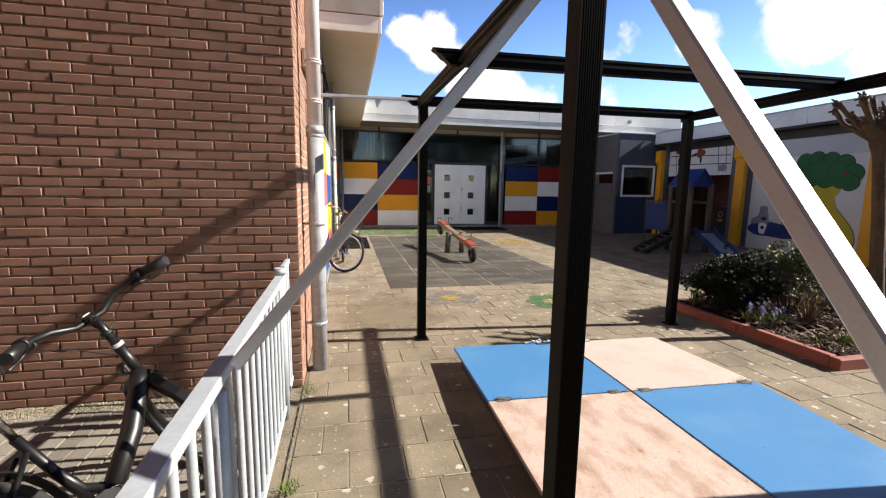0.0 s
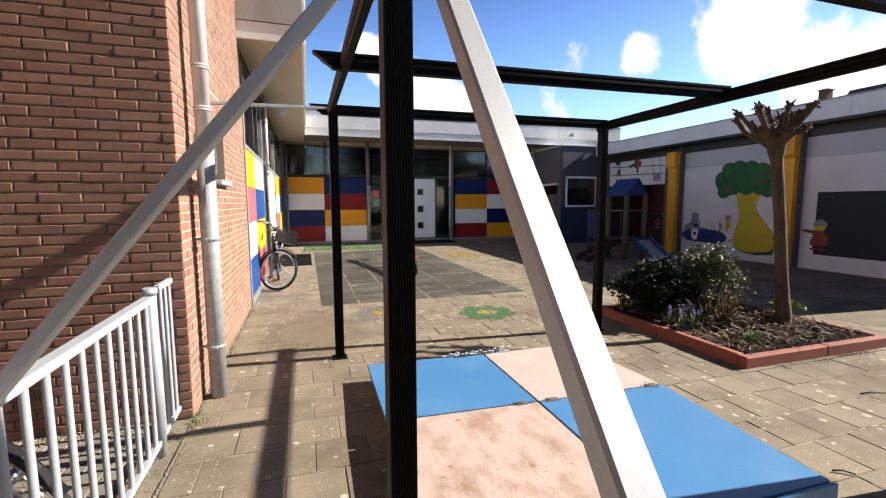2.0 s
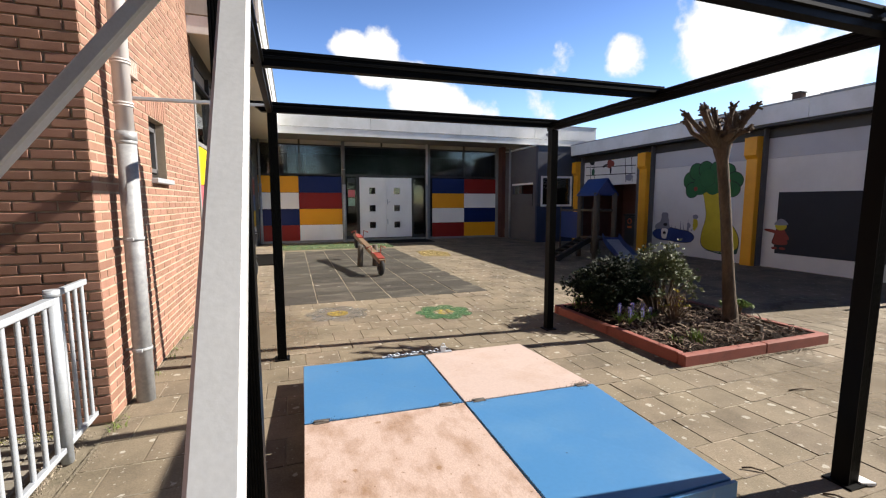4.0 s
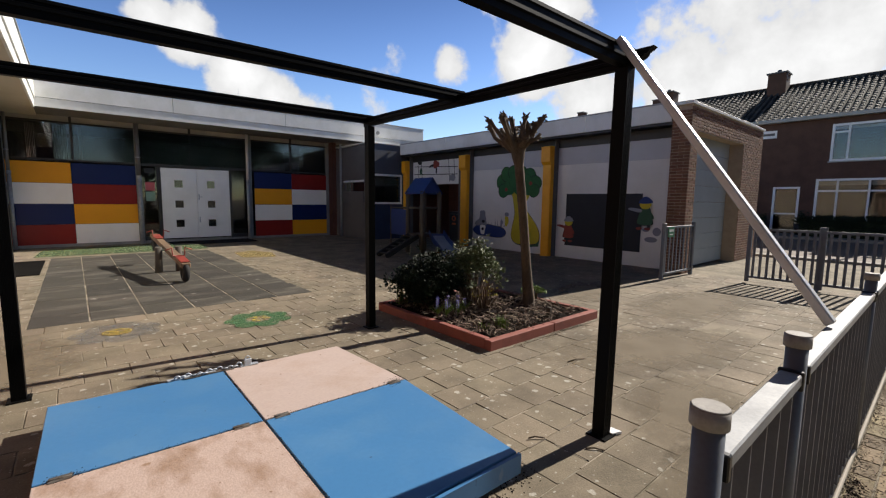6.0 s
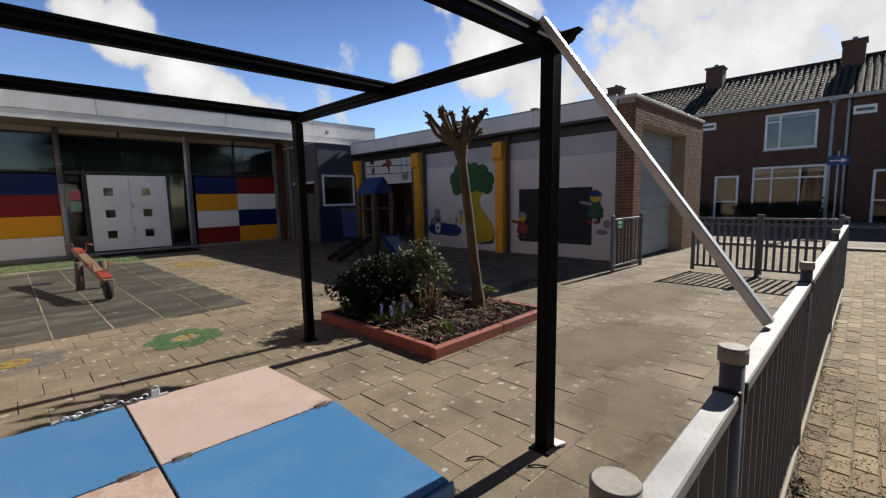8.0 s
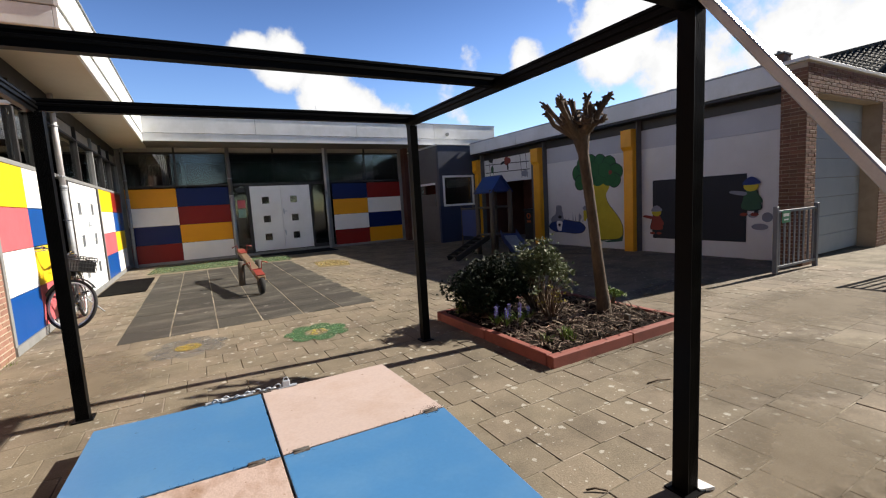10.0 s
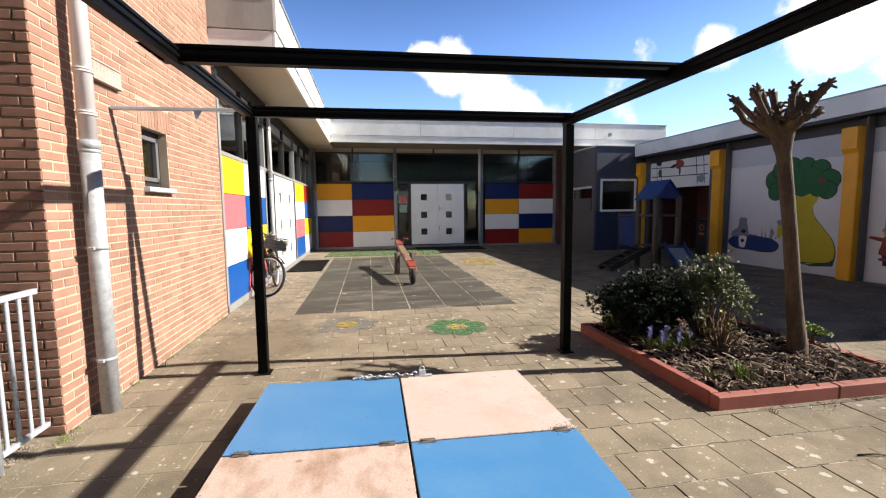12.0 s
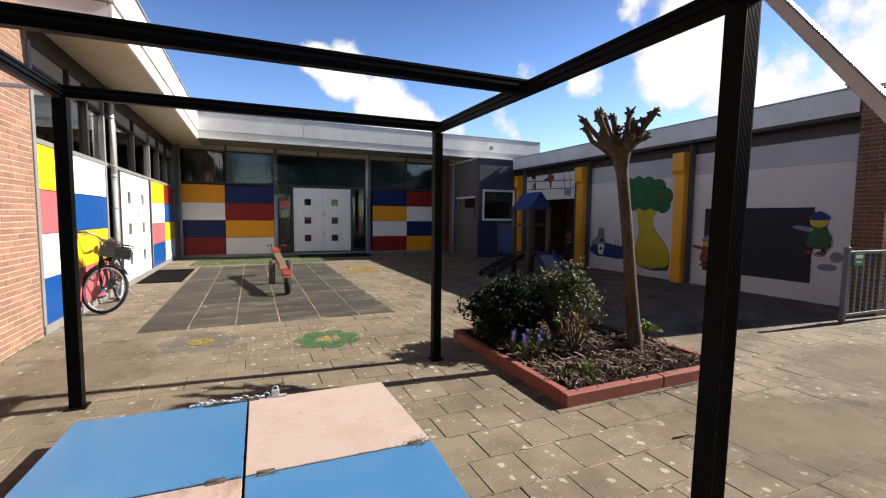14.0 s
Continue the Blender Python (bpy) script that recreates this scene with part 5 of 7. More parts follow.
bm = bmesh.new()
box(bm, 0.93, 1.10, 0.0272, 0.029, 0.90, 0.945)
box(bm, 0.95, 1.08, 0.0272, 0.029, 0.84, 0.86)
part("sign_bar", bm, WHITE_PAINT, open_gate)

# ---- seesaw ----
seesaw = thing("seesaw", "worn wooden seesaw with red handles on the rubber tiles", "seesaw")
S0, S1 = Vector((3.15, 8.85, 0.29)), Vector((3.06, 11.75, 0.60))
bm = bmesh.new()
bar(bm, S0, S1, 0.14, 0.085, bevel=0.012)
part("beam", bm, WOOD, seesaw, "weathered wooden plank beam")
mid = S0.lerp(S1, 0.48)
for s in (-1, 1):
    bm = bmesh.new()
    rod(bm, (mid.x + s * 0.17, mid.y + 0.05, -0.01), (mid.x + s * 0.16, mid.y, mid.z + 0.05), 0.065, 0.06, 12)
    part("support_post", bm, POST_WOOD, seesaw)
bm = bmesh.new()
rod(bm, (mid.x - 0.2, mid.y, mid.z), (mid.x + 0.2, mid.y, mid.z), 0.02, seg=10)
part("axle", bm, GALV, seesaw)
for f, red in ((0.12, True), (0.88, True)):
    p = S0.lerp(S1, f)
    bm = bmesh.new()
    bar(bm, S0.lerp(S1, max(f - 0.11, 0.0)) + Vector((0, 0, 0.058)), S0.lerp(S1, f + 0.04) + Vector((0, 0, 0.058)), 0.14, 0.016, bevel=0.004)
    part("seat_pad", bm, PLAY_RED, seesaw, "faded red seat board")
    q = S0.lerp(S1, f + (0.06 if f < 0.5 else -0.06))
    bm = bmesh.new()
    tube(bm, [q + Vector((-0.2, 0, 0.16)), q + Vector((-0.1, 0, 0.2)), q + Vector((-0.09, 0, 0.06)), q + Vector((0.09, 0, 0.06)), q + Vector((0.1, 0, 0.2)), q + Vector((0.2, 0, 0.16))], 0.013, 8)
    part("handle", bm, PLAY_RED, seesaw, "red bent steel handle")
for p in (S0 + Vector((0, 0.12, -0.155)), S1 + Vector((0, -0.12, -0.2))):
    bm = bmesh.new()
    ring(bm, p + Vector((0, 0, 0.045 if p.z < 0.3 else 0.02)), (1, 0, 0), 0.125 if p.z < 0.3 else 0.1, 0.055, 20, 10)
    part("tyre", bm, TYRE, seesaw, "black rubber buffer tyre")

# ---- play tower with slide ----
tower = thing("play_tower", "wooden play tower with a blue roof and slide, in shade", "play tower")
TX0, TX1, TY0, TY1 = 8.68, 9.24, 9.58, 10.22
for x in (TX0, TX1):
    for y in (TY0, TY1):
        bm = bmesh.new()
        rod(bm, (x, y, -0.01), (x, y, 1.66), 0.066, 0.062, 12)
        part("post", bm, POST_WOOD, tower)
for x0, x1, zr in ((TX0 - 0.06, 8.96, 0), (TX1 + 0.06, 8.96, 0)):
    bm = bmesh.new()
    slab(bm, [(x0, 1.58), (x1, 1.99), (x1, 2.02), (x0, 1.612)], TY0 - 0.07, TY1 + 0.07, "y")
    part("roof_slope", bm, PLAY_BLUE, tower, "blue roof slope")
for y in (TY0 - 0.02, TY1 + 0.02):
    bm = bmesh.new()
    slab(bm, [(TX0 - 0.02, 1.61), (TX1 + 0.02, 1.61), (8.96, 1.97)], y - 0.012, y + 0.012, "y")
    part("gable", bm, PLAY_BLUE, tower)
bm = bmesh.new()
for k in range(4):
    box(bm, TX0 - 0.02, TX1 + 0.02, TY0 + k * 0.15, TY0 + k * 0.15 + 0.14, 0.50, 0.54, 0.004)
part("platform", bm, POST_WOOD, tower)
for x in (TX0, TX1):
    bm = bmesh.new()
    rod(bm, (x, TY0, 1.22), (x, TY1, 1.22), 0.03, seg=8)
    part("rail", bm, POST_WOOD, tower)
bm = bmesh.new()
rod(bm, (TX0, TY0, 1.22), (TX1, TY0, 1.22), 0.03, seg=8)
part("rail", bm, POST_WOOD, tower)
# bridge to the second platform
for y in (10.50, 11.4):
    for x in (8.98, 9.38):
        bm = bmesh.new()
        rod(bm, (x, y + 0.1, -0.01), (x, y + 0.1, 1.28), 0.024, 0.022, 10)
        part("post", bm, POST_WOOD, tower)
for x in (8.98, 9.38):
    bm = bmesh.new()
    rod(bm, (x, TY1, 1.2), (x, 11.5, 1.2), 0.022, seg=8)
    part("rail", bm, POST_WOOD, tower)
bm = bmesh.new()
box(bm, 8.962, 8.98, 10.635, 11.465, 0.42, 1.16, 0.006)
part("side_panel", bm, PLAY_BLUE, tower, "blue panel between the posts")
bm = bmesh.new()
for s in (-0.2, 0.2):
    bar(bm, (8.66, 9.95 + s, 0.48), (7.55, 9.75 + s, 0.04), 0.06, 0.12)
for k in range(6):
    f = (k + 0.5) / 6
    box(bm, -0.06, 0.06, -0.2, 0.2, -0.015, 0.015, 0, pose(8.66 - 1.11 * f, 9.95 - 0.2 * f, 0.50 - 0.44 * f))
part("ramp", bm, surface("dark_wood", (0.018, 0.015, 0.012), (0.032, 0.026, 0.02), 0.8, big=3, fine=60, grain=0.2, bump=0.2), tower, "dark wooden climbing ramp")
bm = bmesh.new()
prof = [(-0.22, 0.10), (-0.2, 0.10), (-0.19, 0.0), (0.19, 0.0), (0.2, 0.10), (0.22, 0.10), (0.22, -0.03), (-0.22, -0.03)]
rows = []
for f in [k / 10 for k in range(11)]:
    y = TY0 - 0.05 - 1.55 * f
    z = 0.54 - 0.44 * f - 0.03 * math.sin(f * math.pi * 2) if f < 0.85 else 0.54 - 0.44 * 0.85 - 0.03 * (f - 0.85) / 0.15 + 0.025
    rows.append([bm.verts.new((9.12 + u * 0.8 - 0.78 * f, y - u * 0.5, z + v)) for u, v in prof])
for A, B in zip(rows, rows[1:]):
    for k in range(8):
        bm.faces.new((A[k], A[(k + 1) % 8], B[(k + 1) % 8], B[k]))
bm.faces.new(rows[0])
bm.faces.new(rows[-1][::-1])
bmesh.ops.recalc_face_normals(bm, faces=bm.faces[:])
slide = part("slide", bm, PLAY_BLUE, tower, "blue plastic slide")
bm = bmesh.new()
rows = []
for f in [0.08 + 0.075 * k for k in range(11)]:
    z = 0.546 - 0.44 * f - 0.03 * math.sin(f * math.pi * 2)
    rows.append([bm.verts.new((9.12 + u * 0.8 - 0.78 * f, TY0 - 0.05 - 1.55 * f - u * 0.5, z + v)) for u, v in ((-0.17, 0.004), (0.17, 0.004), (0.17, -0.003), (-0.17, -0.003))])
for A, B in zip(rows, rows[1:]):
    for k in range(4):
        bm.faces.new((A[k], A[(k + 1) % 4], B[(k + 1) % 4], B[k]))
bm.faces.new(rows[0])
bm.faces.new(rows[-1][::-1])
bmesh.ops.recalc_face_normals(bm, faces=bm.faces[:])
part("slide_bed", bm, GALV, slide, "pale shiny metal slide bed")

# ---- downpipes ----


def downpipe(x, y, z1, r=0.05, clamps=(0.55, 1.25, 2.0, 2.9), label="pale zinc downpipe clamped to the brick wall", upper=None, joint=2.05, rings=(), gap=0.03):
    ob = thing("downpipe", label, "downpipe")
    bm = bmesh.new()
    rod(bm, (x, y, 0.0), (x, y, joint), r + 0.005, seg=20)
    lower = part("lower_pipe", bm, ZINC, ob)
    bm = bmesh.new()
    rod(bm, (x, y, joint - 0.05), (x, y, joint + 0.012), r + 0.011, seg=20)
    rod(bm, (x, y, joint - 0.075), (x, y, joint - 0.05), r + 0.005, r + 0.011, 20)
    part("socket", bm, ZINC, lower)
    bm = bmesh.new()
    rod(bm, (x, y, joint), (x, y, z1), r - 0.002, seg=20)
    top = part("upper_pipe", bm, upper or PIPE_PALE, ob, "" if upper else "pale painted upper pipe")
    for z in rings:
        bm = bmesh.new()
        rod(bm, (x, y, z - 0.014), (x, y, z - 0.004), r + 0.005, seg=20)
        rod(bm, (x, y, z + 0.004), (x, y, z + 0.014), r + 0.005, seg=20)
        part("ring", bm, upper or PIPE_PALE, top)
    for z in clamps:
        bm = bmesh.new()
        rod(bm, (x, y, z - 0.012), (x, y, z + 0.012), r + 0.01, seg=20)
        for side in (-1, 1):
            box(bm, x - 0.02, x + 0.02, y + side * (r + 0.016) - 0.01, y + side * (r + 0.016) + 0.01, z - 0.011, z + 0.011, 0.003)
        box(bm, x - r - gap, x - r + 0.01, y - 0.008, y + 0.008, z - 0.008, z + 0.008)
        part("clamp", bm, ZINC, ob)
    return ob


downpipe(WALL_X + 0.10, 4.205, 4.5, 0.054, (0.39, 1.18, 3.1), joint=1.90, rings=(2.09, 2.37, 2.9), gap=0.05)
downpipe(WALL_X + 0.07, 9.95, 3.5, 0.04, (0.7, 1.5, 2.2, 3.0), "pale downpipe between the coloured panels")
downpipe(3.34, BACK_Y - 0.09, 3.6, 0.06, (0.7, 1.6, 2.6), "dark grey downpipe against the rear wall", GREY_BOARD)
downpipe(6.46, BACK_Y - 0.09, 3.6, 0.045, (0.7, 1.6, 2.6), "grey downpipe against the rear wall")
downpipe(0.55, BACK_Y - 0.12, 3.6, 0.04, (0.7, 1.6, 2.6), "grey downpipe in the corner of the yard", GREY_FRAME)

# ---- small window in the brick wall ----
window = thing("window_1", "small window with a dark frame deep in the brick wall", "window", kind="structure")
y0, y1, z0, z1 = WIN
bm = bmesh.new()
for e in ((y0, y1, z0, z0 + 0.05), (y0, y1, z1 - 0.05, z1), (y0, y0 + 0.05, z0 + 0.05, z1 - 0.05), (y1 - 0.05, y1, z0 + 0.05, z1 - 0.05)):
    box(bm, WALL_X - 0.14, WALL_X - 0.08, e[0], e[1], e[2], e[3], 0.004)
part("window_frame", bm, DARK_FRAME, window)
bm = bmesh.new()
for e in ((y0 + 0.07, y1 - 0.07, z0 + 0.06, z0 + 0.10), (y0 + 0.07, y1 - 0.07, z1 - 0.10, z1 - 0.06), (y0 + 0.06, y0 + 0.10, z0 + 0.06, z1 - 0.06), (y1 - 0.10, y1 - 0.06, z0 + 0.06, z1 - 0.06)):
    box(bm, WALL_X - 0.12, WALL_X - 0.065, e[0], e[1], e[2], e[3], 0.004)
part("casement", bm, GREY_BOARD, window)
bm = bmesh.new()
box(bm, WALL_X - 0.105, WALL_X - 0.10, y0 + 0.10, y1 - 0.10, z0 + 0.10, z1 - 0.10)
part("pane", bm, GLASS, window)
bm = bmesh.new()
box(bm, WALL_X - 0.20, WALL_X - 0.19, y0, y1, z0, z1)
part("blind", bm, surface("ochre_blind", (0.429, 0.312, 0.078), (0.39, 0.2808, 0.078), 0.8, big=3, fine=40), window, "ochre blind behind the glass")
bm = bmesh.new()
box(bm, WALL_X - 0.16, WALL_X + 0.05, y0 - 0.03, y1 + 0.03, z0 - 0.045, z0, 0.005)
part("window_sill", bm, GALV, window)
sign = thing("sign_board", "weathered wooden sign board with carved letters on the brick wall", "sign", (WALL_X, 4.635, 2.465), 0)
bm = bmesh.new()
box(bm, 0.0, 0.03, -0.19, 0.19, -0.075, 0.075, 0.006)
part("board", bm, SIGN_WOOD, sign)
bm = bmesh.new()
for e in ((-0.19, 0.19, 0.062, 0.072), (-0.19, 0.19, -0.072, -0.062)):
    box(bm, 0.0285, 0.037, e[0], e[1], e[2], e[3], 0.002)
part("moulding", bm, SIGN_WOOD, sign)
bm = bmesh.new()
for k in range(8):
    y = -0.165 + k * 0.043
    box(bm, 0.0285, 0.0325, y, y + 0.013, -0.042 - 0.006 * (k % 2), 0.042 + 0.006 * ((k + 1) % 3), 0.002)
    box(bm, 0.0285, 0.0322, y + 0.012, y + 0.030, 0.012 - 0.034 * (k % 3), 0.026 - 0.034 * (k % 3), 0.002)
part("lettering", bm, BLIND, sign, "pale raised lettering, unreadable")

# ---- doormat, paint on the paving ----
bm = bmesh.new()
box(bm, 0.46, 1.24, 11.15, 13.4, 0.002, 0.02, 0.004)
solo("doormat", bm, surface("coir_mat", (0.006, 0.0055, 0.005), (0.011, 0.010, 0.009), 0.95, big=3, fine=150, bump=0.8, spec=0.04), "black ribbed doormat in front of the white door", "doormat")
bm = bmesh.new()
box(bm, 4.0, 6.4, 15.5, 16.66, 0.003, 0.02, 0.004)
solo("doormat", bm, surface("dark_mat", (0.0117, 0.0117, 0.0117), (0.0234, 0.0234, 0.0234), 0.95, big=3, fine=150, bump=0.8, spec=0.05), "dark doormat before the rear double door", "doormat")

# ---- street side: houses, road ----


def street_houses():
    HX = 27.0
    STONE = surface("light_gutter", (0.429, 0.4212, 0.39), (0.351, 0.3432, 0.312), 0.6, big=2, fine=40)
    for n, (y0, y1) in enumerate([(1.48 + 5.57 * k, 1.48 + 5.57 * (k + 1) - 0.02) for k in (0, 1, 2, -1, -2, -3)]):
        house = thing("house", "dark brick terraced house with a tiled roof across the street", "house", group="terraced houses")
        oy = y0 - 1.48
        up = (oy + 2.5, oy + 4.35, 3.32, 4.90)
        low = (oy + 2.1, oy + 4.72, 0.55, 2.57)
        door = (oy + 5.25, oy + 6.25, 0.0, 2.24)
        vent = (oy + 6.3, oy + 7.0, 4.5, 4.85)
        holes = [up, low, door]
        bm = bmesh.new()
        wall_with_holes(bm, y0, y1, -0.01, 5.2, HX, HX + 0.3, "y", holes)
        part("wall", bm, HOUSE_BRICK, house)
        bm = bmesh.new()
        box(bm, HX + 0.3, HX + 8.5, y0, y0 + 0.2, -0.01, 5.2)
        box(bm, HX + 0.3, HX + 8.5, y1 - 0.2, y1, -0.01, 5.2)
        box(bm, HX + 8.5, HX + 8.8, y0, y1, -0.01, 5.2)
        box(bm, HX + 2.0, HX + 2.1, y0 + 0.2, y1 - 0.2, -0.01, 5.2)
        part("inner_wall", bm, INSIDE, house)
        for name, h, splits, cross in (("window", up, [0.3], 0.78), ("window", low, [0.28, 0.66], 0.74), ("house_door", door, [], 0.45)):
            bm = bmesh.new()
            t = 0.09
            us = [h[0]] + sorted(h[1] - (h[1] - h[0]) * f for f in splits) + [h[1]]
            z = h[2] + (h[3] - h[2]) * cross
            lights = []
            for k, (a, b) in enumerate(zip(us, us[1:])):
                a, b = a + (t if k == 0 else 0.035), b - (t if k == len(us) - 2 else 0.035)
                if name == "window" and len(splits) == 1 and k == 0:
                    lights.append((a, b, h[2] + t, h[3] - t))
                else:
                    lights += [(a, b, h[2] + t, z - 0.035), (a, b, z + 0.035, h[3] - t)]
            wall_with_holes(bm, h[0], h[1], h[2], h[3], HX - 0.03, HX + 0.06, "y", lights)
            w = part(name, bm, WHITE_PAINT, house, "white painted frame")
            bm = bmesh.new()
            box(bm, HX + 0.02, HX + 0.03, h[0] + t, h[1] - t, h[2] + t, h[3] - t)
            part("pane", bm, GLASS, w)
            if name == "window":
                bm = bmesh.new()
                box(bm, HX + 0.15, HX + 0.17, h[0], h[1], h[2] + (h[3] - h[2]) * 0.86, h[3])
                part("blind", bm, BLIND, w)
                bm = bmesh.new()
                box(bm, HX - 0.06, HX + 0.05, h[0] - 0.05, h[1] + 0.05, h[2] - 0.05, h[2], 0.005)
                part("sill", bm, STONE, w)
        bm = bmesh.new()
        box(bm, HX - 0.03, HX + 0.05, vent[0], vent[1], vent[2], vent[3], 0.005)
        part("vent_board", bm, WHITE_PAINT, house)
        bm = bmesh.new()
        box(bm, HX - 0.035, HX - 0.03, vent[0] + 0.08, vent[1] - 0.08, vent[2] + 0.12, vent[3] - 0.12)
        part("vent_slot", bm, GREY_BOARD, house)
        bm = bmesh.new()
        box(bm, HX - 0.32, HX, y0, y1, 5.16, 5.32, 0.01)
        part("gutter", bm, STONE, house)
        # roof slopes with tiles
        bm = bmesh.new()
        slab(bm, [(HX - 0.25, 5.25), (HX + 4.2, 7.62), (HX + 8.9, 5.25)], y0 + 0.01, y1 - 0.01, "y")
        roof = part("roof", bm, ROOF_TILE, house)
        spots = []
        pitch = math.degrees(math.atan2(7.62 - 5.25, 4.45))
        base = pose(HX - 0.25, 0, 5.27, 0, -pitch, 0)
        rows, cols = 17, int((y1 - y0) / 0.24)
        for r in range(rows):
            for c in range(cols):
                spots.append((base @ pose((r + 0.5) * 0.297, y0 + (c + 0.5) * (y1 - y0) / cols, 0.01 + 0.012, 0, 8, 0), 0.31, 0.15))
        lay_pieces("roof_tile", roof, spots, 0.05, 0.045, ROOF_TILE, lambda p: False, 90 + n)
        bm = bmesh.new()
        rod(bm, (HX + 4.2, y0, 7.66), (HX + 4.2, y1, 7.66), 0.11, seg=8)
        part("ridge", bm, ROOF_TILE, roof)
        bm = bmesh.new()
        cy = y0 + 0.2
        box(bm, HX + 3.2, HX + 4.0, cy - 0.4, cy + 0.4, 6.2, 8.2, 0.01)
        chimney = part("chimney", bm, HOUSE_BRICK, roof)
        bm = bmesh.new()
        box(bm, HX + 3.12, HX + 4.08, cy - 0.46, cy + 0.46, 8.2, 8.28, 0.01)
        rod(bm, (HX + 3.6, cy, 8.28), (HX + 3.6, cy, 8.46), 0.1, seg=10)
        part("chimney_cap", bm, GREY_BOARD, chimney)
        bm = bmesh.new()
        rod(bm, (HX - 0.06, y0 + 0.08, 0), (HX - 0.06, y0 + 0.08, 5.2), 0.045, seg=8)
        part("downpipe", bm, STONE, house)


street_houses()
bm = bmesh.new()
box(bm, 16.6, 24.6, -60, 60, -0.012, -0.002)
solo("road", bm, surface("brick_road", (0.156, 0.1248, 0.1014), (0.117, 0.0975, 0.0819), 0.9, big=1.5, fine=30, grain=0.35, bump=0.4), "sunlit street of grey-red clinkers", "road", "structure")
bm = bmesh.new()
box(bm, 24.6, 27.0, -60, 60, -0.01, 0.09)
box(bm, 16.2, 16.6, -60, 60, -0.01, 0.05)
solo("pavement_street", bm, surface("pale_pavement", (0.2652, 0.2418, 0.2106), (0.2106, 0.195, 0.1638), 0.9, big=1.0, fine=20, grain=0.25, bump=0.3), "pale tiled pavement with kerb along the street", "pavement", "structure")


def hedge(y0, y1, seed, h):
    rng = random.Random(seed)
    ob = thing("hedge", "low dark clipped hedge in front of the houses", "hedge", (25.9, 0, 0.09), group="front hedges")
    bm = bmesh.new()
    box(bm, -0.25, 0.25, y0, y1, 0, h * 0.85)
    part("core", bm, LEAF_DARK, ob)
    leaves = []
    for _ in range(1400):
        y, z, x = rng.uniform(y0, y1), rng.uniform(0.02, h), rng.choice((-0.3, -0.28, rng.uniform(-0.3, 0.3)))
        d = Vector((rng.uniform(-1, 0.3), rng.uniform(-1, 1), rng.uniform(-0.3, 1))).normalized()
        leaves.append((Vector((x, y, z)), d, Vector((-0.6, rng.uniform(-0.5, 0.5), 0.7)), rng.uniform(0.08, 0.15), 0.04))
    part("leaves", leaf_mesh(leaves), LEAF_DARK, ob)


hedge(2.2, 4.9, 51, 0.85)
hedge(6.2, 9.4, 52, 0.9)
hedge(-5.6, -0.6, 53, 0.8)


def planter_tub(y, seed):
    ob = thing("plant_tub", "dark plant tub against the house front", "plant tub", (26.55, y, 0.09), group="plant tubs")
    bm = bmesh.new()
    rod(bm, (0, 0, 0), (0, 0, 0.5), 0.18, 0.25, 12)
    part("tub", bm, BLACK_PLASTIC, ob)
    rng = random.Random(seed)
    leaves = [(Vector((rng.gauss(0, 0.14), rng.gauss(0, 0.14), 0.5 + abs(rng.gauss(0, 0.2)))), Vector((rng.uniform(-1, 1), rng.uniform(-1, 1), 0.6)), Vector((0, 0.1, 1)), 0.16, 0.05) for _ in range(120)]
    part("leaves", leaf_mesh(leaves), LEAF_DARK, ob)


planter_tub(1.95, 61)
planter_tub(5.05, 62)
traffic_sign = thing("traffic_sign", "blue one-way sign with a white arrow on a grey pole", "traffic sign", (22.0, 1.55, 0))
bm = bmesh.new()
rod(bm, (0.04, 0, -0.01), (0.04, 0, 2.75), 0.03, seg=10)
part("pole", bm, GALV, traffic_sign)
bm = bmesh.new()
box(bm, -0.012, 0.0, -0.29, 0.29, 2.28, 2.58, 0.004)
plate = part("plate", bm, surface("sign_blue", (0.0078, 0.0624, 0.234), (0.0094, 0.0702, 0.2184), 0.4, big=3, fine=30), traffic_sign)
bm = bmesh.new()
slab(bm, [(0.21, 2.41), (0.21, 2.45), (-0.08, 2.45), (-0.08, 2.51), (-0.23, 2.43), (-0.08, 2.35), (-0.08, 2.41)], -0.016, -0.0125, "x")
part("arrow", bm, WHITE_PAINT, plate, "white arrow")
lamp = thing("street_lamp", "grey street lamp post in front of the houses", "street lamp", (23.4, 1.85, 0))
bm = bmesh.new()
rod(bm, (0, 0, -0.01), (0, 0, 4.55), 0.055, 0.04, 10)
part("post", bm, GALV, lamp)
bm = bmesh.new()
box(bm, -0.45, 0.15, -0.12, 0.12, 4.55, 4.68, 0.05)
part("lamp_head", bm, GALV, lamp)
# clinker paving outside the fence
clinker = surface("weathered_clinker", (0.235, 0.18, 0.105), (0.15, 0.115, 0.064), 0.92, big=2.2, fine=60, grain=0.55, bump=0.5, vary=0.28)
outside = thing("pavement_outside", "mossy clinker path along the outside of the fence", "pavement", kind="structure")
spots = []
for r in range(70):
    for c in range(38):
        x = 2.3 + r * 0.206 + (0.103 if c % 2 else 0)
        y = 0.882 - (c + 0.5) * 0.106
        spots.append((pose(x, y, -0.012), 0.198, 0.098))
bm = bmesh.new()
box(bm, 2.2, 16.2, -3.2, 0.882, -0.011, -0.003)
part("joint_bed", bm, SAND, outside)
lay_pieces("clinker", outside, spots, 0.013, 0.003, clinker, lambda p: 3.4 < p.x < 6.6 and p.y > -0.4, 8)
bm = bmesh.new()
box(bm, 2.3, 11.0, 0.884, 0.90, -0.01, 0.022, 0.005)
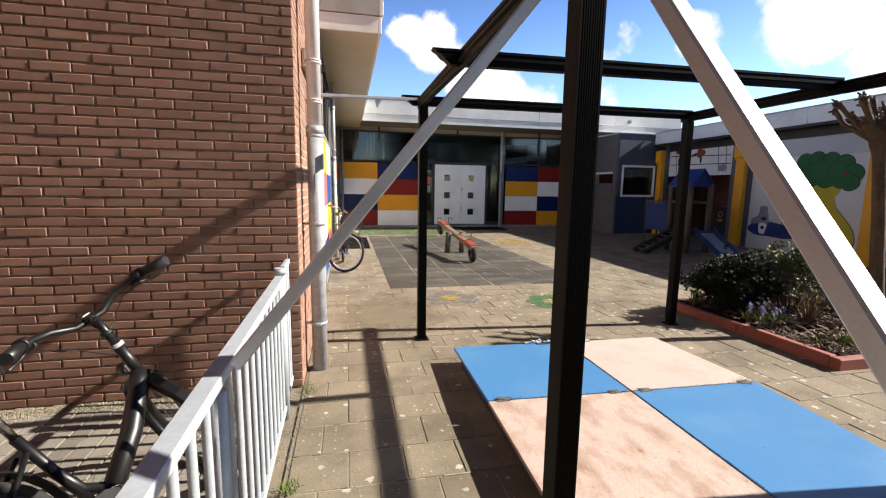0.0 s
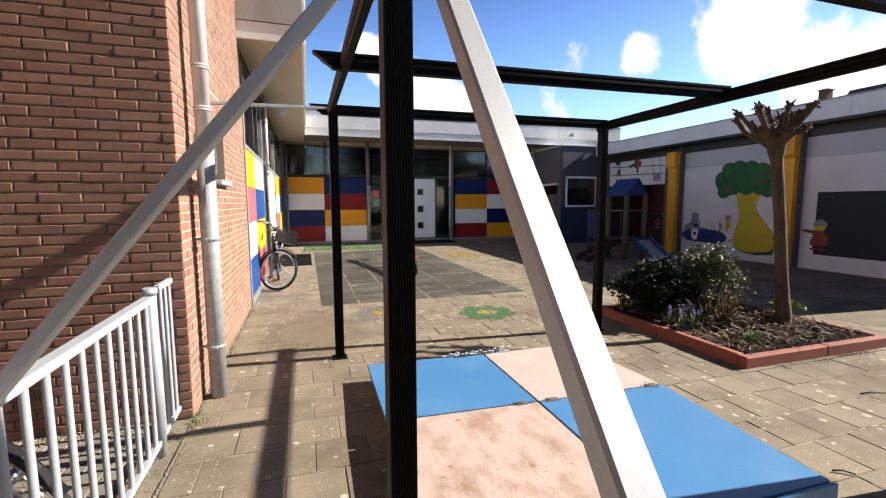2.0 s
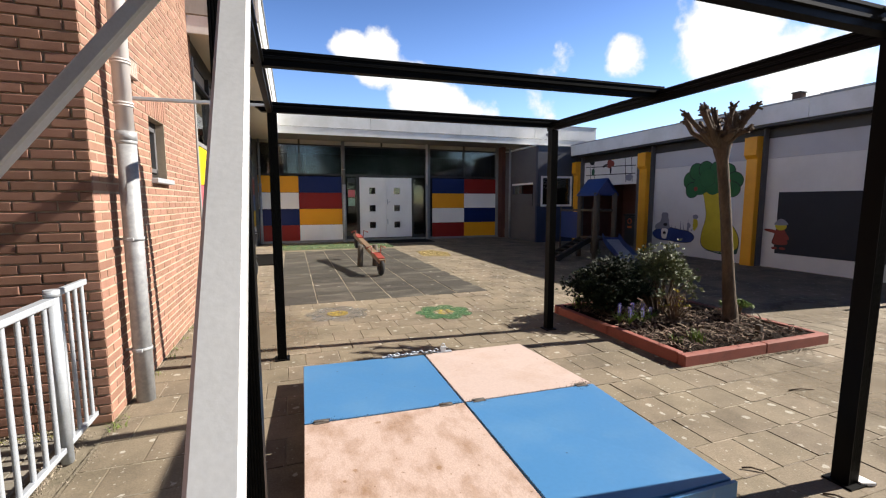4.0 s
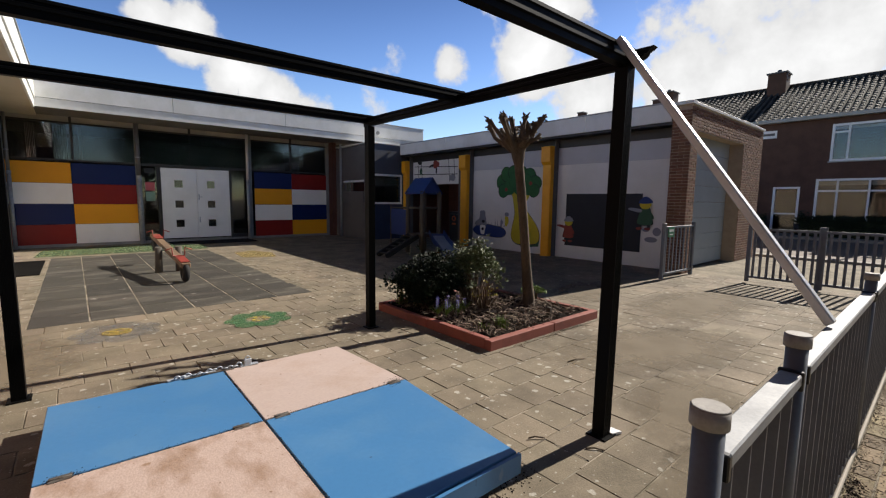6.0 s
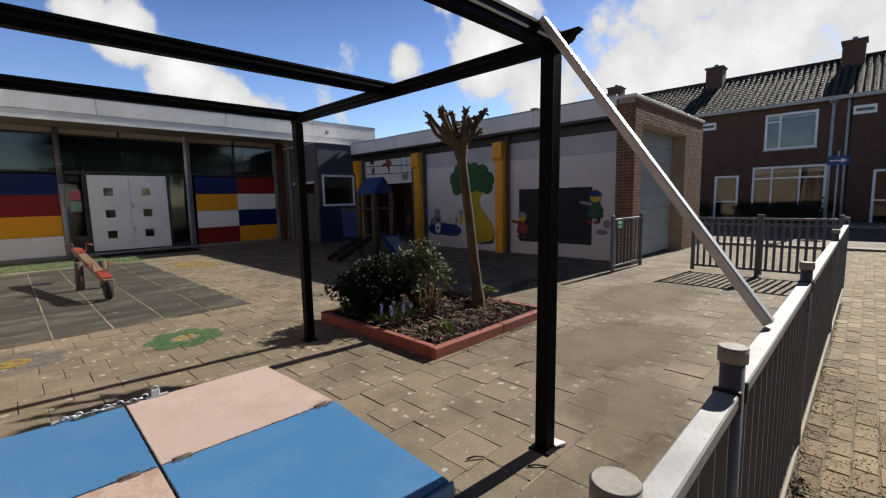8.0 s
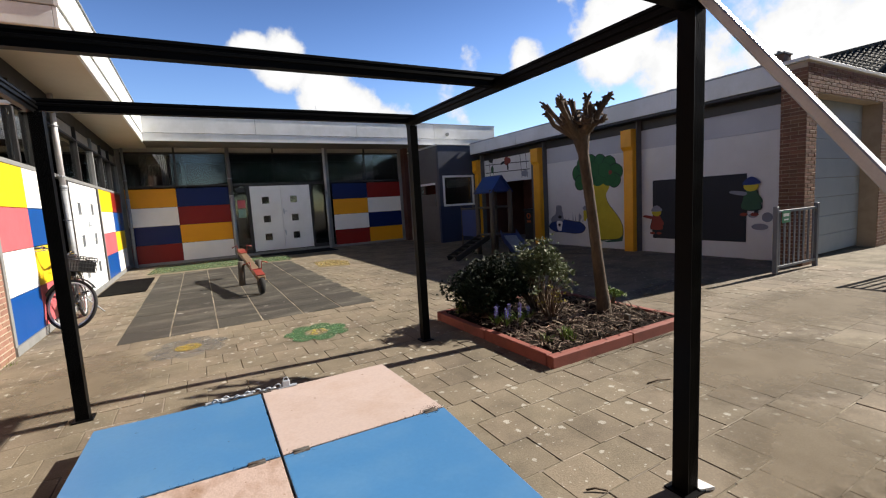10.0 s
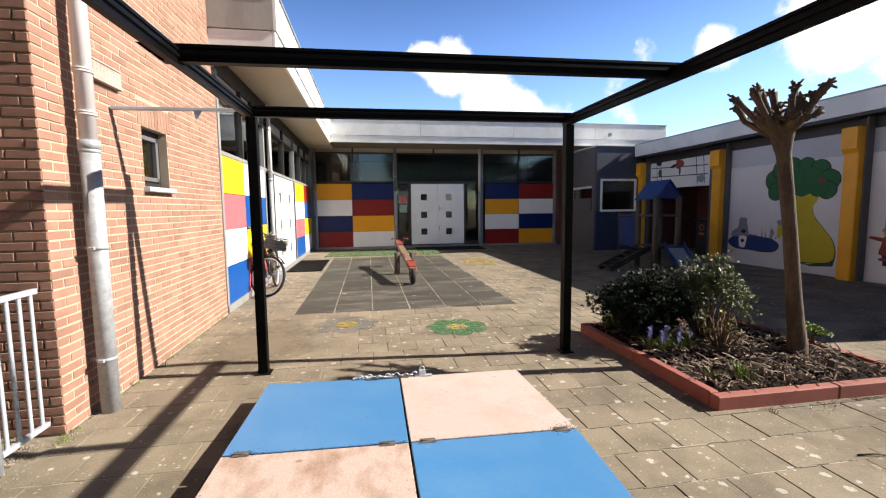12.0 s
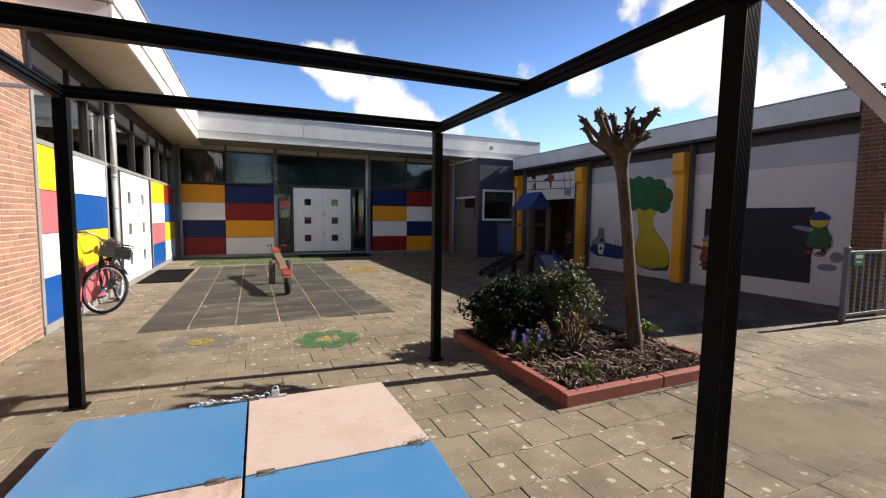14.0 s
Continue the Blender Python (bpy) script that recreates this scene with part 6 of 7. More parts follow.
solo("edging_strip", bm, BLIND, "pale concrete edging strip under the fence", "edging", "structure")
spots = []
for r in range(34):
    for c in range(32):
        x = 0.18 - (r + 0.5) * 0.106
        y = 0.35 + c * 0.206 + (0.103 if r % 2 else 0)
        if y < 3.88:
            spots.append((pose(x, y, -0.012, 0, 0, 90), 0.198, 0.098))
yard_bed = bmesh.new()
box(yard_bed, -4.4, 0.2, 0.2, 3.9, -0.011, -0.0035)
inside_yard = thing("pavement_bike_yard", "grey clinker paving under the parked bicycle", "pavement", kind="structure")
part("joint_bed", yard_bed, SAND, inside_yard)
lay_pieces("clinker", inside_yard, spots, 0.013, 0.004, surface("grey_clinker", (0.19, 0.172, 0.142), (0.135, 0.12, 0.098), 0.9, big=1.5, fine=80, grain=0.3, bump=0.4, vary=0.25), lambda p: p.x > -1.2 and p.y > 2.2, 9)

# ---- wall paintings: plain painted shapes ----
PX = MURAL_X


def paint(name, base):
    return surface(name, base, [v * 0.85 for v in base], 0.7, big=3, fine=60, grain=0.08, bump=0.05)


PT_GREEN, PT_YELLOW, PT_NAVY, PT_GREY, PT_RED, PT_DKGREEN, PT_BLACK = (paint("mural_green", (0.0234, 0.1248, 0.0312)), paint("mural_yellow", (0.5616, 0.4524, 0.0234)), paint("mural_navy", (0.0156, 0.039, 0.1716)),
    paint("mural_grey", (0.234, 0.2418, 0.2808)), paint("mural_red", (0.234, 0.039, 0.0234)), paint("mural_dark_green", (0.0312, 0.0936, 0.0468)), paint("mural_outline", (0.0156, 0.0156, 0.0156)))


def blob(cy, cz, ry, rz, lobes=0, depth=0.0, n=40, turn=0.0):
    pts = []
    for k in range(n):
        a = 2 * math.pi * k / n
        r = 1 + depth * (abs(math.sin(lobes * a / 2)) - 0.5)
        y, z = ry * r * math.cos(a), rz * r * math.sin(a)
        pts.append((cy + y * math.cos(turn) - z * math.sin(turn), cz + y * math.sin(turn) + z * math.cos(turn)))
    return pts


def smooth(pts, n=5):
    """A closed round line through the points."""
    out = []
    for k in range(len(pts)):
        a, b, c, d = (Vector(pts[(k + j) % len(pts)]) for j in (-1, 0, 1, 2))
        for j in range(n):
            t = j / n
            out.append(tuple(0.5 * (2 * b + (c - a) * t + (2 * a - 5 * b + 4 * c - d) * t * t + (3 * b - a - 3 * c + d) * t ** 3)))
    return out


def painted(parent, name, outline, material, layer=0, at=None):
    bm = bmesh.new()
    x = (at or PX) - 0.002 * (layer + 1)
    slab(bm, outline, x, x - 0.002, "x")
    return part(name, bm, material, parent)


PT_LEAF_RIM = paint("mural_leaf_rim", (0.012, 0.060, 0.018))
fruit_tree = thing("wall_painting", "painted yellow pear shape with a green leafy crown on the wall", "wall painting")
pear = [(8.86, 1.70), (8.30, 1.70), (8.28, 1.56), (8.39, 1.37), (8.33, 1.16), (8.17, 0.97), (7.97, 0.72), (7.90, 0.47), (7.99, 0.28), (8.44, 0.22), (8.74, 0.25), (8.88, 0.40), (8.87, 0.66), (8.78, 1.05), (8.84, 1.42)]
middle = Vector((8.48, 0.78))
painted(fruit_tree, "outline", smooth([tuple(middle + (Vector(p) - middle) * 1.03) for p in pear]), PT_BLACK)
painted(fruit_tree, "pear", smooth(pear), PT_YELLOW, 1)
# the crown: round lobes with dark rims, the inner ones drawn over the outer
lobes = [(9.28, 1.98, 0.21), (9.22, 1.73, 0.19), (9.12, 2.20, 0.20), (8.86, 2.24, 0.19), (8.56, 2.22, 0.18), (8.28, 2.14, 0.19), (8.09, 1.92, 0.20), (8.12, 1.72, 0.17), (8.30, 1.80, 0.20), (8.98, 1.83, 0.22), (8.62, 1.85, 0.24), (8.80, 2.02, 0.22), (8.42, 2.00, 0.19)]
for k, (y, z, r) in enumerate(lobes):
    painted(fruit_tree, "crown_outline", blob(y, z, r + (0.016 if k < 8 else 0.008), r + (0.016 if k < 8 else 0.008), 3, 0.05, 28), PT_BLACK if k < 8 else PT_LEAF_RIM, 2 + 0.06 * k)
    painted(fruit_tree, "crown", blob(y, z, r, r, 3, 0.05, 28), PT_GREEN, 2.03 + 0.06 * k)
for y, z in ((8.24, 1.92), (9.12, 1.76)):
    painted(fruit_tree, "apple", blob(y, z, 0.055, 0.055, n=16), PT_RED, 3.2)
painted(fruit_tree, "shade_grass", [(8.80, 0.22), (8.35, 0.15), (7.92, 0.20), (7.88, 0.38), (8.02, 0.25), (8.40, 0.19)], PT_DKGREEN, 2)
whale = thing("wall_painting", "painted dark blue lying shape with a grey one above", "wall painting")
painted(whale, "outline", smooth([(10.475, 0.52), (10.28, 0.69), (9.94, 0.735), (9.55, 0.695), (9.25, 0.655), (9.085, 0.52), (9.19, 0.375), (9.48, 0.335), (9.85, 0.355), (10.25, 0.37)]), PT_BLACK)
painted(whale, "blue_shape", smooth([(10.46, 0.52), (10.27, 0.675), (9.94, 0.72), (9.55, 0.68), (9.26, 0.64), (9.10, 0.52), (9.20, 0.39), (9.48, 0.35), (9.85, 0.37), (10.24, 0.385)]), PT_NAVY, 1)
painted(whale, "grey_shape", smooth([(10.36, 0.66), (10.36, 0.78), (10.20, 0.88), (10.16, 0.98), (9.94, 0.98), (9.90, 0.84), (9.88, 0.70), (10.1, 0.68)]), PT_GREY, 2)
painted(whale, "grey_head", blob(10.05, 1.04, 0.12, 0.10, 4, 0.2), PT_GREY, 3)
painted(whale, "dark_mark", blob(10.02, 0.80, 0.07, 0.045), PT_BLACK, 3)
painted(whale, "white_spot", smooth([(10.13, 0.68), (9.93, 0.67), (9.95, 0.52), (9.98, 0.41), (10.11, 0.42), (10.15, 0.55)]), P_WHITE, 3)
painted(whale, "dark_mark", blob(10.04, 0.57, 0.05, 0.045), PT_BLACK, 4)
for y, z, lean in ((9.80, 0.80, 0.02), (9.70, 0.79, -0.02), (9.52, 0.93, 0.01), (9.42, 0.88, 0.03), (9.31, 0.98, -0.02), (9.27, 0.90, 0.02), (9.18, 0.74, -0.03)):
    painted(whale, "reed", [(y + 0.02, 0.67), (y + lean, z), (y - 0.02, 0.67)], PT_GREY, 0)
painted(whale, "grey_shape", blob(9.27, 0.80, 0.05, 0.08, 3, 0.3), PT_GREY, 1)
painted(whale, "ochre_shape", blob(9.08, 0.86, 0.07, 0.16, 3, 0.3), PT_YELLOW, 0)
painted(whale, "grey_cap", blob(9.08, 1.04, 0.08, 0.06), PT_GREY, 1)
chalkboard = thing("chalkboard", "large black chalkboard fixed to the painted wall", "chalkboard")
bm = bmesh.new()
box(bm, PX - 0.015, PX - 0.001, 5.13, 7.08, 0.32, 1.63, 0.003)
part("board", bm, CHALKBOARD, chalkboard)


def small_figure(cy, cz, s, hat, body):
    """Coat, head, cap, arms and shoes as flat painted shapes."""
    fig = thing("wall_painting", "small painted figure shape in plain colours beside the chalkboard", "wall painting", group="painted figures")
    at = PX - 0.016

    def at_place(pts, flip=1):
        return smooth([(cy + flip * u * s, cz + v * s) for u, v in pts], 4)

    painted(fig, "coat_outline", at_place([(-0.19, -0.20), (0.18, -0.20), (0.16, 0.02), (0.10, 0.21), (-0.10, 0.21), (-0.15, 0.02)]), PT_BLACK, 0, at)
    painted(fig, "coat_shape", at_place([(-0.175, -0.185), (0.165, -0.185), (0.145, 0.02), (0.09, 0.195), (-0.09, 0.195), (-0.135, 0.02)]), body, 1, at)
    painted(fig, "head_shape", blob(cy, cz + 0.28 * s, 0.14 * s, 0.11 * s), PT_YELLOW, 2, at)
    painted(fig, "hat_shape", at_place([(-0.16, 0.32), (0.15, 0.31), (0.10, 0.42), (0.0, 0.47), (-0.11, 0.42)]), hat, 3, at)
    painted(fig, "arm_shape", at_place([(0.09, 0.16), (0.34, 0.20), (0.42, 0.17), (0.34, 0.13), (0.12, 0.09)]), PT_GREY if body is PT_DKGREEN else body, 2, at)
    painted(fig, "arm_shape", at_place([(-0.09, 0.15), (-0.2, 0.02), (-0.21, -0.06), (-0.15, -0.05), (-0.08, 0.04)]), body, 2, at)
    for u in (0.1, -0.1):
        painted(fig, "leg_shape", at_place([(u - 0.03, -0.19), (u + 0.03, -0.19), (u + 0.03, -0.30), (u - 0.03, -0.30)]), PT_BLACK, 0, at)
        painted(fig, "foot_shape", blob(cy + (u + 0.03) * s, cz - 0.30 * s, 0.075 * s, 0.035 * s), PT_RED, 1, at)


small_figure(5.05, 1.13, 0.92, PT_NAVY, PT_DKGREEN)
small_figure(6.98, 0.68, 0.82, PT_GREY, PT_RED)
stones = thing("wall_painting", "painted grey stones low on the white wall", "wall painting")
painted(stones, "stone_shape", blob(4.78, 0.80, 0.09, 0.09), PT_GREY, 0)
painted(stones, "stone_shape", blob(4.90, 0.62, 0.14, 0.06), PT_GREY, 0)
painted(stones, "stone_shape", blob(5.02, 0.83, 0.08, 0.04), PT_GREY, 0)
swing = thing("wall_painting", "painted swing ropes and small figure shapes on the upper panel", "wall painting")
for a, b in (((13.6, 2.62), (11.25, 2.52)), ((13.6, 2.34), (11.25, 2.28))):
    painted(swing, "rope", [(a[0], a[1]), (b[0], b[1]), (b[0], b[1] + 0.025), (a[0], a[1] + 0.025)], PT_BLACK)
for y in (11.62, 11.35, 13.1, 13.3):
    painted(swing, "rope", [(y, 2.05), (y + 0.08, 2.9), (y + 0.10, 2.9), (y + 0.02, 2.05)], PT_BLACK)
painted(swing, "figure_shape", blob(12.35, 2.66, 0.16, 0.13, 3, 0.3), PT_RED, 1)
painted(swing, "head_shape", blob(12.22, 2.85, 0.09, 0.08), PT_YELLOW, 1)
painted(swing, "leg_shape", blob(12.6, 2.62, 0.14, 0.04, turn=-0.3), PT_BLACK, 1)
painted(swing, "leg_shape", blob(12.33, 2.46, 0.04, 0.12), PT_BLACK, 1)
painted(swing, "board_shape", blob(11.5, 2.18, 0.15, 0.10, 5, 0.3), PT_GREY, 1)
painted(swing, "figure_shape", blob(13.25, 2.80, 0.12, 0.12), PT_BLACK, 1)
painted(swing, "figure_shape", blob(13.2, 2.45, 0.08, 0.12), PT_DKGREEN, 1)
bin_ob = thing("waste_bin", "dark wheeled bin with an orange mark in the shaded porch", "bin", (11.75, 11.5, 0))
bm = bmesh.new()
box(bm, -0.25, 0.25, -0.24, 0.24, 0.06, 0.98, 0.03)
part("body", bm, BLACK_PLASTIC, bin_ob)
bm = bmesh.new()
box(bm, -0.28, 0.28, -0.27, 0.27, 0.985, 1.05, 0.02)
part("lid", bm, BLACK_PLASTIC, bin_ob)
bm = bmesh.new()
ring(bm, (-0.253, 0, 0.83), (1, 0, 0), 0.075, 0.016, 20, 6)
box(bm, -0.258, -0.251, -0.09, 0.09, 0.62, 0.68)
part("mark", bm, surface("orange_mark", (0.585, 0.1248, 0.0234), (0.507, 0.1092, 0.0234), 0.5, big=4, fine=40), bin_ob, "orange printed mark")
bm = bmesh.new()
rod(bm, (-0.1, -0.25, 0.06), (-0.1, -0.2, 0.06), 0.06, seg=12)
rod(bm, (-0.1, 0.2, 0.06), (-0.1, 0.25, 0.06), 0.06, seg=12)
part("wheel", bm, TYRE, bin_ob)

# ---- worn paint on the paving ----


def worn_paint(name, base, cover):
    m = surface(name, base, [v * 0.8 for v in base], 0.85, big=4, fine=60, grain=0.15, bump=0.2)
    nt = m.node_tree
    geo, ns, mr = nt.nodes.new("ShaderNodeNewGeometry"), nt.nodes.new("ShaderNodeTexNoise"), nt.nodes.new("ShaderNodeMapRange")
    ns.inputs["Scale"].default_value, ns.inputs["Detail"].default_value, ns.inputs["Roughness"].default_value = 16, 8, 0.7
    mr.inputs["From Min"].default_value, mr.inputs["From Max"].default_value = 0.62 - cover * 0.25, 0.72 - cover * 0.25
    mr.inputs["To Min"].default_value, mr.inputs["To Max"].default_value = min(0.9, cover), 0.04
    nt.links.new(geo.outputs["Position"], ns.inputs["Vector"])
    nt.links.new(ns.outputs["Fac"], mr.inputs["Value"])
    nt.links.new(mr.outputs[0], nt.nodes["Principled BSDF"].inputs["Alpha"])
    return m


def ground_paint(parent, name, outline, material, z=0.0055):
    bm = bmesh.new()
    slab(bm, outline, z, z + 0.0015, "z")
    return part(name, bm, material, parent)


def ground_flower(cx, cy, r, petals, m_petal, m_heart, label):
    ob = thing("ground_drawing", label, "ground drawing")
    for k in range(petals):
        a = 2 * math.pi * k / petals + 0.3
        c = (cx + math.cos(a) * r * 0.62, cy + math.sin(a) * r * 0.62)
        ground_paint(ob, "petal", [(c[0] + r * 0.31 * math.cos(b), c[1] + r * 0.31 * math.sin(b)) for b in [2 * math.pi * j / 16 for j in range(16)]], m_petal, 0.0055 + 0.0003 * k)
    ground_paint(ob, "heart", [(cx + r * 0.30 * math.cos(b), cy + r * 0.30 * math.sin(b)) for b in [2 * math.pi * j / 20 for j in range(20)]], m_heart, 0.009)


ground_flower(3.37, 5.86, 0.40, 7, worn_paint("green_ground_paint", (0.0468, 0.1716, 0.0585), 0.4), worn_paint("yellow_ground_paint", (0.4836, 0.39, 0.0624), 0.95), "worn green flower with a yellow heart painted on the tiles")
ground_flower(2.05, 6.23, 0.44, 7, worn_paint("blue_ground_paint", (0.13, 0.16, 0.2), 0.1), worn_paint("ochre_ground_paint", (0.39, 0.2808, 0.0546), 0.55), "faded blue flower with a yellow heart painted on the tiles")
ob = thing("ground_drawing", "green painted band on the paving by the rear wall", "ground drawing")
ground_paint(ob, "band", [(1.0, 14.2), (4.6, 14.1), (4.7, 15.3), (3.6, 16.3), (1.1, 15.9)], worn_paint("green_band_paint", (0.0936, 0.1716, 0.0624), 0.6))
ob = thing("ground_drawing", "worn yellow painted mark on the paving", "ground drawing")
ground_paint(ob, "mark", [(4.8, 11.6), (5.5, 11.3), (5.7, 12.2), (5.4, 12.9), (4.9, 12.7)], worn_paint("pale_yellow_paint", (0.351, 0.2574, 0.078), 0.4))


# ---- bicycles ----
def bicycle(name, label, at, turn, lean, steer, frame_m, rim_m, fat=0.019, crate=False, step=False, size=1.0):
    """A bicycle at the ground under its rear axle, heading along +x; steer turns the front wheel."""
    bike = thing(name, label, "bicycle", at)
    bike.matrix_world = Matrix.Translation(at) @ pose(0, 0, 0, 0, 0, turn) @ pose(0, 0, 0, lean, 0, 0) @ Matrix.Scale(size, 4)
    R, base = 0.345, 1.10
    head_top, head_low = Vector((0.80, 0, 0.92)), Vector((0.87, 0, 0.70))
    axis = (head_top - head_low).normalized()
    turn_m = Matrix.Translation(head_low) @ Matrix.Rotation(radians(steer), 4, axis) @ Matrix.Translation(-head_low)
    bb, seat_low, seat_top = Vector((0.46, 0, 0.29)), Vector((0.30, 0, 0.72)), Vector((0.24, 0, 0.93))

    def wheel(c, m=None):
        bm = bmesh.new()
        ring(bm, c, (0, 1, 0), R - 0.02, 0.021, 44, 8)
        bmesh.ops.transform(bm, matrix=m or Matrix(), verts=bm.verts)
        tyre = part("wheel", bm, TYRE, bike)
        bm = bmesh.new()
        ring(bm, c, (0, 1, 0), R - 0.045, 0.015, 44, 6)
        bmesh.ops.transform(bm, matrix=m or Matrix(), verts=bm.verts)
        part("rim", bm, rim_m, tyre, "metal rim")
        bm = bmesh.new()
        rod(bm, c - Vector((0, 0.045, 0)), c + Vector((0, 0.045, 0)), 0.03, seg=12)
        bmesh.ops.transform(bm, matrix=m or Matrix(), verts=bm.verts)
        part("hub", bm, CHROME, tyre)
        bm = bmesh.new()
        for k in range(28):
            a = 2 * math.pi * k / 28
            rod(bm, c + Vector((0.025 * math.cos(a + 0.6), 0.03 * (-1) ** k, 0.025 * math.sin(a + 0.6))), c + Vector(((R - 0.05) * math.cos(a), 0, (R - 0.05) * math.sin(a))), 0.0013, seg=4, caps=False)
        bmesh.ops.transform(bm, matrix=m or Matrix(), verts=bm.verts)
        tagged(part("spokes", bm, CHROME, tyre), kind="stuff")
        bm = bmesh.new()
        pts = [c + Vector(((R + 0.025) * math.cos(a), 0, (R + 0.025) * math.sin(a))) for a in [radians(d) for d in range(15, 196, 12)]] if c.x < 0.5 else [c + Vector(((R + 0.025) * math.cos(a), 0, (R + 0.025) * math.sin(a))) for a in [radians(d) for d in range(40, 211, 12)]]
        strip = [[bm.verts.new(p + Vector((0, u, 0)) + (p - c).normalized() * v) for u, v in ((-0.025, -0.004), (0.025, -0.004), (0.018, 0.005), (-0.018, 0.005))] for p in pts]
        for A, B in zip(strip, strip[1:]):
            for k in range(4):
                bm.faces.new((A[k], A[(k + 1) % 4], B[(k + 1) % 4], B[k]))
        bm.faces.new(strip[0][::-1])
        bm.faces.new(strip[-1])
        bmesh.ops.recalc_face_normals(bm, faces=bm.faces[:])
        bmesh.ops.transform(bm, matrix=m or Matrix(), verts=bm.verts)
        part("mudguard", bm, frame_m, bike)

    wheel(Vector((0, 0, R)))
    front = Vector((1.02, 0, R))
    wheel(front, turn_m)
    bm = bmesh.new()
    if step:
        tube(bm, [head_low + axis * 0.05, (0.66, 0, 0.46), (0.5, 0, 0.33), bb], fat, 10)
        tube(bm, [head_low + axis * 0.14, (0.62, 0, 0.60), (0.36, 0, 0.52)], fat * 0.8, 10)
    else:
        tube(bm, [head_low + axis * 0.03, (0.83, 0, 0.66), (0.70, 0, 0.50), bb], [fat, fat * 1.25, fat * 1.3, fat * 1.2], 14)
        tube(bm, [(0.52, 0, 0.36), (0.42, 0, 0.43), (0.36, 0, 0.55)], fat * 0.6, 10)
    rod(bm, bb, seat_low, 0.018, seg=10)
    rod(bm, head_low, head_top - axis * 0.05, 0.024, seg=12)
    for s in (-1, 1):
        rod(bm, bb + Vector((0, s * 0.03, 0)), (0, s * 0.055, R), 0.010, seg=8)
        rod(bm, seat_low + Vector((0, s * 0.02, -0.06)), (0, s * 0.055, R), 0.009, seg=8)
    rod(bm, bb - Vector((0, 0.045, 0)), bb + Vector((0, 0.045, 0)), 0.03, seg=12)
    body = part("frame", bm, frame_m, bike)
    if fat > 0.02:
        # unreadable pale lettering on the down tube
        bm = bmesh.new()
        along = (Vector((0.70, 0, 0.50)) - Vector((0.83, 0, 0.66))).normalized()
        for k in range(4):
            q = Vector((0.80, 0, 0.625)) + along * (0.028 * k)
            box(bm, -0.004, 0.004, -0.016, 0.016, fat * 1.3, fat * 1.3 + 0.0015, 0, Matrix.Translation(q) @ along.to_track_quat("X", "Y").to_matrix().to_4x4())
        part("lettering", bm, GREY_PAINT, body, "pale unreadable lettering")
    bm = bmesh.new()
    for s in (-1, 1):
        tube(bm, [head_low + Vector((0.0, s * 0.02, -0.01)), head_low + Vector((0.02, s * 0.055, -0.05)), Vector((0.965, s * 0.055, 0.5)), front + Vector((0, s * 0.05, 0))], [0.02, 0.02, 0.017, 0.012], 8)
    bmesh.ops.transform(bm, matrix=turn_m, verts=bm.verts)
    part("fork", bm, frame_m, bike)
    bm = bmesh.new()
    top = head_top + axis * 0.10
    rod(bm, head_top - axis * 0.05, top, 0.014 if fat < 0.02 else 0.0185, seg=12)
    rod(bm, top - axis * 0.02, top + Vector((0.05, 0, 0.015)), 0.016 if fat < 0.02 else 0.022, seg=12)
    c = top + Vector((0.05, 0, 0.02))
    tube(bm, [c + Vector((-0.17, -0.31, 0.03)), c + Vector((-0.08, -0.24, 0.05)), c + Vector((-0.01, -0.14, 0.04)), c + Vector((0, -0.06, 0)), c, c + Vector((0, 0.06, 0)), c + Vector((-0.01, 0.14, 0.04)), c + Vector((-0.08, 0.24, 0.05)), c + Vector((-0.17, 0.31, 0.03))], 0.0115 if fat < 0.02 else 0.0155, 10)
    bmesh.ops.transform(bm, matrix=turn_m, verts=bm.verts)
    bars = part("handlebar", bm, BLACK_GLOSS if fat > 0.02 else CHROME, bike)
    if fat > 0.02:
        # adjustable stem: headset ring, height collar and the clamp round the bar
        for f, r, m, name in ((-0.045, 0.029, ZINC, "headset_ring"), (0.028, 0.026, BLACK_PLASTIC, "stem_collar")):
            bm = bmesh.new()
            rod(bm, head_top + axis * (f - 0.009), head_top + axis * (f + 0.004), r, seg=16)
            rod(bm, head_top + axis * (f + 0.004), head_top + axis * (f + 0.010), r, r - 0.006, 16)
            bmesh.ops.transform(bm, matrix=turn_m, verts=bm.verts)
            part(name, bm, m, bars)
        bm = bmesh.new()
        rod(bm, c + Vector((0, -0.024, 0)), c + Vector((0, 0.024, 0)), 0.0235, seg=14)
        bmesh.ops.transform(bm, matrix=turn_m, verts=bm.verts)
        part("bar_clamp", bm, BLACK_GLOSS, bars)
        bm = bmesh.new()
        box(bm, c.x - 0.012, c.x + 0.014, -0.016, 0.016, c.z + 0.0225, c.z + 0.0285, 0.002)
        bmesh.ops.transform(bm, matrix=turn_m, verts=bm.verts)
        part("clamp_cap", bm, RIM_ALU, bars, "bright metal cap on the bar clamp")
        bm = bmesh.new()
        tube(bm, [head_low + axis * 0.12 + Vector((0.03, 0.028, 0)), head_low + Vector((0.02, 0.045, -0.03)), Vector((0.76, 0.05, 0.53)), Vector((0.60, 0.045, 0.40)), bb + Vector((0.02, 0.04, 0.03))], 0.0032, 6)
        part("brake_hose", bm, GREY_PAINT, bike, "pale grey cable along the down tube")
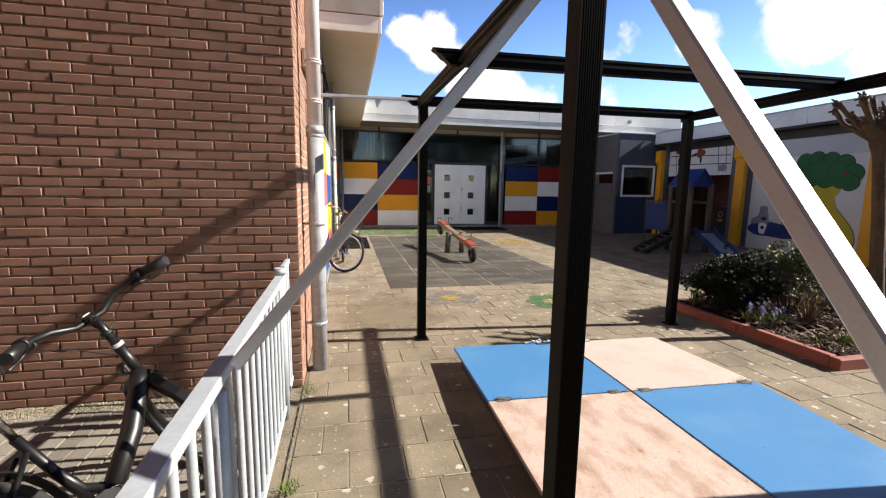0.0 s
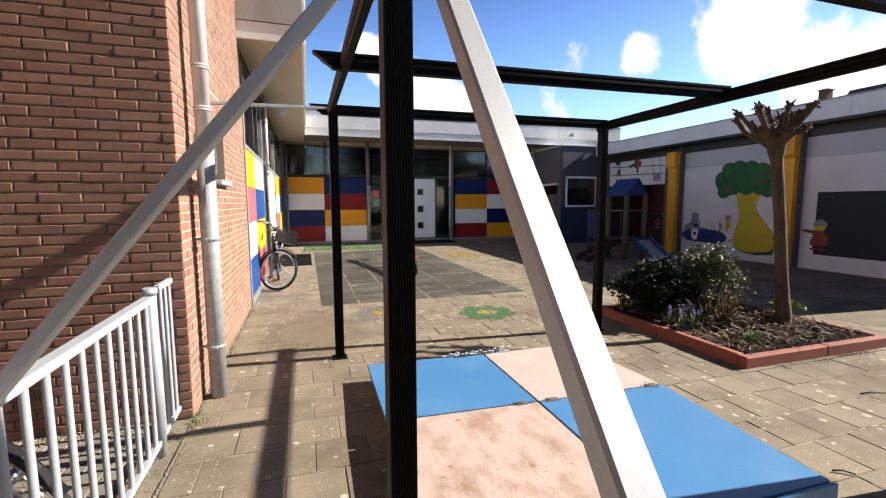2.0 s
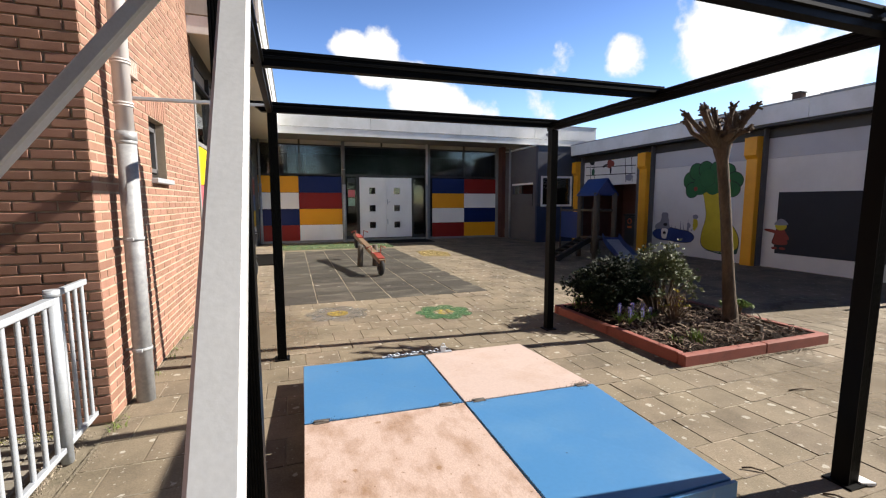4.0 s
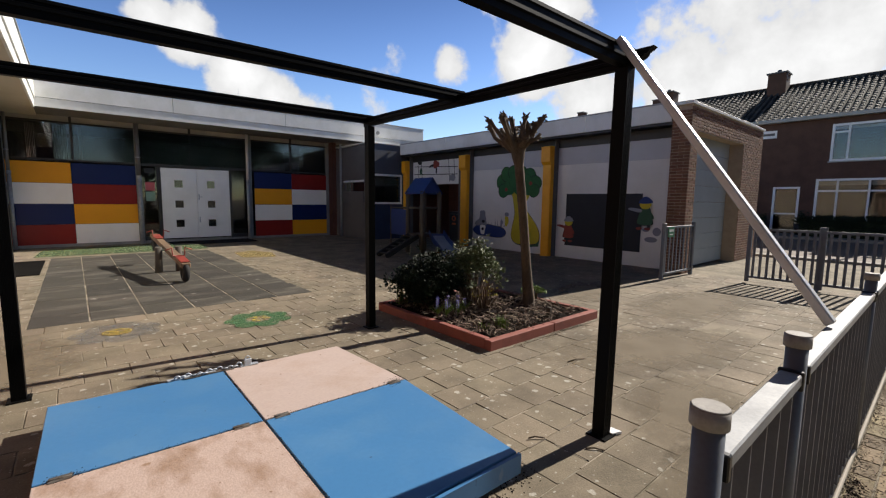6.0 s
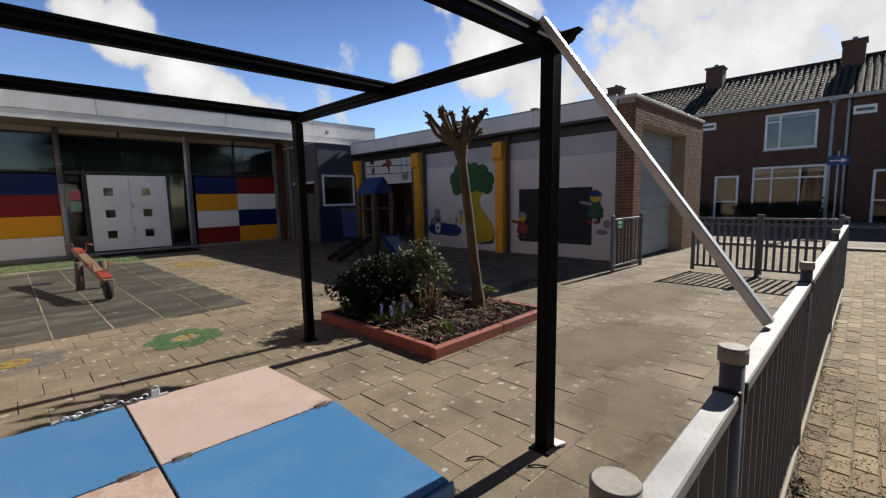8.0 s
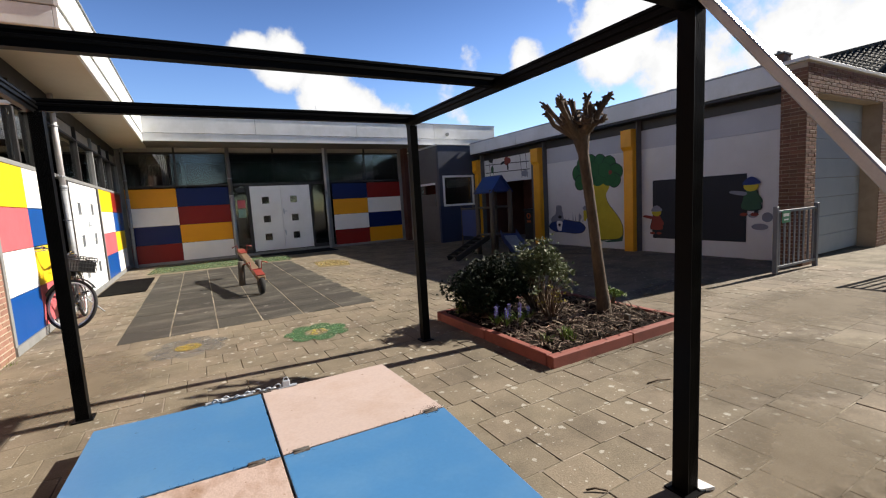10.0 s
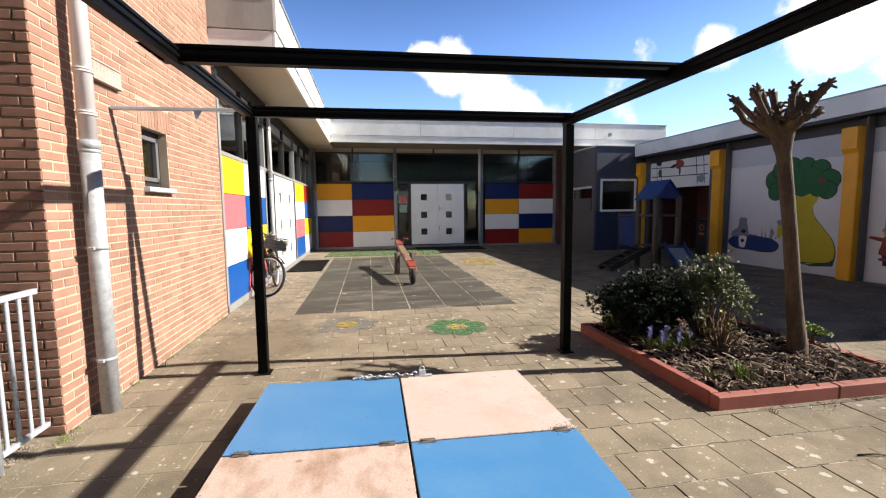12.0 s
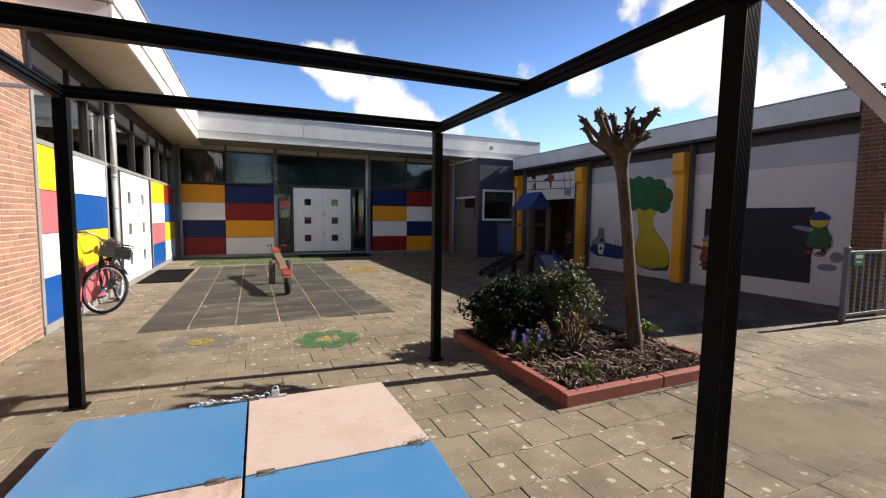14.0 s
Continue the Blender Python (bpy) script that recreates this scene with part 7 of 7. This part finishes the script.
    for s in (-1, 1):
        bm = bmesh.new()
        rod(bm, c + Vector((-0.21, s * 0.335, 0.02)), c + Vector((-0.10, s * 0.255, 0.046)), 0.019 if fat < 0.02 else 0.0235, 0.018 if fat < 0.02 else 0.0205, 14)
        bmesh.ops.transform(bm, matrix=turn_m, verts=bm.verts)
        part("grip", bm, BLACK_PLASTIC, bars, "black rubber grip")
        if fat > 0.02:
            bm = bmesh.new()
            rod(bm, c + Vector((-0.106, s * 0.259, 0.045)), c + Vector((-0.080, s * 0.240, 0.050)), 0.027, seg=14)
            rod(bm, c + Vector((-0.07, s * 0.230, 0.03)), c + Vector((-0.045, s * 0.21, 0.025)), 0.018, 0.012, 12)
            bmesh.ops.transform(bm, matrix=turn_m, verts=bm.verts)
            part("shifter", bm, BLACK_PLASTIC, bars)
        bm = bmesh.new()
        tube(bm, [c + Vector((-0.085, s * 0.235, 0.045)), c + Vector((-0.04, s * 0.245, 0.02)), c + Vector((-0.07, s * 0.30, 0.0)), c + Vector((-0.12, s * 0.34, -0.01))], [0.010, 0.009, 0.006, 0.006], 6)
        box(bm, c.x - 0.10, c.x - 0.06, s * 0.235 - 0.018, s * 0.235 + 0.018, c.z + 0.03, c.z + 0.07, 0.006)
        bmesh.ops.transform(bm, matrix=turn_m, verts=bm.verts)
        part("brake_lever", bm, BLACK_PLASTIC if fat > 0.02 else CHROME, bars)
        bm = bmesh.new()
        tube(bm, [c + Vector((-0.05, s * 0.245, 0.02)), c + Vector((0.10, s * 0.20, 0.02)), c + Vector((0.15, s * 0.08, -0.07)), c + Vector((0.08, 0, -0.20)), c + Vector((0.05, 0.0, -0.30))], 0.0028, 5)
        bmesh.ops.transform(bm, matrix=turn_m, verts=bm.verts)
        part("cable", bm, BLACK_PLASTIC, bars)
    bm = bmesh.new()
    rod(bm, head_low + Vector((0.05, 0, 0.06)), head_low + Vector((0.12, 0, 0.07)), 0.025, 0.036, 12)
    bmesh.ops.transform(bm, matrix=turn_m, verts=bm.verts)
    part("headlight", bm, BLACK_PLASTIC, bike)
    bm = bmesh.new()
    rod(bm, seat_low, seat_top, 0.014, seg=10)
    part("seat_post", bm, CHROME, bike)
    bm = bmesh.new()
    slab(bm, [(0.12, -0.085), (0.10, 0), (0.12, 0.085), (0.24, 0.075), (0.34, 0.022), (0.37, 0), (0.34, -0.022), (0.24, -0.075)], 0.93, 0.985, "z")
    bmesh.ops.bevel(bm, geom=bm.edges[:], offset=0.015, segments=2, affect="EDGES")
    part("saddle", bm, BLACK_PLASTIC, bike)
    bm = bmesh.new()
    ring(bm, bb + Vector((0, -0.055, 0)), (0, 1, 0), 0.085, 0.005, 24, 5)
    rod(bm, bb + Vector((0, -0.06, 0)), bb + Vector((0.12, -0.07, -0.12)), 0.009, seg=8)
    rod(bm, bb + Vector((0, 0.06, 0)), bb + Vector((-0.12, 0.07, 0.12)), 0.009, seg=8)
    part("crank", bm, CHROME, bike)
    for p in (bb + Vector((0.12, -0.12, -0.12)), bb + Vector((-0.12, 0.12, 0.12))):
        bm = bmesh.new()
        box(bm, p.x - 0.04, p.x + 0.04, p.y - 0.04, p.y + 0.04, p.z - 0.012, p.z + 0.012, 0.004)
        part("pedal", bm, BLACK_PLASTIC, bike)
    bm = bmesh.new()
    slab(bm, [(0.0, R - 0.05), (0.0, R + 0.05), (0.44, 0.39), (0.55, 0.33), (0.55, 0.25), (0.44, 0.20)], -0.068, -0.058, "y")
    part("chain_guard", bm, BLACK_PLASTIC, bike)
    bm = bmesh.new()
    for s in (-1, 1):
        tube(bm, [(0.22, s * 0.05, 0.74), (0.0, s * 0.07, 0.745), (-0.25, s * 0.07, 0.74)], 0.006, 6)
        rod(bm, (-0.12, s * 0.07, 0.742), (0, s * 0.065, R), 0.005, seg=6)
    for k in range(4):
        rod(bm, (0.12 - 0.11 * k, -0.07, 0.744), (0.12 - 0.11 * k, 0.07, 0.744), 0.004, seg=6)
    part("carrier", bm, BLACK_PLASTIC, bike)
    bm = bmesh.new()
    rod(bm, (0.1, 0.06, 0.3), (0.02, 0.24, 0.01 + 0.24 * math.tan(radians(max(-lean, 0)))), 0.009, seg=8)
    part("kickstand", bm, GALV, bike)
    if crate:
        bm = bmesh.new()
        x0, x1, w, z0, z1 = 0.94, 1.17, 0.155, 0.80, 1.0
        for a, b in (((x0, -w), (x1, -w)), ((x1, -w), (x1, w)), ((x1, w), (x0, w)), ((x0, w), (x0, -w))):
            for z in (z0, z0 + 0.055, z0 + 0.11, z0 + 0.165, z1):
                rod(bm, (*a, z), (*b, z), 0.006, seg=5, caps=False)
            for k in range(7):
                p = Vector((*a, 0)).lerp(Vector((*b, 0)), k / 6)
                rod(bm, (p.x, p.y, z0), (p.x, p.y, z1), 0.004, seg=5, caps=False)
        box(bm, x0, x1, -w, w, z0 - 0.005, z0 + 0.004)
        for y in (-w, w):
            box(bm, x0 + 0.01, x1 - 0.01, y * 0.96 - 0.002, y * 0.96 + 0.002, z0, z0 + 0.15)
        for x in (x0 + 0.008, x1 - 0.008):
            box(bm, x - 0.002, x + 0.002, -w * 0.93, w * 0.93, z0, z0 + 0.15)
        for s in (-1, 1):
            rod(bm, (1.0, s * 0.06, z0), (1.02, s * 0.06, R), 0.005, seg=6)
        bmesh.ops.transform(bm, matrix=turn_m, verts=bm.verts)
        part("basket", bm, BLACK_PLASTIC, bike, "black lined wire basket")
    return bike


bicycle("bicycle", "black city bicycle leaning behind the railing", (-0.198, 1.967, 0.0), 73.4, -20.9, 64, BLACK_GLOSS, BLACK_GLOSS, 0.033, size=0.943)
bicycle("bicycle", "dark ladies' bicycle with a black basket parked by the panels", (0.62, 9.32, 0.0), 273, 4, 62, BLACK_GLOSS, RIM_ALU, 0.017, True, True)

# ---- weeds and dirt along the walls ----
rng = random.Random(88)
for k in range(9):
    y = 3.95 + k * 0.37 + rng.uniform(-0.1, 0.1)
    blades("weed", (WALL_X + 0.035, y, -0.005), 14, rng.uniform(0.03, 0.07), 0.003, GREEN, "small weed growing at the foot of the brick wall", 100 + k, 0.9, "weed")
for x, y, n, h in ((0.45, 3.80, 26, 0.06), (0.43, 2.75, 40, 0.07), (0.44, 2.35, 22, 0.05), (3.52, 2.02, 20, 0.04), (3.56, 2.6, 14, 0.03), (4.62, 3.44, 14, 0.035), (5.1, 3.33, 16, 0.04), (5.6, 3.33, 18, 0.03), (3.1, 0.78, 60, 0.06), (3.35, 0.74, 60, 0.05)):
    blades("weed", (x, y, -0.004), n, h, 0.003, GREEN if n > 25 else TWIG, "small weed in a paving joint", int(x * 100), 1.0, "weed")
crumbs("moss", [(2.9, 0.85, 3.7, 0.85, 0.02), (2.9, 0.80, 3.5, 0.80, 0.04)], 4200, MOSS, "dry yellow-green moss along the fence foot", "moss", 303, (0.0015, 0.006))
crumbs("sand_strip", [(-2.6, 3.85, 0.18, 3.85, 0.02), (-2.2, 3.80, 0.1, 3.80, 0.04), (0.27, 2.2, 0.27, 3.8, 0.03)], 5200, GRIT, "pale sand and grit washed up along the shaded brick wall", "sand", 307, (0.0015, 0.007))
crumbs("moss", [(-1.8, 3.83, 0.12, 3.83, 0.03)], 1200, MOSS, "dry moss and weeds at the foot of the shaded wall", "moss", 308, (0.002, 0.008))
crumbs("soil_strip", [(3.2, 0.84, 4.8, 0.85, 0.02), (3.3, 0.78, 4.5, 0.80, 0.05), (3.7, 0.66, 4.2, 0.70, 0.05)], 2600, EARTH, "dark soil and rotted leaves gathered along the fence foot", "soil", 309, (0.002, 0.009))
crumbs("grit_outside", [(2.6, 0.87, 9.5, 0.87, 0.012), (2.6, 0.6, 6.0, 0.6, 0.2)], 6000, GRIT, "pale grit and dust on the clinkers by the fence", "grit", 304, (0.001, 0.005))
rng = random.Random(91)
V, F = [], []
for _ in range(4200):
    x, y = rng.choice((rng.uniform(3.3, 4.6), rng.gauss(3.9, 0.35), rng.uniform(2.9, 7.0))), 0.865 - abs(rng.gauss(0, 0.12))
    L, w, a = rng.uniform(0.006, 0.035), rng.uniform(0.0006, 0.0024), rng.uniform(0, 6.28)
    dx, dy = math.cos(a), math.sin(a)
    z = rng.uniform(0.002, 0.012)
    k = len(V)
    V += [(x - dy * w, y + dx * w, z), (x + dy * w, y - dx * w, z), (x + dx * L + dy * w, y + dy * L - dx * w, z + rng.uniform(0, 0.006)), (x + dx * L - dy * w, y + dy * L + dx * w, z + rng.uniform(0, 0.008))]
    F += [(k, k + 1, k + 2, k + 3)]
data = bpy.data.meshes.new("plant_debris")
data.from_pydata(V, [], F)
data.materials.append(MULCH)
tagged(new("plant_debris", data), "dry plant debris swept against the fence foot", "debris", kind="stuff")
for x0, y0, x1, y1 in ((5.05, 2.75, 5.25, 2.70), (3.78, 2.18, 3.86, 2.12), (3.95, 1.9, 4.02, 1.82)):
    bm = bmesh.new()
    tube(bm, [(x0, y0, 0.008), ((x0 + x1) / 2, (y0 + y1) / 2 + 0.01, 0.014), (x1, y1, 0.008)], 0.005, 6)
    solo("twig", bm, BARK, "small dark twig lying on the tiles", "twig", group="twigs")
bm = bmesh.new()
rod(bm, (10.86, 15.255, 3.97), (10.86, 15.20, 3.97), 0.07, 0.06, 12)
solo("wall_light", bm, GREY_FRAME, "small round lamp on the white fascia", "lamp")
notice = thing("notice", "notices taped inside the glass beside the door", "notice")
for z0, z1, m in ((1.62, 1.88, P_ROSE), (1.30, 1.58, surface("green_notice", (0.234, 0.351, 0.273), None, 0.6, big=5, fine=40)), (2.15, 2.3, BLACK_PLASTIC)):
    bm = bmesh.new()
    box(bm, 3.50, 3.74, BACK_Y + 0.036, BACK_Y + 0.042, z0, z1)
    part("sheet", bm, m, notice)
for x in (3.9, 4.1, 7.2):
    bm = bmesh.new()
    rod(bm, (x, 20, 4.2), (x, 20, 5.6 + 0.3 * math.sin(x)), 0.02, 0.008, seg=6)
    for k in range(3):
        rod(bm, (x - 0.25 + 0.06 * k, 20, 5.0 + 0.2 * k), (x + 0.25 - 0.06 * k, 20, 5.0 + 0.2 * k), 0.01, seg=5)
    solo("antenna", bm, GALV, "thin aerial mast above the flat roof", "antenna", group="aerials")


# ---- far side of the street behind the camera: closes the place and shows in the windows ----
def back_houses():
    for n, x0 in enumerate((-26, -18, -10)):
        house = thing("house", "dark brick terraced house on the far side of the street", "house", group="rear terraced houses")
        bm = bmesh.new()
        wall_with_holes(bm, x0, x0 + 7.98, -0.01, 5.4, -15.3, -15.0, "x", [(x0 + 1, x0 + 3.2, 0.7, 2.4), (x0 + 1.2, x0 + 3.0, 3.3, 4.7), (x0 + 4.8, x0 + 6.4, 3.3, 4.7)])
        part("wall", bm, HOUSE_BRICK, house)
        bm = bmesh.new()
        slab(bm, [(-14.7, 5.4), (-19.5, 8.6), (-24.3, 5.4)], x0, x0 + 7.98, "x")
        part("roof", bm, ROOF_TILE, house)
        bm = bmesh.new()
        box(bm, x0, x0 + 7.98, -24.0, -16.0, -0.01, 5.38)
        part("inner_wall", bm, INSIDE, house)


back_houses()


def far_chimney(x, y, top):
    """The brick stack of a house beyond the school, standing on its own roof."""
    house = thing("house", "far brick house whose chimney shows above the flat roof", "house", group="far houses")
    bm = bmesh.new()
    box(bm, x - 4, x + 4, y - 3.5, y + 3.5, -0.01, top - 3.4)
    part("wall", bm, HOUSE_BRICK, house)
    bm = bmesh.new()
    slab(bm, [(x - 4.3, top - 3.4), (x + 4.3, top - 3.4), (x, top - 1.2)], y - 3.7, y + 3.7, "y")
    roof = part("roof", bm, ROOF_TILE, house)
    bm = bmesh.new()
    box(bm, x - 0.35, x + 0.35, y - 0.3, y + 0.3, top - 1.8, top - 0.08, 0.01)
    stack = part("chimney", bm, HOUSE_BRICK, roof)
    bm = bmesh.new()
    box(bm, x - 0.42, x + 0.42, y - 0.37, y + 0.37, top - 0.08, top, 0.01)
    part("chimney_cap", bm, GREY_BOARD, stack)


far_chimney(41.0, 25.5, 10.3)
far_chimney(44.0, 19.5, 11.0)


def street_tree(x, y, h, seed):
    rng = random.Random(seed)
    tree = thing("tree", "leafing street tree behind the fence", "tree", (x, y, -0.01), group="street trees")
    bm = bmesh.new()
    tube(bm, [(0, 0, 0), (0.05, 0.02, h * 0.25), (0.0, 0.05, h * 0.5), (0.05, 0, h * 0.85)], [0.2, 0.16, 0.11, 0.03], 10)
    part("trunk", bm, BARK, tree)
    leaves = []
    for k in range(26):
        a, z = k * 2.4, h * (0.35 + 0.55 * k / 26)
        L = h * 0.28 * (1.1 - abs(k / 26 - 0.4))
        tip = Vector((math.cos(a) * L, math.sin(a) * L, z + L * 0.5))
        bm = bmesh.new()
        tube(bm, [(0, 0, z), (tip.x * 0.5, tip.y * 0.5, z + L * 0.3), tip], [0.05, 0.03, 0.01], 6)
        part("limb", bm, BARK, tree)
        for _ in range(230):
            p = Vector((0, 0, z)).lerp(tip, rng.uniform(0.4, 1.15)) + Vector((rng.gauss(0, 0.35), rng.gauss(0, 0.35), rng.gauss(0, 0.3)))
            leaves.append((p, Vector((rng.uniform(-1, 1), rng.uniform(-1, 1), rng.uniform(-1, 0.5))), Vector((0.1, 0.1, 1)), rng.uniform(0.15, 0.28), 0.07))
    part("crown", leaf_mesh(leaves), LEAF_DARK, tree)


for k, (x, y, h) in enumerate(((-8.0, -6.5, 8.0), (-4.2, -6.4, 7.6), (-0.9, -7.6, 7.8), (6.3, -8.4, 7.6), (8.9, -8.6, 8.4), (11.6, -8.2, 8.2), (14.4, -8.5, 7.6), (17.2, -8.0, 5.4))):
    street_tree(x, y, h, 201 + k)

# ---- bricks and paving, piece by piece ----
CORNER_BRICKS = brick_spots(-4.2, WALL_X, 0.0, 4.5, face_y(FRONT_Y + 0.012))
lay_pieces("brick", wall_front, CORNER_BRICKS, 0.013, 0.004, BRICK, lambda p: p.x > -1.3 and p.z < 1.9, 3)
lay_pieces("brick", wall_side, brick_spots(FRONT_Y, 7.20, 0.0, 4.5, face_x(WALL_X - 0.008), [WIN, (WIN[0] - 0.062, WIN[1] + 0.075, WIN[3], WIN[3] + 0.22)], joint=0.013), 0.0035, 0.0015, BRICK, lambda p: p.y < 6.5 and p.z < 1.9, 4)
lintel = [(face_x(WALL_X - 0.008)(WIN[0] - 0.06 + 0.062 * (k + 0.5), WIN[3] + 0.11) @ pose(0, 0, 0, 0, 0, 90), 0.208, 0.051) for k in range(11)]
lay_pieces("lintel_brick", wall_side, lintel, 0.0035, 0.0015, BRICK, lambda p: True, 14)
lay_pieces("brick", garage, [s for s in brick_spots(11.02, 15.82, 0.0, 3.32, face_y(GAR_Y + 0.008), [GAR_DOOR])] + brick_spots(GAR_Y, 4.46, 0.0, 3.30, face_x(11.03, -1)), 0.010, 0.003, BRICK_BROWN, lambda p: p.x < 11.42 or p.x > 14.28, 5)

rng = random.Random(17)
paving = thing("pavement", "weathered grey-brown concrete paving tiles with lichen spots", "pavement", kind="structure")
spots = []
TS = 0.30
for row in range(53):
    y = 1.07 + row * TS
    x = 0.41 - (0.15 if row % 2 else 0.0)
    while x < 11.38:
        a, b = max(x, 0.41), min(x + TS, 11.39)
        x += TS
        c = (a + b) / 2
        if b - a < 0.05:
            continue
        if 1.62 < c < 3.45 and 2.1 < y < 4.0:
            continue
        if 4.85 < c < 6.5 and 3.55 < y < 5.2:
            continue
        if 1.30 < c < 4.52 and 6.92 < y < 13.9:
            continue
        spots.append((pose(c, y, -0.012), b - a - 0.006, TS - 0.009))
bm = bmesh.new()
box(bm, 0.39, 11.39, 0.90, 16.7, -0.011, -0.0025)
part("joint_bed", bm, SAND, paving)
lay_pieces("tile", paving, spots, 0.014, 0.0022, TILE, lambda p: p.y < 6.2 and (p.x > 3.5 or p.x < 1.5 or p.y > 4.3) and p.x < 5.6, 6, 6)

# pale sand standing high in the long joints, washed out here and there
V, F = [], []
for row in range(30):
    y, x = 1.07 + (row + 0.5) * TS, 0.43
    while x < 11.2:
        n, long = len(V), rng.uniform(0.05, 0.28)
        inside = (1.60 < x < 3.5 and 2.0 < y < 4.1) or (4.62 < x < 6.7 and 3.3 < y < 5.4) or (1.0 < x < 4.55 and y > 6.8)
        if rng.random() < 0.9 and not inside:
            w, z = rng.uniform(0.003, 0.007), rng.uniform(-0.0015, 0.0026)
            V += [(x, y - w, -0.01), (x, y + w, -0.01), (x + long, y + w * 0.8, -0.01), (x + long, y - w, -0.01), (x + 0.01, y - w, z), (x + 0.01, y + w, z), (x + long - 0.01, y + w * 0.8, z), (x + long - 0.01, y - w, z)]
            F += [(n + 4, n + 7, n + 6, n + 5), (n, n + 3, n + 7, n + 4), (n + 1, n + 5, n + 6, n + 2), (n, n + 4, n + 5, n + 1), (n + 3, n + 2, n + 6, n + 7)]
        x += long + rng.uniform(0.0, 0.12)
for m, w, h in spots:
    if rng.random() < 0.45 and m.translation.y < 9:
        n, x, y, z = len(V), m.translation.x + w / 2 + 0.003, m.translation.y, rng.uniform(-0.005, 0.002)
        a, b = y - h * rng.uniform(0.2, 0.5), y + h * rng.uniform(0.2, 0.5)
        V += [(x - 0.004, a, z), (x + 0.004, a, z), (x + 0.004, b, z), (x - 0.004, b, z)]
        F += [(n, n + 1, n + 2, n + 3)]
data = bpy.data.meshes.new("joint_sand")
data.from_pydata(V, [], F)
data.materials.append(GRIT)
ob = new("joint_sand", data)
ob.parent = paving
tagged(ob, kind="stuff")



def dust_material():
    m = surface("blown_sand", (0.205, 0.165, 0.112), (0.15, 0.118, 0.078), 0.97, big=3, fine=140, grain=0.3, bump=0.3)
    nt = m.node_tree
    N, L = nt.nodes.new, nt.links.new
    co, ball, nz = N("ShaderNodeTexCoord"), N("ShaderNodeTexGradient"), N("ShaderNodeTexNoise")
    ball.gradient_type = "SPHERICAL"
    L(co.outputs["Object"], ball.inputs["Vector"])
    geo = N("ShaderNodeNewGeometry")
    nz.inputs["Scale"].default_value, nz.inputs["Detail"].default_value, nz.inputs["Roughness"].default_value = 5.0, 8.0, 0.7
    L(geo.outputs["Position"], nz.inputs["Vector"])
    both, fade = N("ShaderNodeMath"), N("ShaderNodeMapRange")
    both.operation = "ADD"
    L(ball.outputs["Fac"], both.inputs[0])
    L(nz.outputs["Fac"], both.inputs[1])
    fade.inputs["From Min"].default_value, fade.inputs["From Max"].default_value = 0.62, 1.15
    fade.inputs["To Max"].default_value = 0.7
    L(both.outputs[0], fade.inputs["Value"])
    L(fade.outputs[0], nt.nodes["Principled BSDF"].inputs["Alpha"])
    return m


# thin sheets of blown sand that hide some of the joints
BLOWN_SAND = dust_material()
for x, y, rx, ry, turn in ((6.1, 2.45, 1.5, 0.75, -20), (5.0, 1.75, 0.9, 0.45, 10), (8.4, 2.9, 1.8, 0.8, 0), (4.4, 1.35, 0.7, 0.3, 0), (1.2, 5.6, 0.7, 1.1, 0), (8.0, 4.4, 1.2, 0.6, 20)):
    bm = bmesh.new()
    bmesh.ops.create_circle(bm, cap_ends=True, segments=28, radius=1.0)
    ob = part("sand_film", bm, BLOWN_SAND, paving)
    ob.matrix_basis = pose(x, y, 0.0052, 0, 0, turn) @ Matrix.Diagonal((rx, ry, 1, 1))
    tagged(ob, kind="stuff")

rubber_field = thing("rubber_safety_surface", "dark rubber safety tiles, dusty and with lit patches in the colour, let into the paving", "play surface", kind="structure")
spots = []
for i in range(6):
    for j in range(13):
        w, h = 3.2 / 6, 6.98 / 13
        spots.append((pose(1.31 + (i + 0.5) * w, 6.92 + (j + 0.5) * h, -0.012), w - 0.018, h - 0.003))
lay_pieces("rubber_tile", rubber_field, spots, 0.0145, 0.004, RUBBER, lambda p: True, 7)
# sand in the joints of the rubber field
V, F = [], []
for i in range(1, 6):
    x, y = 1.31 + i * 3.2 / 6, 6.94
    while y < 13.8:
        n, long = len(V), rng.uniform(0.1, 0.5)
        w, z = rng.uniform(0.005, 0.009), rng.uniform(-0.002, 0.0015)
        if rng.random() < 0.66:
            V += [(x - w, y, z), (x + w, y, z), (x + w, y + long, z), (x - w, y + long, z), (x - w, y, -0.01), (x + w, y, -0.01), (x + w, y + long, -0.01), (x - w, y + long, -0.01)]
            F += [(n, n + 1, n + 2, n + 3), (n, n + 4, n + 5, n + 1), (n + 2, n + 6, n + 7, n + 3), (n + 1, n + 5, n + 6, n + 2), (n + 3, n + 7, n + 4, n)]
        y += long
data = bpy.data.meshes.new("joint_sand")
data.from_pydata(V, [], F)
data.materials.append(GRIT)
ob = new("joint_sand", data)
ob.parent = rubber_field
tagged(ob, kind="stuff")
